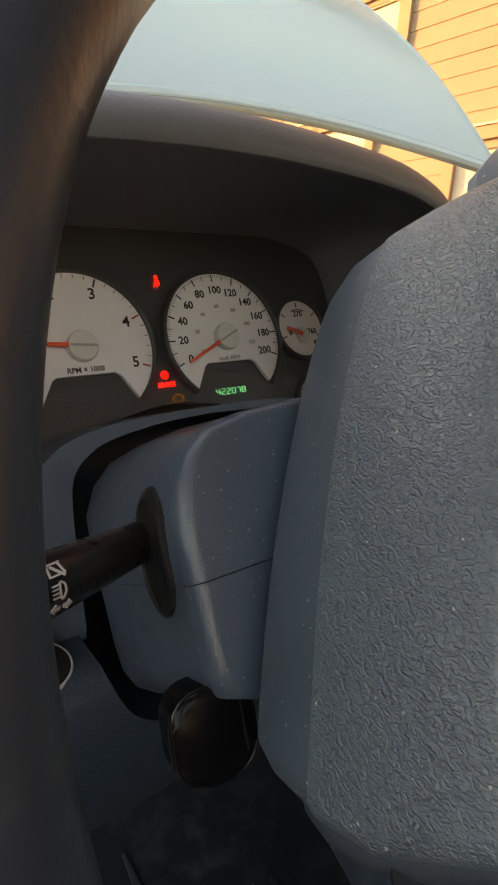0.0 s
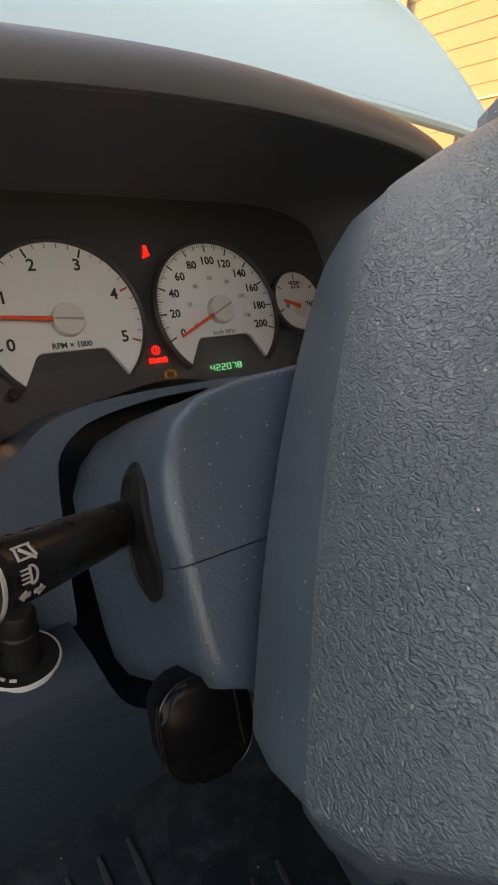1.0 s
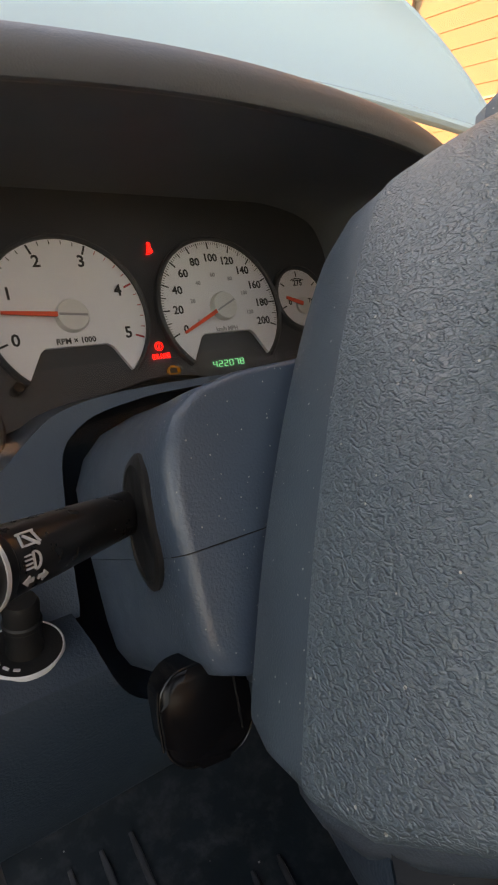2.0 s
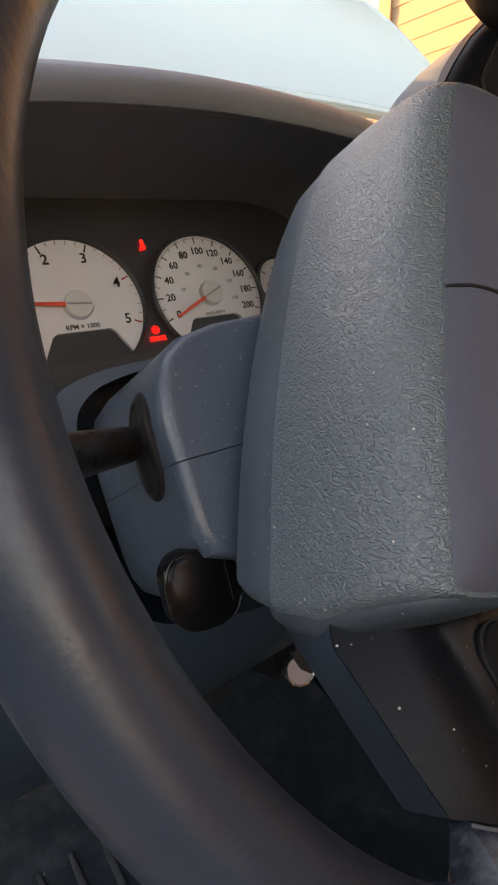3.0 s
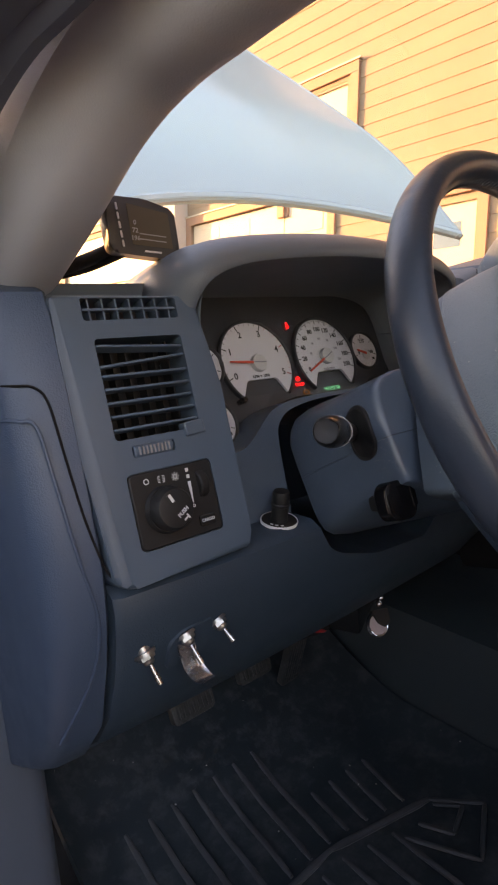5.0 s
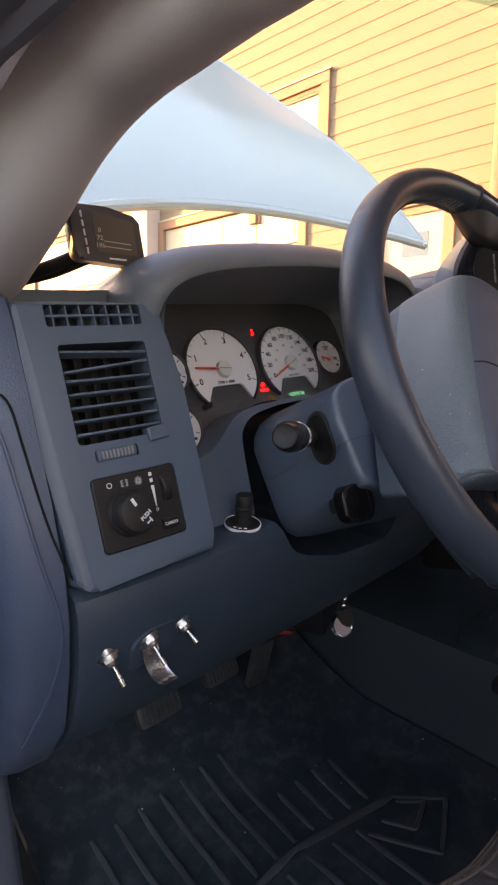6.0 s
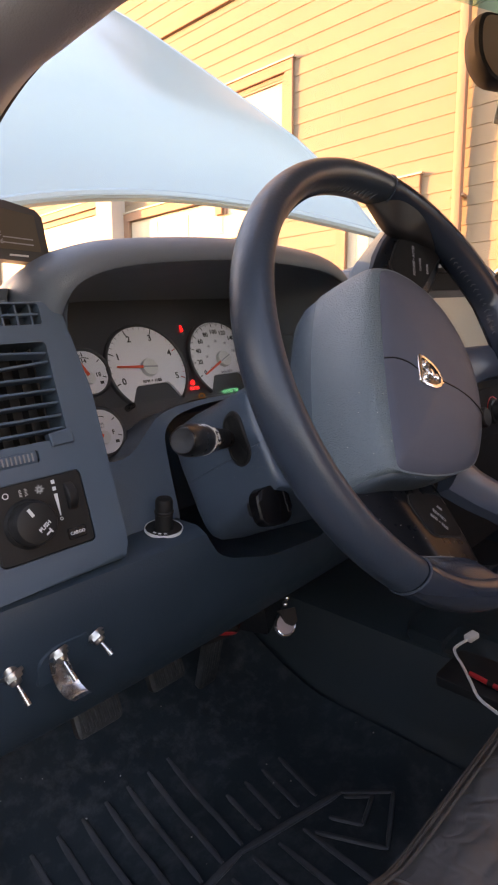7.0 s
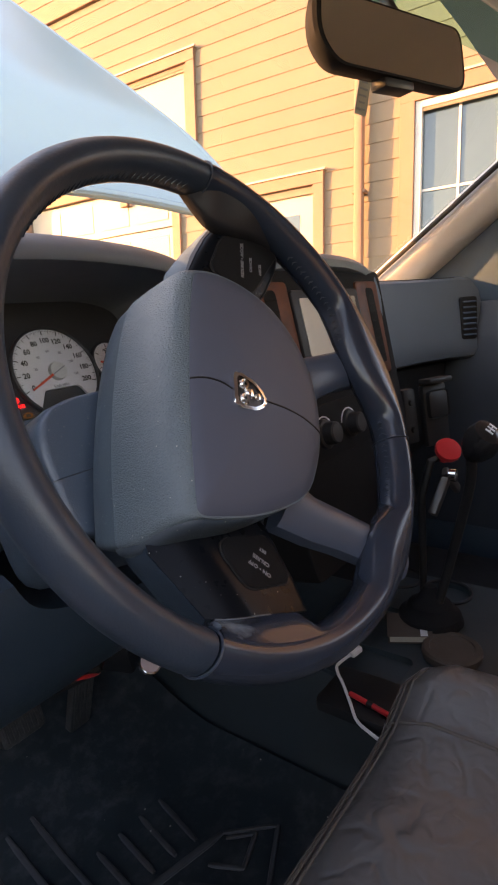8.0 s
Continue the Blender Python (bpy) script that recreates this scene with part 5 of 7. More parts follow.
for k, da in ((0, -46), (1, -13), (2, 16)):
    a = math.atan2(up_s.y, up_s.x)
    view = SM.to_3x3().inverted() @ V3(-0.25, -1, 0)
    sgn = 1 if math.sin(math.atan2(view.y, view.x) - a) > 0 else -1
    ang = a + sgn * radians(90 + da)
    f = frame_of(SM @ V3(0.0100 * math.cos(ang), 0.0099 * math.sin(ang), L * 0.545), SM.to_3x3() @ V3(0, 0, -1), SM.to_3x3() @ V3(-math.sin(ang) * sgn, math.cos(ang) * sgn, 0) * -1)
    bm = B()
    if k == 1:
        for j in range(4):
            bar(bm, f, -0.0026, -0.0016 + j * 0.0011, 0.0024, 0.0004, -0.0002, 0.0003)
        bar(bm, f, -0.0008, 0, 0.0005, 0.0046, -0.0002, 0.0003)
        lathe(bm, f @ pose(-0.0008, 0, -0.0002), [(0.0021, 0), (0.0021, 0.0005), (0.0026, 0.0005), (0.0026, 0)], 14, (-90, 90), cap=False)
    elif k == 0:
        for x, y, sx, sy, rz in ((0, 0.0020, 0.0062, 0.0005, 0), (0, -0.0016, 0.0046, 0.0005, 0), (-0.0027, 0.0002, 0.0005, 0.0040, -12), (0.0027, 0.0002, 0.0005, 0.0040, 12), (0.0006, -0.0005, 0.0052, 0.0007, -45)):
            bar(bm, f, x, y, sx, sy, -0.0002, 0.0003, rz)
    else:
        for s in (-1, 1):
            prism(bm, f, [(s * 0.0008, 0.0006), (s * 0.0026, 0.0006), (s * 0.0026, 0.0016), (s * 0.0046, 0), (s * 0.0026, -0.0016), (s * 0.0026, -0.0006), (s * 0.0008, -0.0006)], -0.0002, 0.0003)
    part("symbol", bm, INK_WHITE, stalk)
# tilt lever: a rounded black paddle; thin gloss lines stand for its edge highlights
lever = thing("tilt_lever", "black tilt lever with lines for its edge highlights", "lever", base=(0.29, 0.35, 1.27))
TL = frame_of((0.2850, 0.3350, 1.2990), (0.987, -0.16, 0.0), (0.053, 0.326, 0.942))
bm = B()
prism(bm, TL, rounded(0.0290, 0.0310, 0.010, 6), -0.011, 0.004, 0.003, 3)
part("paddle", bm, PADDLE, lever)
bm = B()
tube(bm, [TL @ V3(x, y, 0.0022) for x, y in rounded(0.0287, 0.0307, 0.010, 6)], 0.0004, 6, closed=True)
part("rim_glint", bm, BLACK_GLOSS, lever)
bm = B()
tube(bm, [TL @ V3(-0.0140, 0.0105, 0.0012), TL @ V3(-0.0150, 0.004, 0.0008), TL @ V3(-0.0149, -0.008, 0.0006)], 0.0004, 6)
part("edge_glint", bm, BLACK_GLOSS, lever)
bm = B()
tube(bm, [TL @ V3(0.0070, 0.0146, 0.0038), TL @ V3(0.0094, 0.0128, 0.0043), TL @ V3(0.0100, -0.008, 0.0043)], 0.0005, 6)
part("edge_glint", bm, BLACK_GLOSS, lever)
bm = B()
box(bm, TL @ pose(0.002, 0.0, -0.020), 0.014, 0.014, 0.026, 0.004, 2)
part("lever_arm", bm, BLACK, lever)

# ================= steering wheel =================
TURN_W = 59.0  # the wheel is turned to the left
WO = WH @ pose(0, 0, 0, 0, 0, TURN_W)  # the wheel's own axes
wheel = thing("steering_wheel", "black leather steering wheel with a bright badge", "steering wheel", base=WC)
RR, RT = 0.168, 0.0115
RIMF = frame_of((0.376, 0.2521, 1.3968), (1, 0, 0), (0, math.sin(radians(24.5)), math.cos(radians(24.5))))


def rim_point(deg, rad=0.0, h=0.0):
    a = radians(deg)
    r = RR + 0.0041 * math.cos(2 * a) + rad
    return RIMF @ V3(r * math.cos(a), r * math.sin(a), h)


# how far in the leather reaches where it flows out round the two slim spokes: angle and radius about the hub
SLIM_WEBS = [(34, 0.1600), (28, 0.1580), (22, 0.1520), (17, 0.1440), (12, 0.1375), (6, 0.1335), (0, 0.1320), (-6, 0.1335), (-11, 0.1380), (-16, 0.1450), (-22, 0.1530), (-28, 0.1580),
             (-36, 0.1590), (-42, 0.1550), (-48, 0.1475), (-54, 0.1390), (-60, 0.1335), (-66, 0.1320), (-72, 0.1340), (-78, 0.1400), (-84, 0.1490), (-90, 0.1560), (-96, 0.1590)]
REACH = []
for a_w, r_w in SLIM_WEBS:
    rel = RIMF.inverted() @ (WH @ V3(r_w * math.cos(radians(a_w)), r_w * math.sin(radians(a_w)), 0.0))
    REACH.append((math.degrees(math.atan2(rel.y, rel.x)), RR + 0.0041 * math.cos(2 * math.atan2(rel.y, rel.x)) - math.hypot(rel.x, rel.y)))
REACH.sort()


def reach(deg):
    """Depth of the rim's section from its middle line in to its inner edge."""
    return max(RT, float(np.interp(deg, [a for a, _ in REACH], [r for _, r in REACH], left=RT, right=RT)))


def rim_piece(a0, a1, mat, name, label="", k=1.0):
    bm = B()
    nseg = max(6, int(abs(a1 - a0) / 2))
    loops = []
    for i in range(nseg + 1):
        d = a0 + (a1 - a0) * i / nseg
        end = min(i, nseg - i)
        sc = k * (0.97 if end == 0 else 1.0)
        deep = reach(d) / RT if -110 < d < 50 else 1.0
        lp = []
        for q in (2 * math.pi * j / 28 for j in range(28)):
            c, h = math.cos(q), math.sin(q)
            if c < 0 and deep > 1.05:  # inner half drawn out into the web, thinning to a rounded edge
                c, h = -deep * abs(c) ** 0.8, h
            lp.append(rim_point(d, RT * sc * c, 1.34 * RT * sc * h))
        loops.append(lp)
    rings(bm, loops)
    return part(name, bm, mat, wheel, label)


# pale scuff where rings have rubbed the lower left of the rim
worn_spot(RIM, (0.2119, 0.2190, 1.3517), 0.0032, (0.17, 0.18, 0.19))
rim_piece(74.4, 225.0, RIM, "rim_wrap", "worn black leather rim wrap")
rim_piece(-134.4, -26.6, RIM_SMOOTH, "rim_wrap", "shiny worn leather rim wrap", 1.03)
rim_piece(-26.0, 73.9, RIM_SMOOTH, "rim_wrap", "shiny worn leather rim wrap", 1.03)
# seams across the rim and stitching along its inner side
for a in (-26.3, 74.2, -134.55):
    bm = B()
    tube(bm, [rim_point(a, RT * 1.04 * math.cos(q), 1.34 * RT * 1.04 * math.sin(q)) for q in (2 * math.pi * j / 20 for j in range(20))], 0.0007, 6, closed=True)
    part("rim_seam", bm, RIM, wheel)
for a0, a1 in ((8, 40), (-46, -8), (80, 140)):
    bm = B()
    k = int(abs(a1 - a0) / 1.9)
    for i in range(k):
        a = a0 + (a1 - a0) * i / k
        tube(bm, [rim_point(a, -reach(a) * 0.93, 0.0042), rim_point(a + 0.9, -reach(a) * 1.03, 0.0), rim_point(a + 0.2, -reach(a) * 0.93, -0.0042)], 0.0006, 5)
    part("stitching", bm, RIM, wheel, "coarse black lacing along the inner rim")["kind"] = "stuff"

# airbag pad in the wheel's own axes: flat top edge (now towards the left), rounded foot
def pad_outline(n=64):
    pts = [(-0.084, 0.0520), (-0.045, 0.0550), (0.0, 0.0560), (0.045, 0.0550), (0.078, 0.0520), (0.087, 0.0455), (0.094, 0.028), (0.0965, 0.006), (0.094, -0.016), (0.086, -0.034), (0.073, -0.049), (0.053, -0.0615), (0.028, -0.0680), (-0.006, -0.0672), (-0.034, -0.0590), (-0.058, -0.0450), (-0.074, -0.0200), (-0.0845, 0.0060), (-0.090, 0.028), (-0.0930, 0.044), (-0.0915, 0.0505)]
    return [(p.x, p.y) for p in spline([(x, y, 0) for x, y in pts] + [(pts[0][0], pts[0][1], 0)], 4)[:-1]]


PO = pad_outline()


def pad_ring(scale_x, top_b, low_scale, w, cx=-0.006, more=0.0):
    """The pad's outline pushed out: its top edge up to top_b, the rest scaled."""
    out = []
    flare = float(np.interp(-w, (0.004, 0.042, 0.056, 0.080), (0.0, 0.105, 0.085, 0.03))) + more
    for a, b in PO:
        near = max(0.0, (cx - a) / 0.0905) * min(1.0, max(0.0, (b + 0.03) / 0.06))
        if b > 0.0:
            bulge = (1 - ((a - cx) / 0.095) ** 2)
            nb = b / 0.056 * top_b - (0.004 if a > cx else 0.002) * (1 - bulge) * max(0.0, (top_b - 0.056) / 0.02)
        else:
            nb = b * low_scale
        out.append(WO @ V3(cx + (a - cx) * (scale_x + flare * near), nb, w))
    return out


def pad_face(k, w0):
    return [WO @ V3(-0.006 + (a + 0.006) * k, b * k, w0) for a, b in PO]


bm = B()
loops = [pad_face(0.02, 0.0045), pad_face(0.3, 0.004), pad_face(0.6, 0.0025), pad_face(0.85, -0.0005), pad_face(0.97, -0.003), pad_face(1.0, -0.0052), pad_face(0.995, -0.012)]
rings(bm, loops)
part("airbag_cover", bm, PAD_FACE, wheel, "smooth purple-grey airbag cover")
bm = B()
loops = [pad_face(0.985, -0.0040), pad_face(1.0, -0.0043), pad_ring(1.002, 0.0592, 1.002, -0.0058), pad_ring(1.004, 0.0630, 1.004, -0.0082), pad_ring(1.006, 0.0660, 1.007, -0.0118), pad_ring(1.008, 0.0682, 1.011, -0.0165),
         pad_ring(1.011, 0.0706, 1.018, -0.026), pad_ring(1.014, 0.0730, 1.03, -0.040), pad_ring(1.015, 0.0746, 1.03, -0.056), pad_ring(1.014, 0.0746, 1.02, -0.060)]
rings(bm, loops)
part("padded_flank", bm, PAD_GRAIN, wheel, "grained grey vinyl flank of the pad")
bm = B()
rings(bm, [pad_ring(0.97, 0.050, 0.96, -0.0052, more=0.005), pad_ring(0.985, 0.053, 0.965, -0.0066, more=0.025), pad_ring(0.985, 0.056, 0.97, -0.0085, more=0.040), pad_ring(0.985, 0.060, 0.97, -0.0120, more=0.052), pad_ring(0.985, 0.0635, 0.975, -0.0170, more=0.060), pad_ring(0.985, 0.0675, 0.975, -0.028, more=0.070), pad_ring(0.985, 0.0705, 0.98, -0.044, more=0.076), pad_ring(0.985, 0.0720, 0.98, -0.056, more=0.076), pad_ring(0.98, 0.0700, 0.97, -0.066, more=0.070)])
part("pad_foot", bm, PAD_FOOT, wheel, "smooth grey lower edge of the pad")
bm = B()
loops = [pad_ring(1.004, 0.0735, 1.0, -0.058), pad_ring(1.008, 0.0740, 1.0, -0.062), pad_ring(1.0, 0.0735, 0.98, -0.078), pad_ring(0.95, 0.069, 0.93, -0.092), pad_ring(0.85, 0.06, 0.8, -0.096)]
rings(bm, loops)
part("hub_back", bm, PAD_BAND, wheel, "smooth dusty rear half of the hub")
# parting line across the cover, through the badge
FACE_H = ((0.0, 0.0045), (0.3, 0.004), (0.6, 0.0025), (0.85, -0.0005), (0.97, -0.003), (1.0, -0.0052))


def face_height(k):
    return float(np.interp(k, [a for a, _ in FACE_H], [b for _, b in FACE_H]))


for x0, x1, y0, y1, ex in ((-0.006, -0.006, 0.0550, 0.026, 0.056), (-0.005, -0.006, 0.000, -0.068, 0.069)):
    bm = B()
    line_p = []
    for i in range(17):
        f = i / 16
        yy = y0 + (y1 - y0) * f
        line_p.append(WO @ V3(x0 + (x1 - x0) * f + 0.003 * math.sin(f * 3.1), yy, face_height(abs(yy) / ex)))
    tube(bm, line_p, 0.0007, 6)
    part("parting_line", bm, BLACK, wheel)
# badge: a plain bright shield
badge_o = [(-0.0135, 0.0165), (0.0125, 0.0165), (0.0150, 0.0120), (0.0120, -0.0050), (0.0040, -0.0155), (-0.0005, -0.0170), (-0.0055, -0.0155), (-0.0130, -0.0050), (-0.0160, 0.0120)]
BM = WO @ pose(-0.005, 0.0125, 0.0030) @ Matrix.Scale(0.88, 4)
bm = B()
prism(bm, BM, round_poly(badge_o, 0.003, 3), 0.0, 0.003, 0.0012, 2)
cut = B()
prism(cut, BM, round_poly([(x * 0.8, y * 0.8) for x, y in badge_o], 0.003, 3), 0.0015, 0.01)
badge = part("badge", carve(bm, cut), CHROME, wheel, "plain bright metal shield badge")
bm = B()
prism(bm, BM, round_poly([(x * 0.8, y * 0.8) for x, y in badge_o], 0.003, 3), 0.0, 0.0017)
part("badge_field", bm, BLACK_GLOSS, badge)
bm = B()
lathe(bm, BM @ pose(0, 0.001, 0.0014), [(0.0, 0.003), (0.003, 0.0026), (0.0045, 0.001), (0.0046, 0)], 12, cap=False)
for s in (-1, 1):
    lathe(bm, BM @ pose(s * 0.0062, 0.0060, 0.0014), [(0.0016, 0.0), (0.0018, 0.0018), (0.0036, 0.0024), (0.0046, 0.001), (0.0048, 0)], 14, cap=False)
lathe(bm, BM @ pose(0, -0.0075, 0.0014), [(0.0, 0.0022), (0.0025, 0.0018), (0.0034, 0)], 10, cap=False)
part("badge_relief", bm, CHROME, badge)


def spoke(name, path, widths, heights, depth, mat, label=""):
    """A spoke through points (a, b) of the wheel's own plane."""
    ps = [V3(a, b, 0) for a, b in path]
    loops = []
    for i, p in enumerate(ps):
        t = (ps[min(i + 1, len(ps) - 1)] - ps[max(i - 1, 0)]).normalized()
        nrm = V3(-t.y, t.x, 0)
        wd, h = widths[i] / 2, heights[i]
        loops.append([WO @ (p + nrm * x + V3(0, 0, z)) for x, z in ((-wd, h - depth), (-wd, h - depth * 0.35), (-wd * 0.82, h - 0.003), (-wd * 0.4, h), (wd * 0.4, h), (wd * 0.82, h - 0.003), (wd, h - depth * 0.35), (wd, h - depth))])
    bm = B()
    rings(bm, loops)
    return part(name, bm, mat, wheel, label)


spoke("spoke", [(0.036, -0.052), (0.055, -0.078), (0.068, -0.100), (0.082, -0.128), (0.092, -0.150)], [0.044, 0.035, 0.032, 0.031, 0.036], [-0.012, -0.008, -0.005, -0.002, 0.002], 0.017, SPOKE, "slim satin grey lower spoke")
spoke("spoke", [(-0.060, -0.035), (-0.070, -0.060), (-0.074, -0.085), (-0.080, -0.118), (-0.086, -0.150)], [0.044, 0.035, 0.032, 0.031, 0.036], [-0.012, -0.008, -0.005, -0.002, 0.002], 0.017, SPOKE, "slim satin grey lower spoke")
# each broad spoke: two edge lines (own axes), front heights at the pad and the web, outer foot of the left flank
BROAD = {1: dict(left=[(0.070, 0.0520), (0.092, 0.0455), (0.112, 0.0395), (0.130, 0.0330), (0.152, 0.0215)], right=[(0.072, -0.006), (0.092, -0.0160), (0.112, -0.0270), (0.137, -0.0370), (0.167, -0.0440)],
                 front=(-0.0125, -0.0030), foot=[(0.071, 0.0535, -0.0175), (0.093, 0.0472, -0.0155), (0.113, 0.0412, -0.0135), (0.131, 0.0345, -0.0115), (0.153, 0.0230, -0.0080)],
                 rear=[(0.076, 0.0560, -0.032), (0.098, 0.0565, -0.031), (0.120, 0.0455, -0.030), (0.143, 0.0320, -0.030), (0.168, 0.0172, -0.028)],
                 panel=[(0.1430, 0.0185), (0.1275, 0.0265), (0.1035, 0.0328), (0.0985, 0.0290), (0.0955, -0.0060), (0.1030, -0.0123), (0.1530, -0.0370), (0.1580, -0.0320), (0.1560, -0.0010), (0.1510, 0.0108)],
                 words=(("RESUME \u2022 ACCEL", 0.0085, 0.0042), ("CANCEL", -0.0005, 0.0036), ("DECEL", -0.0105, 0.0036)), at=(0.1255, -0.006), turn=4),
         -1: dict(left=[(-0.080, 0.0500), (-0.1012, 0.0415), (-0.1117, 0.0343), (-0.1265, 0.0245), (-0.1428, 0.0142)], right=[(-0.0600, -0.0200), (-0.0820, -0.0290), (-0.0980, -0.0335), (-0.1130, -0.0385), (-0.1340, -0.0430)],
                  front=(-0.0260, -0.0080), foot=[(-0.094, 0.0620, -0.0405), (-0.1089, 0.0612, -0.0340), (-0.1218, 0.0512, -0.0285), (-0.1342, 0.0419, -0.0228), (-0.1440, 0.0340, -0.0185)],
                  rear=[(-0.092, 0.0610, -0.068), (-0.1045, 0.0565, -0.065), (-0.1185, 0.0445, -0.0605), (-0.1330, 0.0322, -0.056), (-0.1500, 0.0175, -0.050)],
                  panel=[(-0.0985, 0.0215), (-0.0940, 0.0160), (-0.0850, -0.0190), (-0.0880, -0.0245), (-0.1130, -0.0330), (-0.1190, -0.0300), (-0.1275, 0.0035), (-0.1255, 0.0100), (-0.1060, 0.0225)],
                  words=(("ON \u2022 OFF", 0.0075, 0.0042), ("CRUISE", 0.0005, 0.0042), ("SET", -0.0080, 0.0036)), at=(-0.1060, -0.0095), turn=62)}
for s in (1, -1):
    sp_d = BROAD[s]
    n_s = len(sp_d["left"])
    h0, h1 = sp_d["front"]
    loops = []
    for i in range(n_s):
        h = h0 + (h1 - h0) * i / (n_s - 1)
        L2 = V3(*sp_d["left"][i], h)
        R2 = V3(*sp_d["right"][i], h0 + (h1 - h0) * (sp_d["right"][i][0] - sp_d["left"][0][0]) / (sp_d["left"][-1][0] - sp_d["left"][0][0]))
        F2 = V3(*sp_d["foot"][i])
        ac = (R2 - L2).normalized()
        dn = (F2 - L2).normalized()
        loops.append([WO @ p for p in (F2 + V3(0, -0.010, -0.004), F2, L2 + dn * 0.0110, L2 + dn * 0.0070 + ac * 0.0004, L2 + dn * 0.0036 + ac * 0.0016, L2 + dn * 0.0012 + ac * 0.0038, L2 + ac * 0.0068,
                                       L2 + ac * 0.0100, R2 - ac * 0.005, R2 - ac * 0.002 - V3(0, 0, 0.0006), R2 - V3(0, 0, 0.0026), R2 + ac * 0.001 - V3(0, 0, 0.007), R2 + ac * 0.001 - V3(0, 0, 0.020))])
    bm = B()
    rings(bm, loops if s == 1 else loops[::-1])
    sp = part("button_spoke", bm, BLACK_SATIN, wheel, "broad satin black spoke with switches")
    # rear cover of the spoke, showing as a strip past its flank
    bm = B()
    loops = []
    for i in range(n_s):
        F2 = V3(*sp_d["foot"][i])
        R2 = V3(*sp_d["right"][i], 0)
        E2 = V3(*sp_d["rear"][i])
        loops.append([WO @ p for p in (F2 + V3(0, -0.012, -0.001), F2 + V3(0, -0.0004, -0.0012), F2.lerp(E2, 0.3), F2.lerp(E2, 0.9), E2 + V3(0, -0.002, -0.003), E2 + V3(0, -0.010, -0.006), V3(R2.x, R2.y + 0.004, F2.z - 0.016), V3(R2.x, R2.y + 0.004, F2.z - 0.008))])
    rings(bm, loops)
    # same cover, lighter slate above and shaded slate below: lighting put into colour
    part("rear_cover", bm, PAD_BAND if s == 1 else DASH_SHADED, sp, "grey rear cover of the spoke")
    out = sp_d["panel"]
    a0, a1 = sp_d["left"][0][0], sp_d["left"][-1][0]
    slope = (h1 - h0) / (a1 - a0)
    cxo, cyo = sum(x for x, _ in out) / len(out), sum(y for _, y in out) / len(out)
    PF = frame_of(WO @ V3(cxo, cyo, h0 + slope * (cxo - a0)), WO.to_3x3() @ V3(1, 0, slope), WO.to_3x3() @ V3(0, 1, 0))
    rel = [(x - cxo, y - cyo) for x, y in out]
    bm = B()
    prism(bm, PF, round_poly(rel, 0.004, 3), -0.006, 0.0006)
    part("panel_gap", bm, GASKET, sp)
    bm = B()
    prism(bm, PF, round_poly([(x * 0.955, y * 0.955) for x, y in rel], 0.004, 3), -0.006, 0.0016, 0.0009, 2)
    rocker = part("switch_panel", bm, DARK, sp, "black rocker switch panel")
    lm = PF @ pose(sp_d["at"][0] - cxo, sp_d["at"][1] - cyo, 0.0017, 0, 0, sp_d["turn"])
    for body, yy, sz in sp_d["words"]:
        bm = B()
        text_mesh(bm, lm @ pose(0, yy, 0), body, sz)
        part("switch_lettering", bm, INK_DIM, rocker)
# leather web where the upper broad spoke joins the rim
UPPER_WEB = [(84, 0.167), (79, 0.150), (74.5, 0.141), (68, 0.140), (60, 0.147), (53, 0.153), (47, 0.158), (41, 0.167)]
loops = []
ws_ = spline([(a, r, 0) for a, r in UPPER_WEB], 5)
up_w = WH.to_3x3() @ V3(0, 0, 1)
for i, q in enumerate(ws_):
    a = radians(q.x)
    half = 0.0065 * math.sin(math.pi * (i + 0.3) / (len(ws_) - 0.4)) ** 0.5 + 0.001
    pin = WH @ V3(q.y * math.cos(a), q.y * math.sin(a), 0.0)
    rel = RIMF.inverted() @ pin
    pc = rim_point(math.degrees(math.atan2(rel.y, rel.x)), 0.0, 0.0)
    md = pin.lerp(pc, 0.5)
    inn = (pin - pc).normalized()
    front = spline([pin + inn * 0.0020 - up_w * 0.0015, pin + inn * 0.0012 + up_w * half * 0.55, pin - inn * 0.0025 + up_w * half * 0.95, md + up_w * (half + 0.0035), pc + inn * 0.004 + up_w * 0.0130], 4)
    loops.append(front + [pc - up_w * 0.0115, md - up_w * half, pin - up_w * half])
bm = B()
rings(bm, loops)
part("leather_web", bm, WEB_LEATHER, wheel, "leather web of the spoke")
# web of the lower broad spoke: angle at the rim, then angle, radius and height of its free edge
LOWER_WEB = [(-133.6, -128.0, 0.1450, -0.0160), (-131.8, -126.5, 0.1446, -0.0130), (-128.5, -123.5, 0.1436, -0.0090), (-124.0, -119.0, 0.1415, -0.0060), (-118.0, -114.0, 0.1408, -0.0045), (-111.5, -109.0, 0.1412, -0.0035),
             (-106.5, -105.5, 0.1438, -0.0030), (-102.5, -102.5, 0.1520, -0.0025), (-99.0, -99.5, 0.1575, -0.0020)]
loops, edge_l = [], []
rims = spline([(w[0], w[2], w[3]) for w in LOWER_WEB], 4)
ends = spline([(w[1], 0, 0) for w in LOWER_WEB], 4)
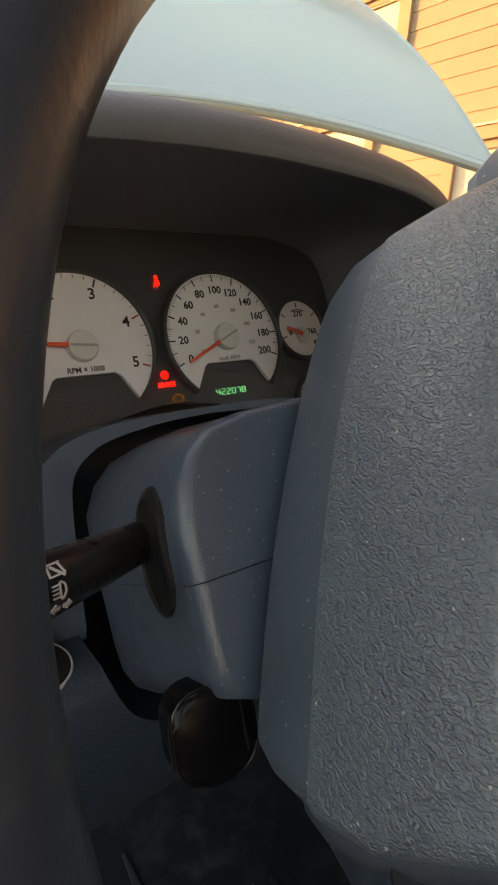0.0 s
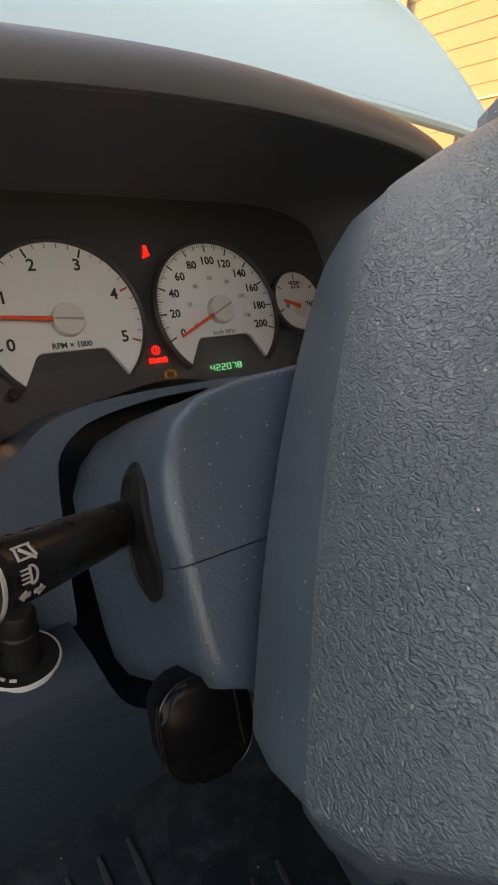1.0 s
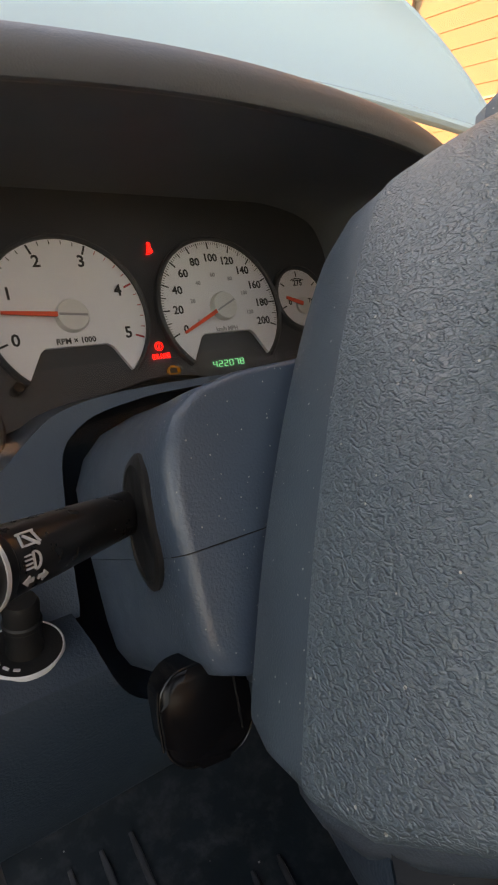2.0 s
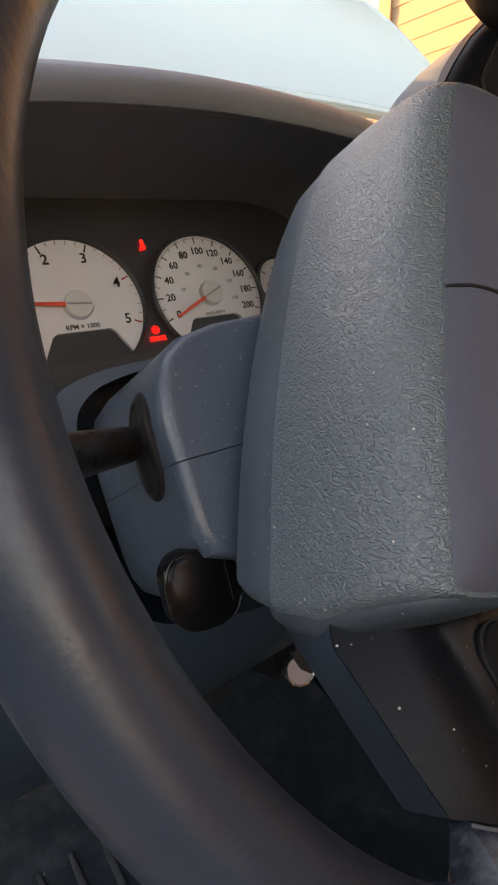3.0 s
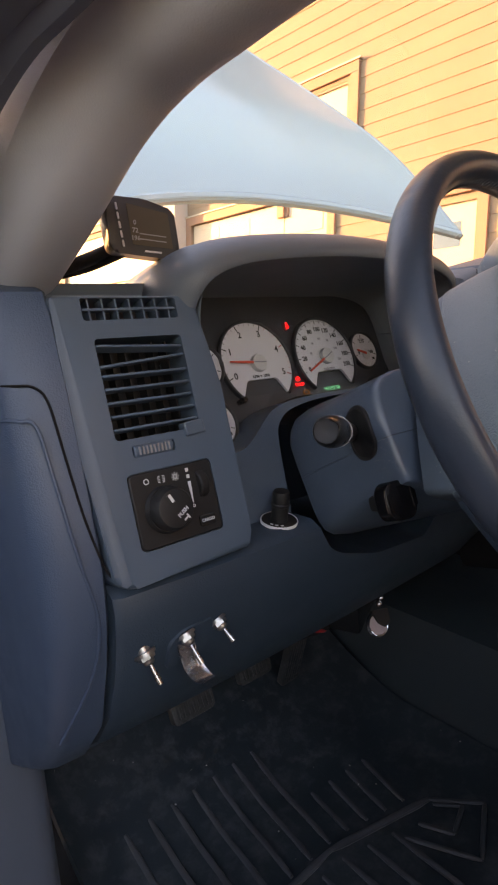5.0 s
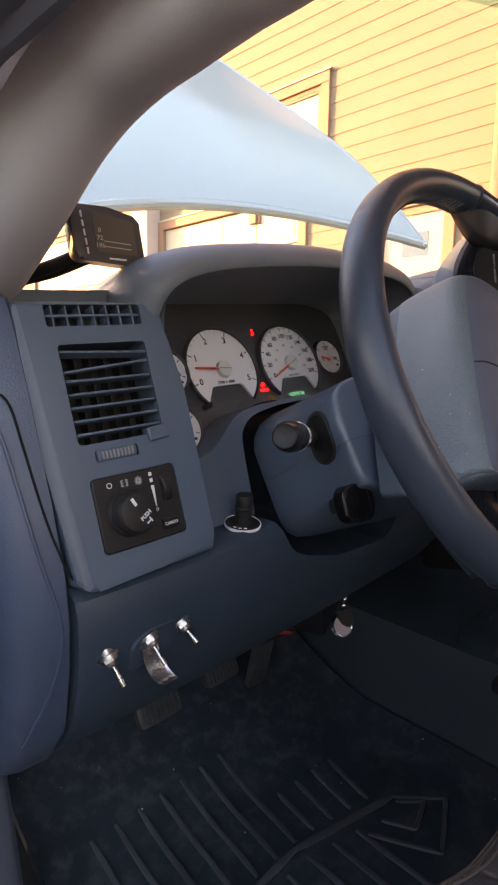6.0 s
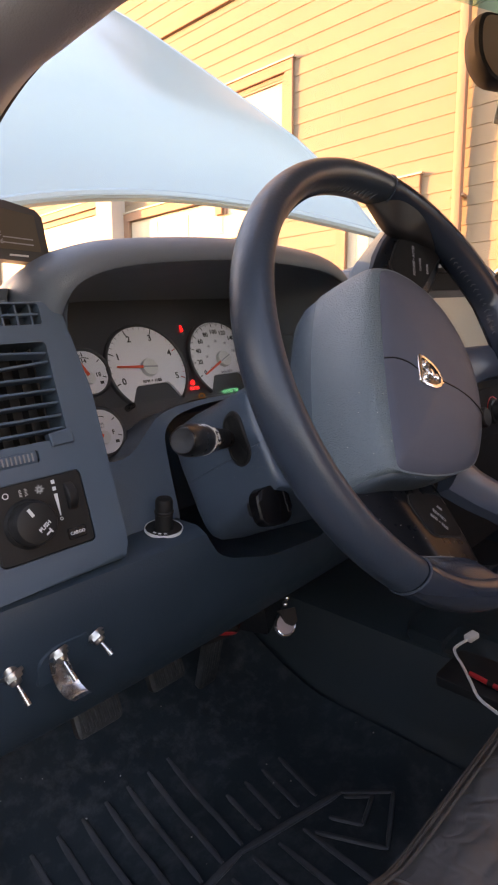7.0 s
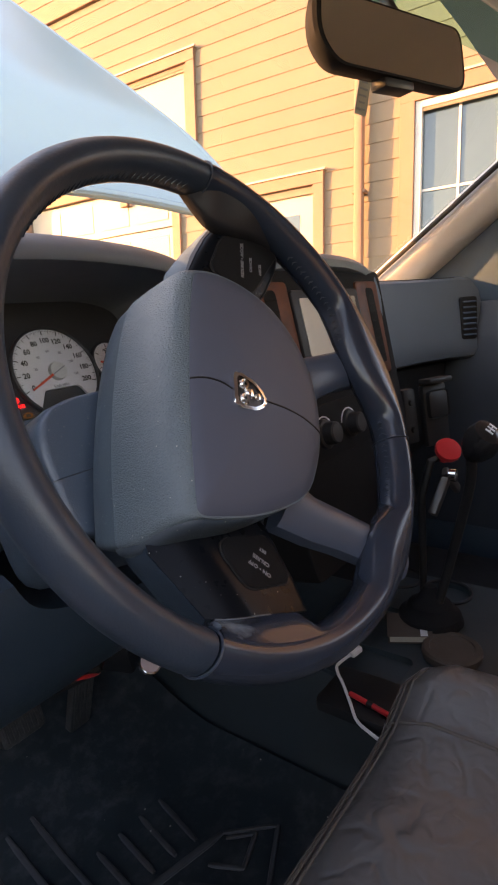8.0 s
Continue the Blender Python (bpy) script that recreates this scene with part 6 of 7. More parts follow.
for q, e in zip(rims, ends):
    rad = q.y - RR - 0.0041 * math.cos(2 * radians(e.x))
    h = q.z
    dm = q.x * 0.5 + e.x * 0.5
    front = spline([rim_point(e.x, rad + 0.0004, h - 0.003), rim_point(e.x, rad, h + 0.0005), rim_point(e.x, rad + 0.0016, h + 0.0030), rim_point(dm, rad * 0.72, h * 0.5 + 0.0075), rim_point(q.x, -0.75 * RT, 0.97 * RT), rim_point(q.x, -0.35 * RT, 1.27 * RT)], 4)
    edge_l.append(front[6])
    loops.append(front + [rim_point(q.x, 0.3 * RT, 0.0), rim_point(q.x, -0.5 * RT, -0.6 * RT), rim_point(dm, rad * 0.6, h * 0.6 - 0.004), rim_point(e.x, rad + 0.001, h - 0.005)])
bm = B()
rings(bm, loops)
web = part("leather_web", bm, RIM_SMOOTH, wheel, "leather web of the spoke, scuffed pale with a painted sky reflection")
# thin pale tube painting the highlight along the seam
bm = B()
tube(bm, edge_l[:16], 0.0005, 6)
part("web_edge", bm, SILVER_GLINT, web, "pale painted highlight along the leather edge")
# scuff on the web; its pale blue also paints in the reflected sky
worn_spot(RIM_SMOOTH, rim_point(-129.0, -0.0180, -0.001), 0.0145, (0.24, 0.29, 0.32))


# ================= controls under the dash =================
dial4 = thing("rotary_knob", "black rotary knob in a white-ringed dial", "knob", base=(0.257, 0.446, 1.262))
KM = frame_of((0.257, 0.446, 1.263), (1, 0, 0), (0, 0.985, 0.17))
bm = B()
lathe(bm, KM, [(0.0, 0.0), (0.0165, 0.0), (0.0165, 0.002), (0.0, 0.0025)], 36)
part("disc", bm, BLACK, dial4)
bm = B()
lathe(bm, KM, [(0.0164, 0.0), (0.0164, 0.0022), (0.0168, 0.0026), (0.0173, 0.0022), (0.0175, 0.0)], 48, cap=False)
part("white_ring", bm, INK_WHITE, dial4)
bm = B()
lathe(bm, KM, [(0.0, 0.002), (0.0085, 0.002), (0.0078, 0.006), (0.0078, 0.016), (0.0086, 0.017), (0.0086, 0.019), (0.0078, 0.020), (0.0080, 0.028), (0.0068, 0.0305), (0.0, 0.031)], 30)
part("knob", bm, BLACK, dial4)
bm = B()
for k in range(3):
    a = radians(195 + 22 * k)
    bar(bm, KM, 0.0130 * math.cos(a), 0.0130 * math.sin(a), 0.0012, 0.0028, 0.0022, 0.0028, 195 + 22 * k)
part("dial_marking", bm, INK_WHITE, dial4)


def toggle(base, tip, guard=False):
    """A bat-handled toggle switch hanging from the knee panel."""
    base, tip = Vector(base), Vector(tip)
    t = thing("toggle_switch", "chrome toggle switch with safety guard" if guard else "chrome bat-handled toggle switch", "switch", "switches in the knee panel", base=base)
    ax = (tip - base).normalized()
    sx = ax.cross(V3(1, 0, 0)).normalized()
    m = frame_of(base, sx, ax.cross(sx))
    bm = B()
    lathe(bm, m, [(0.0, -0.008), (0.0060, -0.008), (0.0060, -0.003), (0.0088, -0.003), (0.0088, 0.000), (0.0060, 0.0)], 24)
    part("washer", bm, STEEL, t)
    bm = B()
    lathe(bm, m, [(0.0066, 0.0), (0.0068, 0.0002), (0.0068, 0.0030), (0.0062, 0.0035), (0.004, 0.0035)], 6)
    part("nut", bm, STEEL, t)
    bm = B()
    lathe(bm, m, [(0.0045, 0.0), (0.0045, 0.006), (0.0042, 0.0065), (0.0030, 0.0075)], 20)
    part("bushing", bm, STEEL, t)
    bm = B()
    n_l = (tip - base).length
    lathe(bm, m, [(0.0016, 0.005), (0.0020, n_l * 0.5), (0.0026, n_l * 0.85), (0.0024, n_l * 0.97), (0.0, n_l)], 16)
    part("handle", bm, DULL_CHROME, t)
    return t, m


toggle((0.104, 0.432, 1.202), (0.1088, 0.421, 1.180))
tg, tm = toggle((0.139, 0.430, 1.204), (0.1440, 0.417, 1.183), True)
toggle((0.171, 0.431, 1.2035), (0.1772, 0.419, 1.188))
bm = B()
gl = spline([(0.1370, 0.4295, 1.203), (0.1378, 0.4272, 1.192), (0.1395, 0.4240, 1.181), (0.1425, 0.4175, 1.1735), (0.1455, 0.4120, 1.1715)], 4)
loops = []
for i, p in enumerate(gl):
    wd = 0.0070 + 0.0012 * math.sin(math.pi * i / (len(gl) - 1))
    loops.append([p + V3(-wd, -0.0012, 0), p + V3(-wd * 0.6, 0, 0), p + V3(wd * 0.6, 0, 0), p + V3(wd, -0.0012, 0), p + V3(wd, 0.0004, -0.0006), p + V3(wd * 0.6, 0.0013, -0.0008), p + V3(-wd * 0.6, 0.0013, -0.0008), p + V3(-wd, 0.0004, -0.0006)])
rings(bm, loops)
part("guard", bm, DULL_CHROME, tg, "bright metal flip guard")
bm = B()
prism(bm, frame_of((0.143, 0.4305, 1.200), (1, 0, 0), (0, -0.25, 0.97)), round_poly([(-0.022, -0.020), (-0.020, 0.004), (-0.008, 0.013), (0.020, 0.014), (0.021, -0.002), (0.010, -0.018)], 0.004, 3), -0.004, 0.0018, 0.0008, 1)
part("mounting_plate", bm, DASH_SHADED, tg)


def pedal(name, label, x0, x1, yb, zb, zt, yt, ribs):
    p = thing(name, label, "pedal", "pedals", base=((x0 + x1) / 2, yb, zb))
    m = frame_of(((x0 + x1) / 2, (yb + yt) / 2, (zb + zt) / 2), (1, 0, 0), (0, yt - yb, zt - zb))
    h = math.hypot(yt - yb, zt - zb)
    bm = B()
    prism(bm, m, round_poly([(-(x1 - x0) / 2, -h / 2), ((x1 - x0) / 2 * 0.94, -h / 2), ((x1 - x0) / 2, h / 2), (-(x1 - x0) / 2 * 0.96, h / 2)], 0.008, 3), -0.012, 0.0, 0.003, 2)
    pad = part("pad", bm, PEDAL, p)
    for k in range(ribs):
        bm = B()
        box(bm, m @ pose((k - (ribs - 1) / 2) * (x1 - x0) * 0.86 / ribs, 0, 0.0012), 0.0032, h * 0.82, 0.003, 0.001, 1)
        part("rib", bm, PEDAL, pad)
    bm = B()
    tube(bm, [m @ V3(0, h * 0.2, -0.01), m @ V3(0, h * 0.6, -0.04), m @ V3(0, h * 0.5 + 0.20, -0.06)], 0.009, 8)
    part("pedal_arm", bm, BLACK, p)


pedal("clutch_pedal", "black rubber-faced clutch pedal", 0.232, 0.297, 0.628, 0.958, 1.020, 0.655, 8)
pedal("brake_pedal", "black rubber-faced brake pedal", 0.353, 0.414, 0.648, 0.946, 1.010, 0.672, 8)
pedal("accelerator_pedal", "tall ribbed black accelerator pedal", 0.470, 0.508, 0.700, 0.862, 0.962, 0.668, 6)

# under-column bracket with a small round disc; its pink reflection is painted on
brk = thing("hanging_controller", "black under-dash box with a bright-ringed disc, its pink reflection painted", "controller", base=(0.50, 0.53, 1.01))
HB = frame_of((0.496, 0.546, 1.064), (0.90, 0.36, 0.22), (-0.20, -0.10, 0.97))
bm = B()
box(bm, HB @ pose(0.02, 0.0, -0.02), 0.12, 0.062, 0.05, 0.006, 2)
box(bm, HB @ pose(0.065, 0.035, -0.01), 0.06, 0.03, 0.04, 0.005, 2)
part("case", bm, BLACK_GLOSS, brk)
bm = B()
lathe(bm, frame_of((0.481, 0.513, 1.044), (0.96, -0.28, 0.0), (0.126, 0.432, 0.886)), [(0.0, 0.0), (0.0160, 0.0), (0.0166, 0.002), (0.0146, 0.005), (0.0132, 0.0045), (0.0128, 0.003), (0.0, 0.003)], 32)
part("bright_ring", bm, CHROME, brk)
bm = B()
lathe(bm, frame_of((0.481, 0.513, 1.044), (0.96, -0.28, 0.0), (0.126, 0.432, 0.886)), [(0.0, 0.003), (0.0127, 0.003), (0.0127, 0.0036), (0.0, 0.0036)], 28)
part("disc_reflection", bm, PINK_GLEAM, brk)
# black wedge paints the dark part of the disc's reflection
bm = B()
prism(bm, frame_of((0.479, 0.511, 1.048), (0.96, -0.28, 0.0), (0.126, 0.432, 0.886)), [(-0.006, 0.017), (0.019, 0.015), (0.017, -0.003), (0.009, -0.007), (0.001, -0.001)], 0.0, 0.0055)
part("dark_wedge", bm, BLACK, brk)
for p in ((0.474, 0.503, 1.080), (0.481, 0.506, 1.085)):
    bm = B()
    bmesh.ops.create_icosphere(bm, subdivisions=2, radius=0.0042, matrix=Matrix.Translation(p))
    part("bolt", bm, CHROME, brk)
wires = thing("loom_wires", "red wire and black loom under the dash", "wires", base=(0.43, 0.58, 1.03))
for nm, pts, mat, r in (("red_wire", [(0.40, 0.575, 1.045), (0.425, 0.57, 1.035), (0.455, 0.58, 1.022), (0.48, 0.60, 1.03)], RED_PLASTIC, 0.0025),
                        ("loom", [(0.36, 0.60, 1.04), (0.42, 0.585, 1.03), (0.49, 0.58, 1.035), (0.58, 0.60, 1.06)], BLACK, 0.009)):
    bm = B()
    tube(bm, spline(pts, 5), r, 8)
    part(nm, bm, mat, wires)

# ================= floor =================
mat_t = thing("floor_mat", "dusty black ribbed rubber floor mat", "floor mat", base=(0.36, 0.4, 0.775))


def floor_z(x, y):
    up = max(0.0, y - 0.60)
    return 0.790 + 0.9 * up * up * 1.2 + 0.25 * up


bm = B()
grid_m = [[V3(0.10 + 0.545 * i / 16, -0.05 + 0.85 * j / 20, floor_z(0, -0.05 + 0.85 * j / 20) - 0.004 + (0.022 if i in (0, 16) else 0.004 if i in (1, 15) else 0)) for i in range(17)] for j in range(21)]
sheet(bm, grid_m, 0.006)
part("sheet", bm, RUBBER, mat_t)


def rib(x0, y0, x1, y1, bend=0.0, r=0.0046):
    bm = B()
    pts = []
    for k in range(9):
        f = k / 8
        x = x0 + (x1 - x0) * f + bend * math.sin(math.pi * f)
        y = y0 + (y1 - y0) * f
        pts.append(V3(x, y, floor_z(x, y) - 0.001))
    tube(bm, pts, [r * (0.6 if k in (0, 8) else 1) for k in range(9)], 8, flat=0.8, up=(0, 0, 1))
    part("rib", bm, RIB_TOP, mat_t)


for k in range(7):  # long ribs from the toe board down to the cross rib
    rib(0.169 + k * 0.0351, 0.672, 0.165 + k * 0.0338, 0.503, 0.004, 0.0040)
for k in range(4):  # short ribs beside the accelerator
    rib(0.408 + k * 0.0335, 0.574 - 0.003 * k, 0.399 + k * 0.0305, 0.500 - 0.007 * k, 0.0, 0.0038)
rib(0.150, 0.489, 0.360, 0.496, 0.0, 0.0050)
rib(0.360, 0.496, 0.517, 0.457, 0.0, 0.0050)
for k in range(8):  # ribs that run on under the seat
    rib(0.182 + k * 0.0365, 0.478 - (0.0 if k < 6 else 0.010 * (k - 5)), 0.178 + k * 0.0360, 0.12, 0.003, 0.0040)
for x0, y0, x1, y1, x2, y2, x3, y3 in ((0.517, 0.457, 0.566, 0.402, 0.485, 0.362, 0.444, 0.444), (0.514, 0.448, 0.541, 0.420, 0.494, 0.404, 0.474, 0.444)):
    rib(x0, y0, x1, y1, 0.0, 0.0030)
    rib(x1, y1, x2, y2, 0.0, 0.0034)
    rib(x2, y2, x3, y3, 0.0, 0.0034)

# tunnel and console
bm = B()
sec_t = [(0.635, 0.770), (0.655, 0.785), (0.668, 0.83), (0.685, 0.90), (0.700, 0.935), (0.725, 0.948), (0.80, 0.950), (0.87, 0.950), (0.945, 0.948), (0.97, 0.935), (0.985, 0.90), (1.0, 0.83), (1.015, 0.785), (1.035, 0.77)]
loops = []
for y, k, dz in ((0.98, 1.25, 0.15), (0.84, 1.15, 0.07), (0.70, 1.06, 0.02), (0.55, 1.0, 0.0), (0.2, 1.0, -0.01), (-0.3, 1.0, -0.02), (-0.9, 1.0, -0.03)):
    loops.append([V3(MID + (x - MID) * k, y, 0.77 + (z - 0.77) * (1 + dz * 2) if z > 0.78 else z) for x, z in sec_t])
rings(bm, loops)
tun = solid("transmission_tunnel", bm, TUNNEL, "dark vinyl-covered transmission tunnel", "tunnel", kind="structure")

console = thing("floor_console", "dark floor console with cup holders and tray", "console", base=(0.84, 0.3, 0.94))
bm = B()
prism(bm, frame_of((0.86, 0.30, 0.93), (1, 0, 0), (0, 1, 0)), round_poly([(-0.17, -0.20), (-0.155, 0.17), (0.15, 0.17), (0.17, -0.20)], 0.03, 4), 0.0, 0.026, 0.006, 2)
cut = B()
prism(cut, frame_of((0.705, 0.345, 0.94), (1, 0, 0), (0, 1, 0)), rounded(0.075, 0.11, 0.012, 4, 0.02, 0.0), 0.0, 0.1)
lathe(cut, Matrix.Translation((0.985, 0.405, 0.945)), [(0, 0), (0.040, 0), (0.040, 0.1), (0, 0.1)], 28)
lathe(cut, Matrix.Translation((0.97, 0.315, 0.945)), [(0, 0), (0.040, 0), (0.040, 0.1), (0, 0.1)], 28)
prism(cut, frame_of((0.83, 0.40, 0.945), (1, 0, 0), (0, 1, 0)), rounded(0.10, 0.10, 0.012, 4), 0.0, 0.1)
part("body", carve(bm, cut), TUNNEL, console)
bm = B()
prism(bm, frame_of((0.660, 0.285, 0.945), (1, 0, 0), (0, 1, 0)), rounded(0.085, 0.17, 0.010, 4), 0.0, 0.013, 0.003, 2)
part("side_tray", bm, BLACK, console)
for x, y in ((0.985, 0.405), (0.97, 0.315)):
    bm = B()
    lathe(bm, Matrix.Translation((x, y, 0.955)), [(0.0385, 0.0), (0.0385, 0.004), (0.041, 0.0055), (0.0435, 0.004), (0.0435, 0.0)], 32, cap=False)
    part("cup_ring", bm, BLACK, console)
pack = thing("notebook", "small dark brown notebook lying on the console", "notebook", base=(0.822, 0.322, 0.958))
PK = pose(0.822, 0.322, 0.958, 5, -3, -66)
bm = B()
box(bm, PK @ pose(0, 0, 0.0025), 0.064, 0.058, 0.0016, 0.0006, 1)
box(bm, PK @ pose(0, 0, 0.0135), 0.064, 0.058, 0.0016, 0.0006, 1)
part("cover", bm, BROWN_CARD, pack)
bm = B()
box(bm, PK @ pose(0.001, 0, 0.008), 0.060, 0.055, 0.009)
part("page_block", bm, PAPER, pack)
bm = B()
box(bm, PK @ pose(0.020, -0.016, 0.01455, 0, 0, 0), 0.010, 0.024, 0.0004)
part("sticker", bm, INK_WHITE, pack, "small white sticker")
lid = thing("round_lid", "flat round dark lid on the console", "lid", base=(0.80, 0.252, 0.956))
bm = B()
lathe(bm, Matrix.Translation((0.80, 0.252, 0.956)), [(0, 0), (0.040, 0), (0.041, 0.003), (0.041, 0.010), (0.038, 0.013), (0.031, 0.0135), (0.030, 0.012), (0, 0.0125)], 36)
part("cap", bm, BROWN_CARD, lid)
cable = thing("charging_cable", "white charging cable with plug by the console", "cable", base=(0.67, 0.33, 0.95))
bm = B()
tube(bm, spline([(0.720, 0.3675, 0.964), (0.706, 0.3715, 0.963), (0.689, 0.3735, 0.962), (0.676, 0.365, 0.961), (0.662, 0.351, 0.961), (0.634, 0.326, 0.960), (0.611, 0.305, 0.958), (0.603, 0.282, 0.955), (0.599, 0.260, 0.952), (0.600, 0.235, 0.948), (0.600, 0.205, 0.945)], 6), 0.0021, 8)
part("lead", bm, WHITE_PLASTIC, cable)
bm = B()
box(bm, frame_of((0.727, 0.3655, 0.9665), (0.95, -0.25, 0.1), (0.25, 0.95, 0)) @ pose(0, 0, 0), 0.020, 0.013, 0.009, 0.002, 2)
part("plug", bm, WHITE_PLASTIC, cable)
pen = thing("red_pen", "red and black pen in the side tray", "pen", base=(0.66, 0.29, 0.95))
bm = B()
tube(bm, [(0.646, 0.332, 0.9625), (0.640, 0.300, 0.9625), (0.632, 0.262, 0.9625), (0.626, 0.230, 0.9625)], 0.0035, 10)
part("barrel", bm, RED_PLASTIC, pen)
bm = B()
tube(bm, [(0.6410, 0.3055, 0.9625), (0.6395, 0.2975, 0.9625)], 0.0040, 10)
part("grip", bm, BLACK, pen)

# shifter
shifter = thing("gear_lever", "gear lever with a glossy black knob", "gear lever", base=(0.85, 0.27, 0.97))
bm = B()
tube(bm, spline([(0.86, 0.30, 0.96), (0.855, 0.27, 1.08), (0.826, 0.238, 1.20), (0.808, 0.232, 1.246)], 5), 0.007, 10)
part("rod", bm, BLACK, shifter)
bm = B()
lathe(bm, frame_of((0.8035, 0.2318, 1.2467), (0.94, -0.10, 0.32), (0.02, 0.80, 0.58)) @ Matrix.Scale(1.05, 4), [(0, 0), (0.010, 0.0), (0.017, 0.010), (0.0215, 0.024), (0.0215, 0.034), (0.017, 0.045), (0.009, 0.0495), (0, 0.050)], 30)
kb = part("knob", bm, BLACK_GLOSS, shifter)
bm = B()
KS = frame_of((0.8035, 0.2318, 1.2467), (0.94, -0.10, 0.32), (0.02, 0.80, 0.58)) @ Matrix.Scale(1.05, 4) @ pose(0, 0, 0.0496)
for x, y, sx, sy in ((0, 0, 0.014, 0.0014), (-0.006, 0, 0.0014, 0.010), (0, 0, 0.0014, 0.010), (0.006, 0, 0.0014, 0.010)):
    bar(bm, KS, x, y, sx, sy, -0.002, 0.0014)
part("shift_pattern", bm, INK_WHITE, kb)
bm = B()
lathe(bm, Matrix.Translation((0.862, 0.305, 0.965)), [(0.050, 0), (0.046, 0.012), (0.036, 0.018), (0.032, 0.028), (0.020, 0.034), (0.014, 0.046), (0.009, 0.056)], 24)
part("gaiter", bm, DARK, shifter)
redl = thing("red_knob_lever", "red mushroom knob on a steel clamp bracket", "lever", base=(0.93, 0.30, 1.0))
RK = frame_of((0.928, 0.300, 1.218), (0.86, -0.30, 0.42), (0.0, 0.80, 0.60))
bm = B()
lathe(bm, RK, [(0, -0.022), (0.010, -0.022), (0.009, -0.008), (0.019, -0.004), (0.0205, 0.001), (0.019, 0.005), (0.010, 0.0065), (0, 0.007)], 30)
part("knob", bm, RED_PLASTIC, redl)
bm = B()
tube(bm, [RK @ V3(0, 0, -0.02), (0.925, 0.325, 1.20), (0.925, 0.34, 1.14), (0.93, 0.34, 0.97)], 0.006, 10)
part("rod", bm, BLACK, redl)
bm = B()
box(bm, pose(0.905, 0.305, 1.150, 15, 30, 10), 0.024, 0.012, 0.060, 0.003, 2)
box(bm, pose(0.945, 0.300, 1.165, -20, -35, 10), 0.016, 0.010, 0.050, 0.003, 2)
part("clamp", bm, DULL_STEEL, redl)
bm = B()
lathe(bm, frame_of((0.926, 0.296, 1.180), (1, 0, 0), (0, 0, 1)), [(0, 0), (0.010, 0), (0.010, 0.01), (0.006, 0.012), (0, 0.012)], 16)
part("bolt", bm, CHROME, redl)

# ================= seats =================
def seat(x0, x1, yf, label):
    """A bench-height leather seat: cushion with bolsters, piping and backrest."""
    s_t = thing("driver_seat", label, "seat", base=((x0 + x1) / 2, -0.1, 0.80))
    bm = B()
    cx, hw = (x0 + x1) / 2, (x1 - x0) / 2
    loops = []
    N = 28
    ys_ = [yf, yf - 0.006, yf - 0.02, yf - 0.05, yf - 0.10, yf - 0.2, yf - 0.32, yf - 0.45, yf - 0.52]
    for j, y in enumerate(ys_):
        front = [0.62, 0.80, 0.93, 1.0, 1.0, 1.0, 1.0, 1.0, 1.0][j]
        drop = [0.045, 0.022, 0.008, 0.0, 0.0, -0.002, 0.008, 0.022, 0.03][j]
        loop = []
        for i in range(N + 1):
            u = -1 + 2 * i / N
            e = abs(u)
            shoulder = 0.060 * max(0.0, (e - 0.80) / 0.20) ** 2.2
            bol = 0.026 * math.exp(-((e - 0.74) / 0.17) ** 2)
            narrow = 1.0 if j > 2 else (0.83, 0.915, 0.97)[j]
            wr = 0.003 * math.sin(u * 23 + j * 1.7) * math.sin(j * 2.1 + u * 7)
            loop.append(V3(cx + u * hw * narrow, y, 1.078 + bol - shoulder - drop + wr * (0.5 if j < 2 else 1)))
        loop += [V3(cx + hw * 0.99, y, 0.98), V3(cx + hw * 0.96, y - 0.02 * (1 - j / 8), 0.92), V3(cx - hw * 0.96, y - 0.02 * (1 - j / 8), 0.92), V3(cx - hw * 0.99, y, 0.98)]
        loops.append(loop)
    rings(bm, loops)
    cu = part("cushion", bm, SEAT, s_t, "creased brown-grey leather cushion")
    for sgn in (-1, 1):
        bm = B()
        tube(bm, [V3(cx + sgn * hw * 0.50, y, 1.0815 + 0.004 - d) for y, d in ((yf - 0.002, 0.040), (yf - 0.008, 0.018), (yf - 0.02, 0.006), (yf - 0.05, -0.004), (yf - 0.2, -0.004), (yf - 0.4, 0.006))], 0.0016, 8)
        part("seam", bm, SEAT_SEAM, cu)
    for dy, dz in ((-0.009, -0.012), (-0.014, -0.006), (-0.021, 0.000)):
        bm = B()
        tube(bm, [V3(cx + u / 10 * hw * 0.93, yf + dy - 0.030 * max(0.0, abs(u / 10) - 0.72) ** 1.5 / 0.148, 1.078 + 0.026 * math.exp(-((abs(u / 10) - 0.74) / 0.17) ** 2) - 0.060 * max(0.0, (abs(u / 10) - 0.80) / 0.20) ** 2.2 + dz - 0.0032) for u in range(-10, 11)], 0.0011, 6)
        part("piping", bm, SEAT_SEAM, cu)
    bm = B()
    loops = []
    for z, y, k, t in ((0.98, -0.28, 0.96, 0.10), (1.1, -0.34, 1.0, 0.11), (1.35, -0.42, 1.0, 0.10), (1.55, -0.48, 0.92, 0.09), (1.62, -0.50, 0.80, 0.06)):
        loops.append([V3(cx + u * hw * k, y + dy, z) for u, dy in ((-1, 0.01), (-0.8, 0.04), (-0.4, 0.01), (0, 0.0), (0.4, 0.01), (0.8, 0.04), (1, 0.01), (0.95, -t), (0, -t - 0.02), (-0.95, -t))])
    rings(bm, loops)
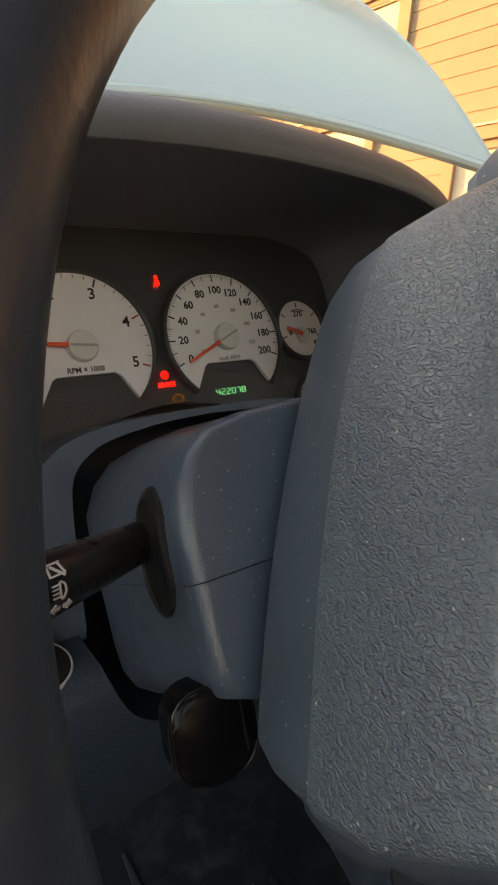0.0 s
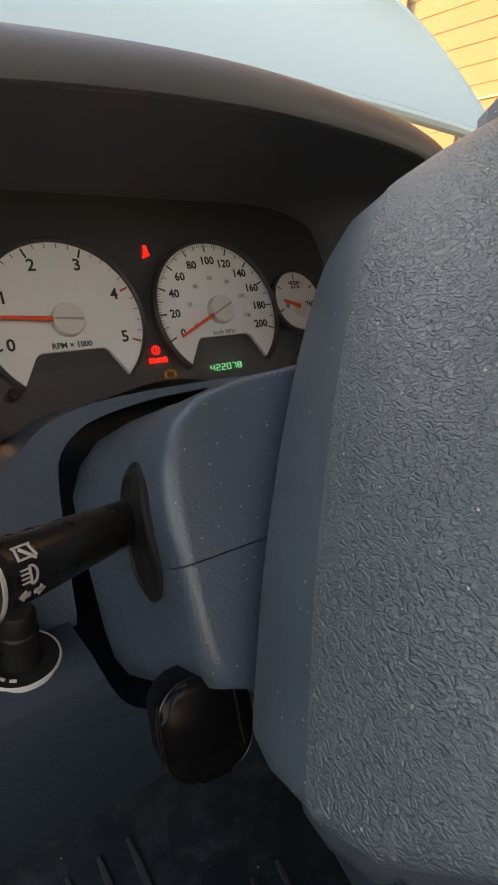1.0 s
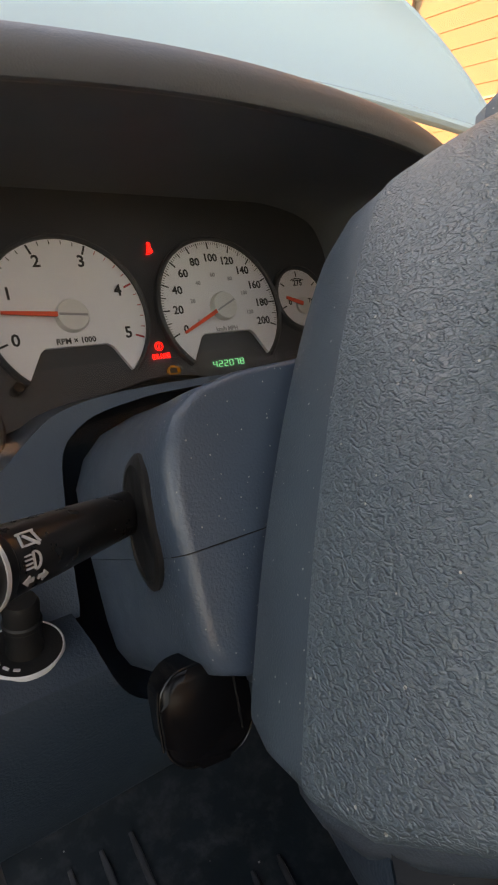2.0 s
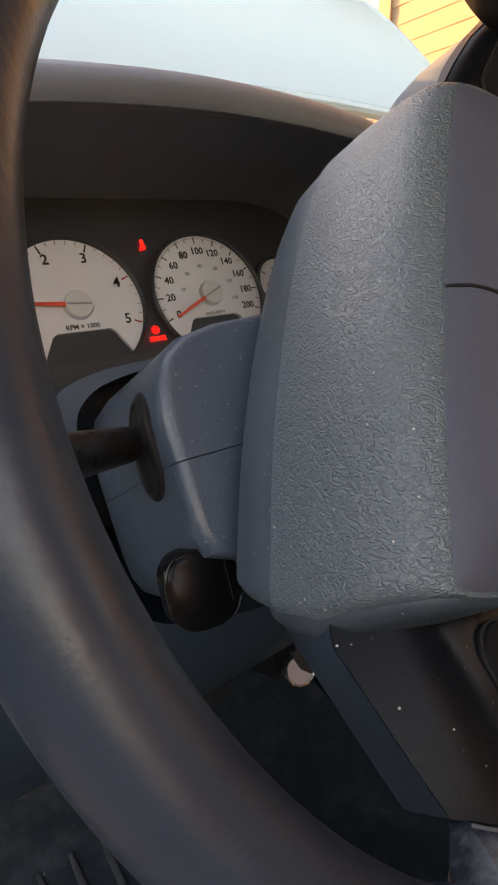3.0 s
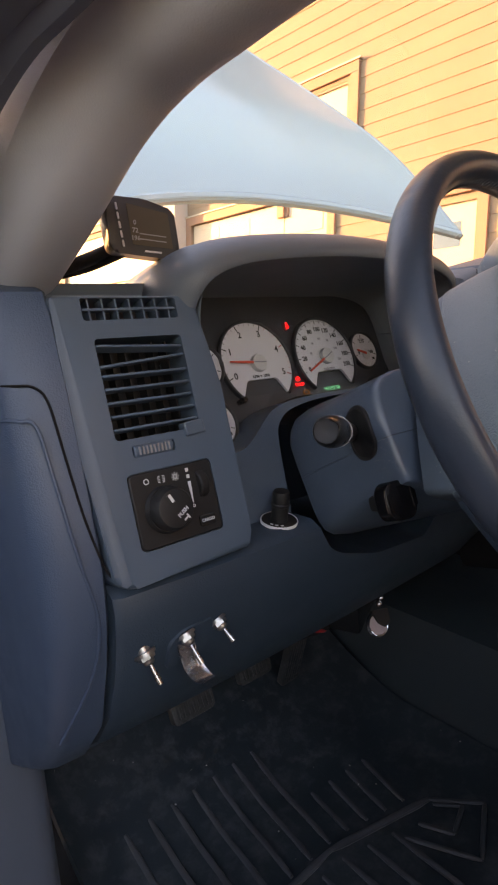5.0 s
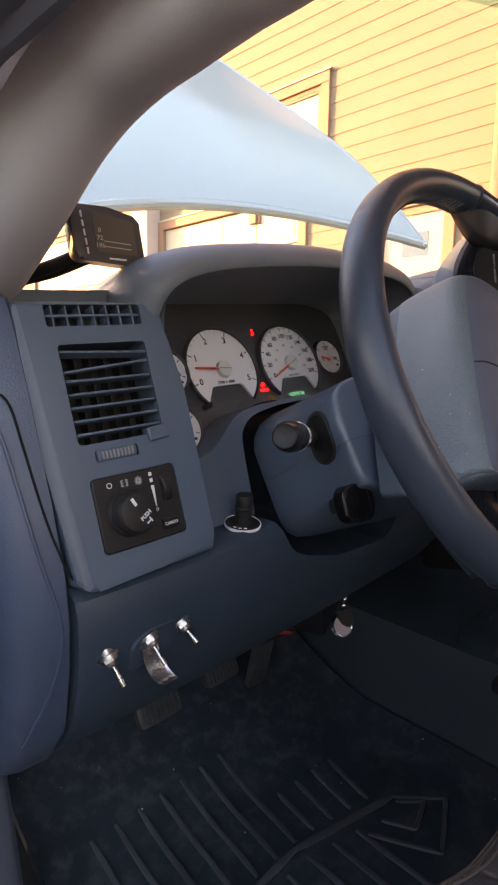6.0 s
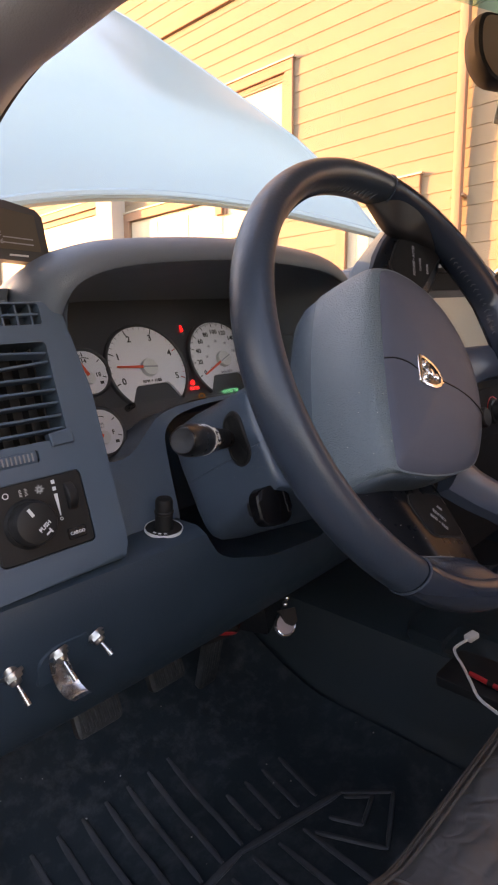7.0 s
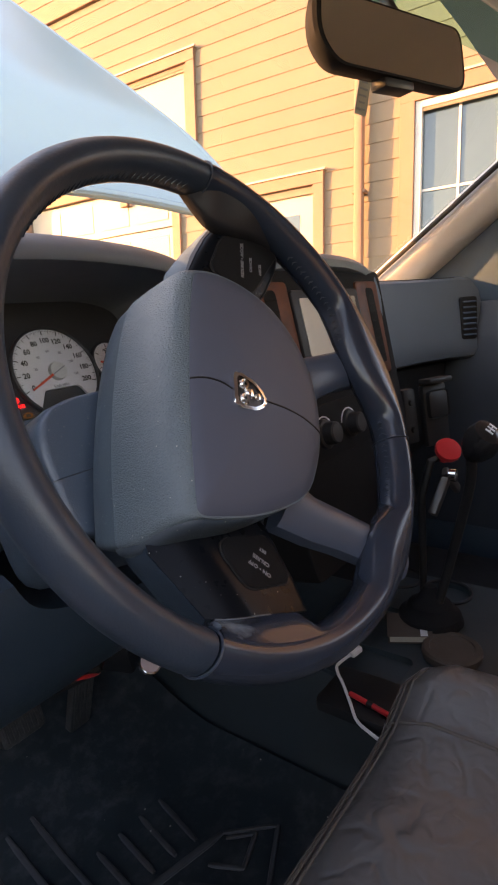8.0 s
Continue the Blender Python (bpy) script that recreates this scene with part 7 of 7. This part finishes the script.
    part("backrest", bm, SEAT, s_t)
    bm = B()
    box(bm, pose(cx, -0.08, 0.85), hw * 1.7, 0.40, 0.14, 0.02, 2)
    part("seat_base", bm, BLACK, s_t)
    return s_t


seat(0.115, 0.625, 0.226, "creased brown-grey leather driver's seat")
ps = seat(1.06, 1.56, 0.10, "brown-grey leather passenger seat")
ps.name = "passenger_seat"

# ================= middle and right of the dash =================
stack = thing("centre_stack", "centre stack with screen, wood trim and heater knobs", "centre stack", base=(0.82, 0.45, 1.1))
ST = frame_of((0.818, 0.432, 1.415), (1, 0, 0), (0, 0.20, 0.98))
bm = B()
prism(bm, ST, round_poly([(-0.205, 0.085), (0.205, 0.085), (0.190, -0.16), (0.170, -0.32), (-0.170, -0.32), (-0.190, -0.16)], 0.015, 3), -0.12, 0.0, 0.006, 2)
part("fascia", bm, DARK, stack)
for s in (-1, 1):
    bm = B()
    prism(bm, ST, round_poly([(s * 0.098, 0.066), (s * 0.176, 0.066), (s * 0.168, -0.085), (s * 0.098, -0.080)], 0.008, 3), -0.005, 0.004, 0.002, 2)
    wt = part("wood_trim", bm, WOOD, stack, "glossy burl-wood trim")
    bm = B()
    prism(bm, ST, rounded(0.026, 0.122, 0.006, 3, s * 0.142, -0.006), 0.002, 0.0046)
    vo = part("vent_opening", bm, DARK, wt)
    for k in range(8):
        bm = B()
        box(bm, ST @ pose(s * 0.142, -0.054 + k * 0.0138, 0.0042, 25, 0, 0), 0.025, 0.0012, 0.003)
        part("louvre", bm, DARK, wt)
bm = B()
prism(bm, ST, rounded(0.190, 0.125, 0.006, 4, 0, -0.008), 0.0, 0.006, 0.002, 2)
part("screen_frame", bm, BLACK, stack)
bm = B()
prism(bm, ST, rounded(0.160, 0.078, 0.003, 3, 0.0, 0.004), 0.004, 0.0072)
part("screen", bm, LCD, stack, "pale unlit radio screen")
for k in range(6):
    bm = B()
    prism(bm, ST, rounded(0.022, 0.008, 0.002, 3, -0.068 + k * 0.0272, -0.055), 0.004, 0.0085, 0.001, 1)
    part("radio_button", bm, BLACK, stack)
bm = B()
prism(bm, ST, rounded(0.30, 0.075, 0.01, 4, 0, -0.138), -0.004, 0.003, 0.002, 2)
hv = part("heater_panel", bm, DARK, stack)
for k, mt in ((-1, INK_WHITE), (0, INK_WHITE), (1, RED_PLASTIC)):
    hk = ST @ pose(-0.012 + k * 0.072, -0.140, 0.003)
    bm = B()
    lathe(bm, hk, [(0, 0), (0.021, 0), (0.020, 0.004), (0.016, 0.005), (0.015, 0.018), (0.013, 0.020), (0, 0.0205)], 30)
    part("heater_knob", bm, BLACK, hv)
    bm = B()
    lathe(bm, hk, [(0.0225, 0), (0.0225, 0.0006), (0.0245, 0.0006), (0.0245, 0)], 24, (40, 165), cap=False)
    part("heater_scale", bm, mt, hv)
bm = B()
prism(bm, ST, rounded(0.28, 0.075, 0.008, 3, 0, -0.235), -0.06, -0.0005)
part("lower_bin", bm, DARK, stack)
# brow over the stack
bm = B()
loops = []
for i in range(25):
    u = -1 + 2 * i / 24
    zc = 1.520 - 0.034 * abs(u) ** 3
    yl = 0.438 + 0.02 * abs(u) ** 2
    loops.append([V3(0.818 + u * 0.225, y, z) for y, z in ((yl + 0.09, zc - 0.022), (yl + 0.010, zc - 0.024), (yl, zc - 0.019), (yl - 0.001, zc - 0.009), (yl + 0.004, zc - 0.003), (yl + 0.014, zc), (yl + 0.05, zc + 0.001), (yl + 0.14, zc - 0.010), (yl + 0.2, zc - 0.03))])
rings(bm, loops)
part("stack_brow", bm, DASH_UP, stack)
# slate wings that close the stack's sides
for s in (-1, 1):
    bm = B()
    loops = []
    for z, xo, yo in ((1.500, 0.196, 0.462), (1.485, 0.206, 0.452), (1.455, 0.212, 0.444), (1.40, 0.213, 0.438), (1.345, 0.209, 0.432), (1.315, 0.200, 0.430), (1.305, 0.188, 0.432)):
        loops.append([V3(0.818 + s * x, y, z) for x, y in ((0.170, yo + 0.02), (0.174, yo - 0.004), (0.184, yo - 0.007), (xo - 0.004, yo + 0.002), (xo, yo + 0.03), (xo, yo + 0.13), (0.17, yo + 0.13))])
    rings(bm, loops)
    part("side_wing", bm, DASH, stack)
# right-hand face of the dash
bm = B()
GL = [(0.66, 1.487), (0.585, 1.492), (0.572, 1.485), (0.562, 1.46), (0.550, 1.41), (0.540, 1.35), (0.534, 1.318), (0.540, 1.300), (0.556, 1.292), (0.60, 1.29), (0.66, 1.29), (0.70, 1.32)]
loops = []
for x, dy in ((0.995, -0.06), (1.012, -0.045), (1.03, 0.0), (1.10, 0.004), (1.25, 0.002), (1.40, -0.02), (1.50, -0.055), (1.56, -0.095), (1.60, -0.12), (1.61, -0.10)):
    loops.append([V3(x, y + dy, z) for y, z in GL])
rings(bm, loops)
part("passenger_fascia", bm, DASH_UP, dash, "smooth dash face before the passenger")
bm = B()
tube(bm, [V3(x, 0.5845 + dy, 1.4915) for x, dy in ((1.03, 0.0), (1.10, 0.004), (1.25, 0.002), (1.40, -0.02), (1.50, -0.055), (1.56, -0.095))], 0.0015, 6)
part("dash_seam", bm, BLACK, dash)
vr = thing("side_vent", "black slatted air vent at the dash end", "vent", base=(1.55, 0.46, 1.33))
VR = frame_of((1.556, 0.452, 1.392), (0.80, -0.60, 0), (0.03, 0.04, 0.998))
bm = B()
prism(bm, VR, rounded(0.046, 0.104, 0.008, 4), -0.01, 0.004, 0.002, 2)
part("vent_frame", bm, BLACK, vr)
for k in range(7):
    bm = B()
    box(bm, VR @ pose(0, -0.040 + k * 0.0133, 0.005, 30, 0, 0), 0.036, 0.0022, 0.008)
    part("louvre", bm, DASH, vr)
bm = B()
loops = []
for x, dy in ((1.0, 0.0), (1.20, 0.0), (1.40, -0.02), (1.56, -0.07), (1.60, -0.08)):
    loops.append([V3(x, y + dy, z) for y, z in ((0.70, 1.285), (0.592, 1.288), (0.584, 1.28), (0.582, 1.20), (0.60, 1.10), (0.66, 1.04), (0.72, 1.04))])
rings(bm, loops)
part("glove_box_lid", bm, BLACK, dash)

# phone holder on the dash
ph = thing("phone_holder", "black phone holder clamped to the dash", "phone holder", base=(1.08, 0.40, 1.18))
PH = frame_of((1.115, 0.385, 1.235), (0.93, -0.36, 0), (0.0, 0.1, 0.99))
bm = B()
box(bm, PH, 0.062, 0.115, 0.014, 0.005, 2)
back = part("cradle", bm, BLACK, ph)
bm = B()
box(bm, PH @ pose(0, 0.02, 0.011), 0.052, 0.052, 0.008, 0.008, 2)
part("clamp_pad", bm, BLACK, back)
bm = B()
box(bm, PH @ pose(0, 0.064, 0.010), 0.060, 0.010, 0.030, 0.003, 2)
part("top_grip", bm, BLACK, back)
bm = B()
box(bm, PH @ pose(-0.060, 0.005, -0.010), 0.030, 0.100, 0.022, 0.004, 2)
for k in range(2):
    lathe(bm, PH @ pose(-0.060, 0.03 - 0.05 * k, 0.001), [(0, 0), (0.006, 0), (0.005, 0.004), (0, 0.0045)], 14)
part("bracket", bm, BLACK, ph)
bm = B()
tube(bm, [PH @ V3(-0.05, 0, -0.02), PH @ V3(-0.05, -0.02, -0.08), PH @ V3(-0.04, -0.03, -0.15)], 0.010, 10)
part("arm", bm, BLACK, ph)

# ================= mirror, sticker, display =================
mir = thing("rear_view_mirror", "black rear-view mirror on the windscreen", "mirror", base=(0.745, 0.31, 1.68))
MR = frame_of((0.748, 0.298, 1.712), (0.272, -0.062, 0.020), (-0.02, 0.06, 0.99))
mo = round_poly([(-0.130, 0.036), (0.128, 0.036), (0.134, -0.020), (0.122, -0.034), (-0.112, -0.030), (-0.136, -0.006)], 0.018, 5)
bm = B()
lo_r = [[MR @ V3(x * k, y * k, z) for x, y in mo] for k, z in ((0.70, -0.030), (0.90, -0.022), (0.985, -0.008), (1.0, 0.0), (0.985, 0.004), (0.95, 0.004))]
rings(bm, lo_r)
shell = part("housing", bm, DARK, mir)
bm = B()
prism(bm, MR, [(x * 0.945, y * 0.92) for x, y in mo], 0.002, 0.0048)
part("mirror_glass", bm, MIRROR, mir)
bm = B()
box(bm, MR @ pose(0.0, -0.034, -0.010, 0, 0, 0), 0.055, 0.014, 0.022, 0.004, 2)
part("switch_pod", bm, BLACK, mir)
bm = B()
tube(bm, [MR @ V3(0.055, 0.0, -0.025), MR @ V3(0.080, 0.05, -0.045), MR @ V3(0.092, 0.10, -0.075)], 0.007, 10)
part("stem", bm, BLACK, mir)
bm = B()
box(bm, frame_of((0.875, 0.398, 1.728), (0.98, -0.05, 0.06), (0.03, -0.2, 0.97)), 0.032, 0.062, 0.0012)
tagp = solid("windscreen_sticker", bm, PAPER, "faded printed service sticker on the windscreen", "sticker")
bm = B()
for k in range(7):
    box(bm, frame_of((0.875, 0.398, 1.728), (0.98, -0.05, 0.06), (0.03, -0.2, 0.97)) @ pose(-0.002, 0.024 - 0.008 * k, 0.0012), 0.022 - 0.003 * (k % 3), 0.0022, 0.0006)
lines = part("printed_line", bm, INK_DIM, tagp)
lines.location = tagp.matrix_world.inverted() @ (LEVEL @ V3(0, 0, 0))
lines.rotation_euler = (0, 0, 0)

disp = thing("display_monitor", "black tuner display on an arm by the pillar", "display", base=(0.18, 0.52, 1.48))
DM = frame_of((0.184, 0.514, 1.5240), (0.985, -0.165, -0.045), (0.03, 0.02, 0.999)) @ Matrix.Scale(1.06, 4)
bm = B()
prism(bm, DM, round_poly([(-0.033, 0.0235), (0.0, 0.0225), (0.025, 0.0165), (0.029, -0.020), (0.024, -0.0225), (-0.024, -0.0195), (-0.029, -0.016)], 0.004, 3), -0.016, 0.0, 0.0025, 2)
body_d = part("case", bm, BEZEL_DARK, disp)
bm = B()
prism(bm, DM, round_poly([(-0.0145, 0.0180), (0.0195, 0.0130), (0.0225, -0.0140), (-0.0110, -0.0125)], 0.001, 2), -0.002, 0.0006)
scr = part("screen", bm, SCREEN, disp, "dim screen with painted tan reflection and grey figures")
bm = B()
for k, body in enumerate(("0", "72", "196")):
    text_mesh(bm, DM @ pose(-0.0085, 0.0040 - k * 0.0058, 0.0008), body, 0.0050)
bar(bm, DM, 0.006, -0.0045, 0.022, 0.0008, 0.0006, 0.0009, -3)
bar(bm, DM, 0.006, -0.0085, 0.022, 0.0008, 0.0006, 0.0009, -3)
part("readout", bm, INK_GREY, scr)
bm = B()
bar(bm, DM, 0.0055, -0.0172, 0.014, 0.0014, 0.0, 0.0004, -2)
part("maker_mark", bm, INK_WHITE, body_d)
for k in range(5):
    bm = B()
    box(bm, DM @ pose(-0.0225 + k * 0.0009, 0.0150 - k * 0.0068, 0.0006, 0, 0, 8), 0.0016, 0.0052, 0.0012, 0.0004, 1)
    part("side_key", bm, INK_WHITE, body_d)
bm = B()
tube(bm, spline([DM @ V3(-0.01, -0.004, -0.014), (0.160, 0.545, 1.508), (0.130, 0.575, 1.495), (0.112, 0.585, 1.480), (0.105, 0.575, 1.468)], 5), [0.006] * 16 + [0.008] * 5, 10)
part("arm", bm, BLACK, disp)
bm = B()
tube(bm, spline([DM @ V3(-0.015, -0.018, -0.012), (0.150, 0.56, 1.496), (0.118, 0.58, 1.488), (0.105, 0.575, 1.478)], 4), 0.0028, 8)
part("lead", bm, BLACK, disp)
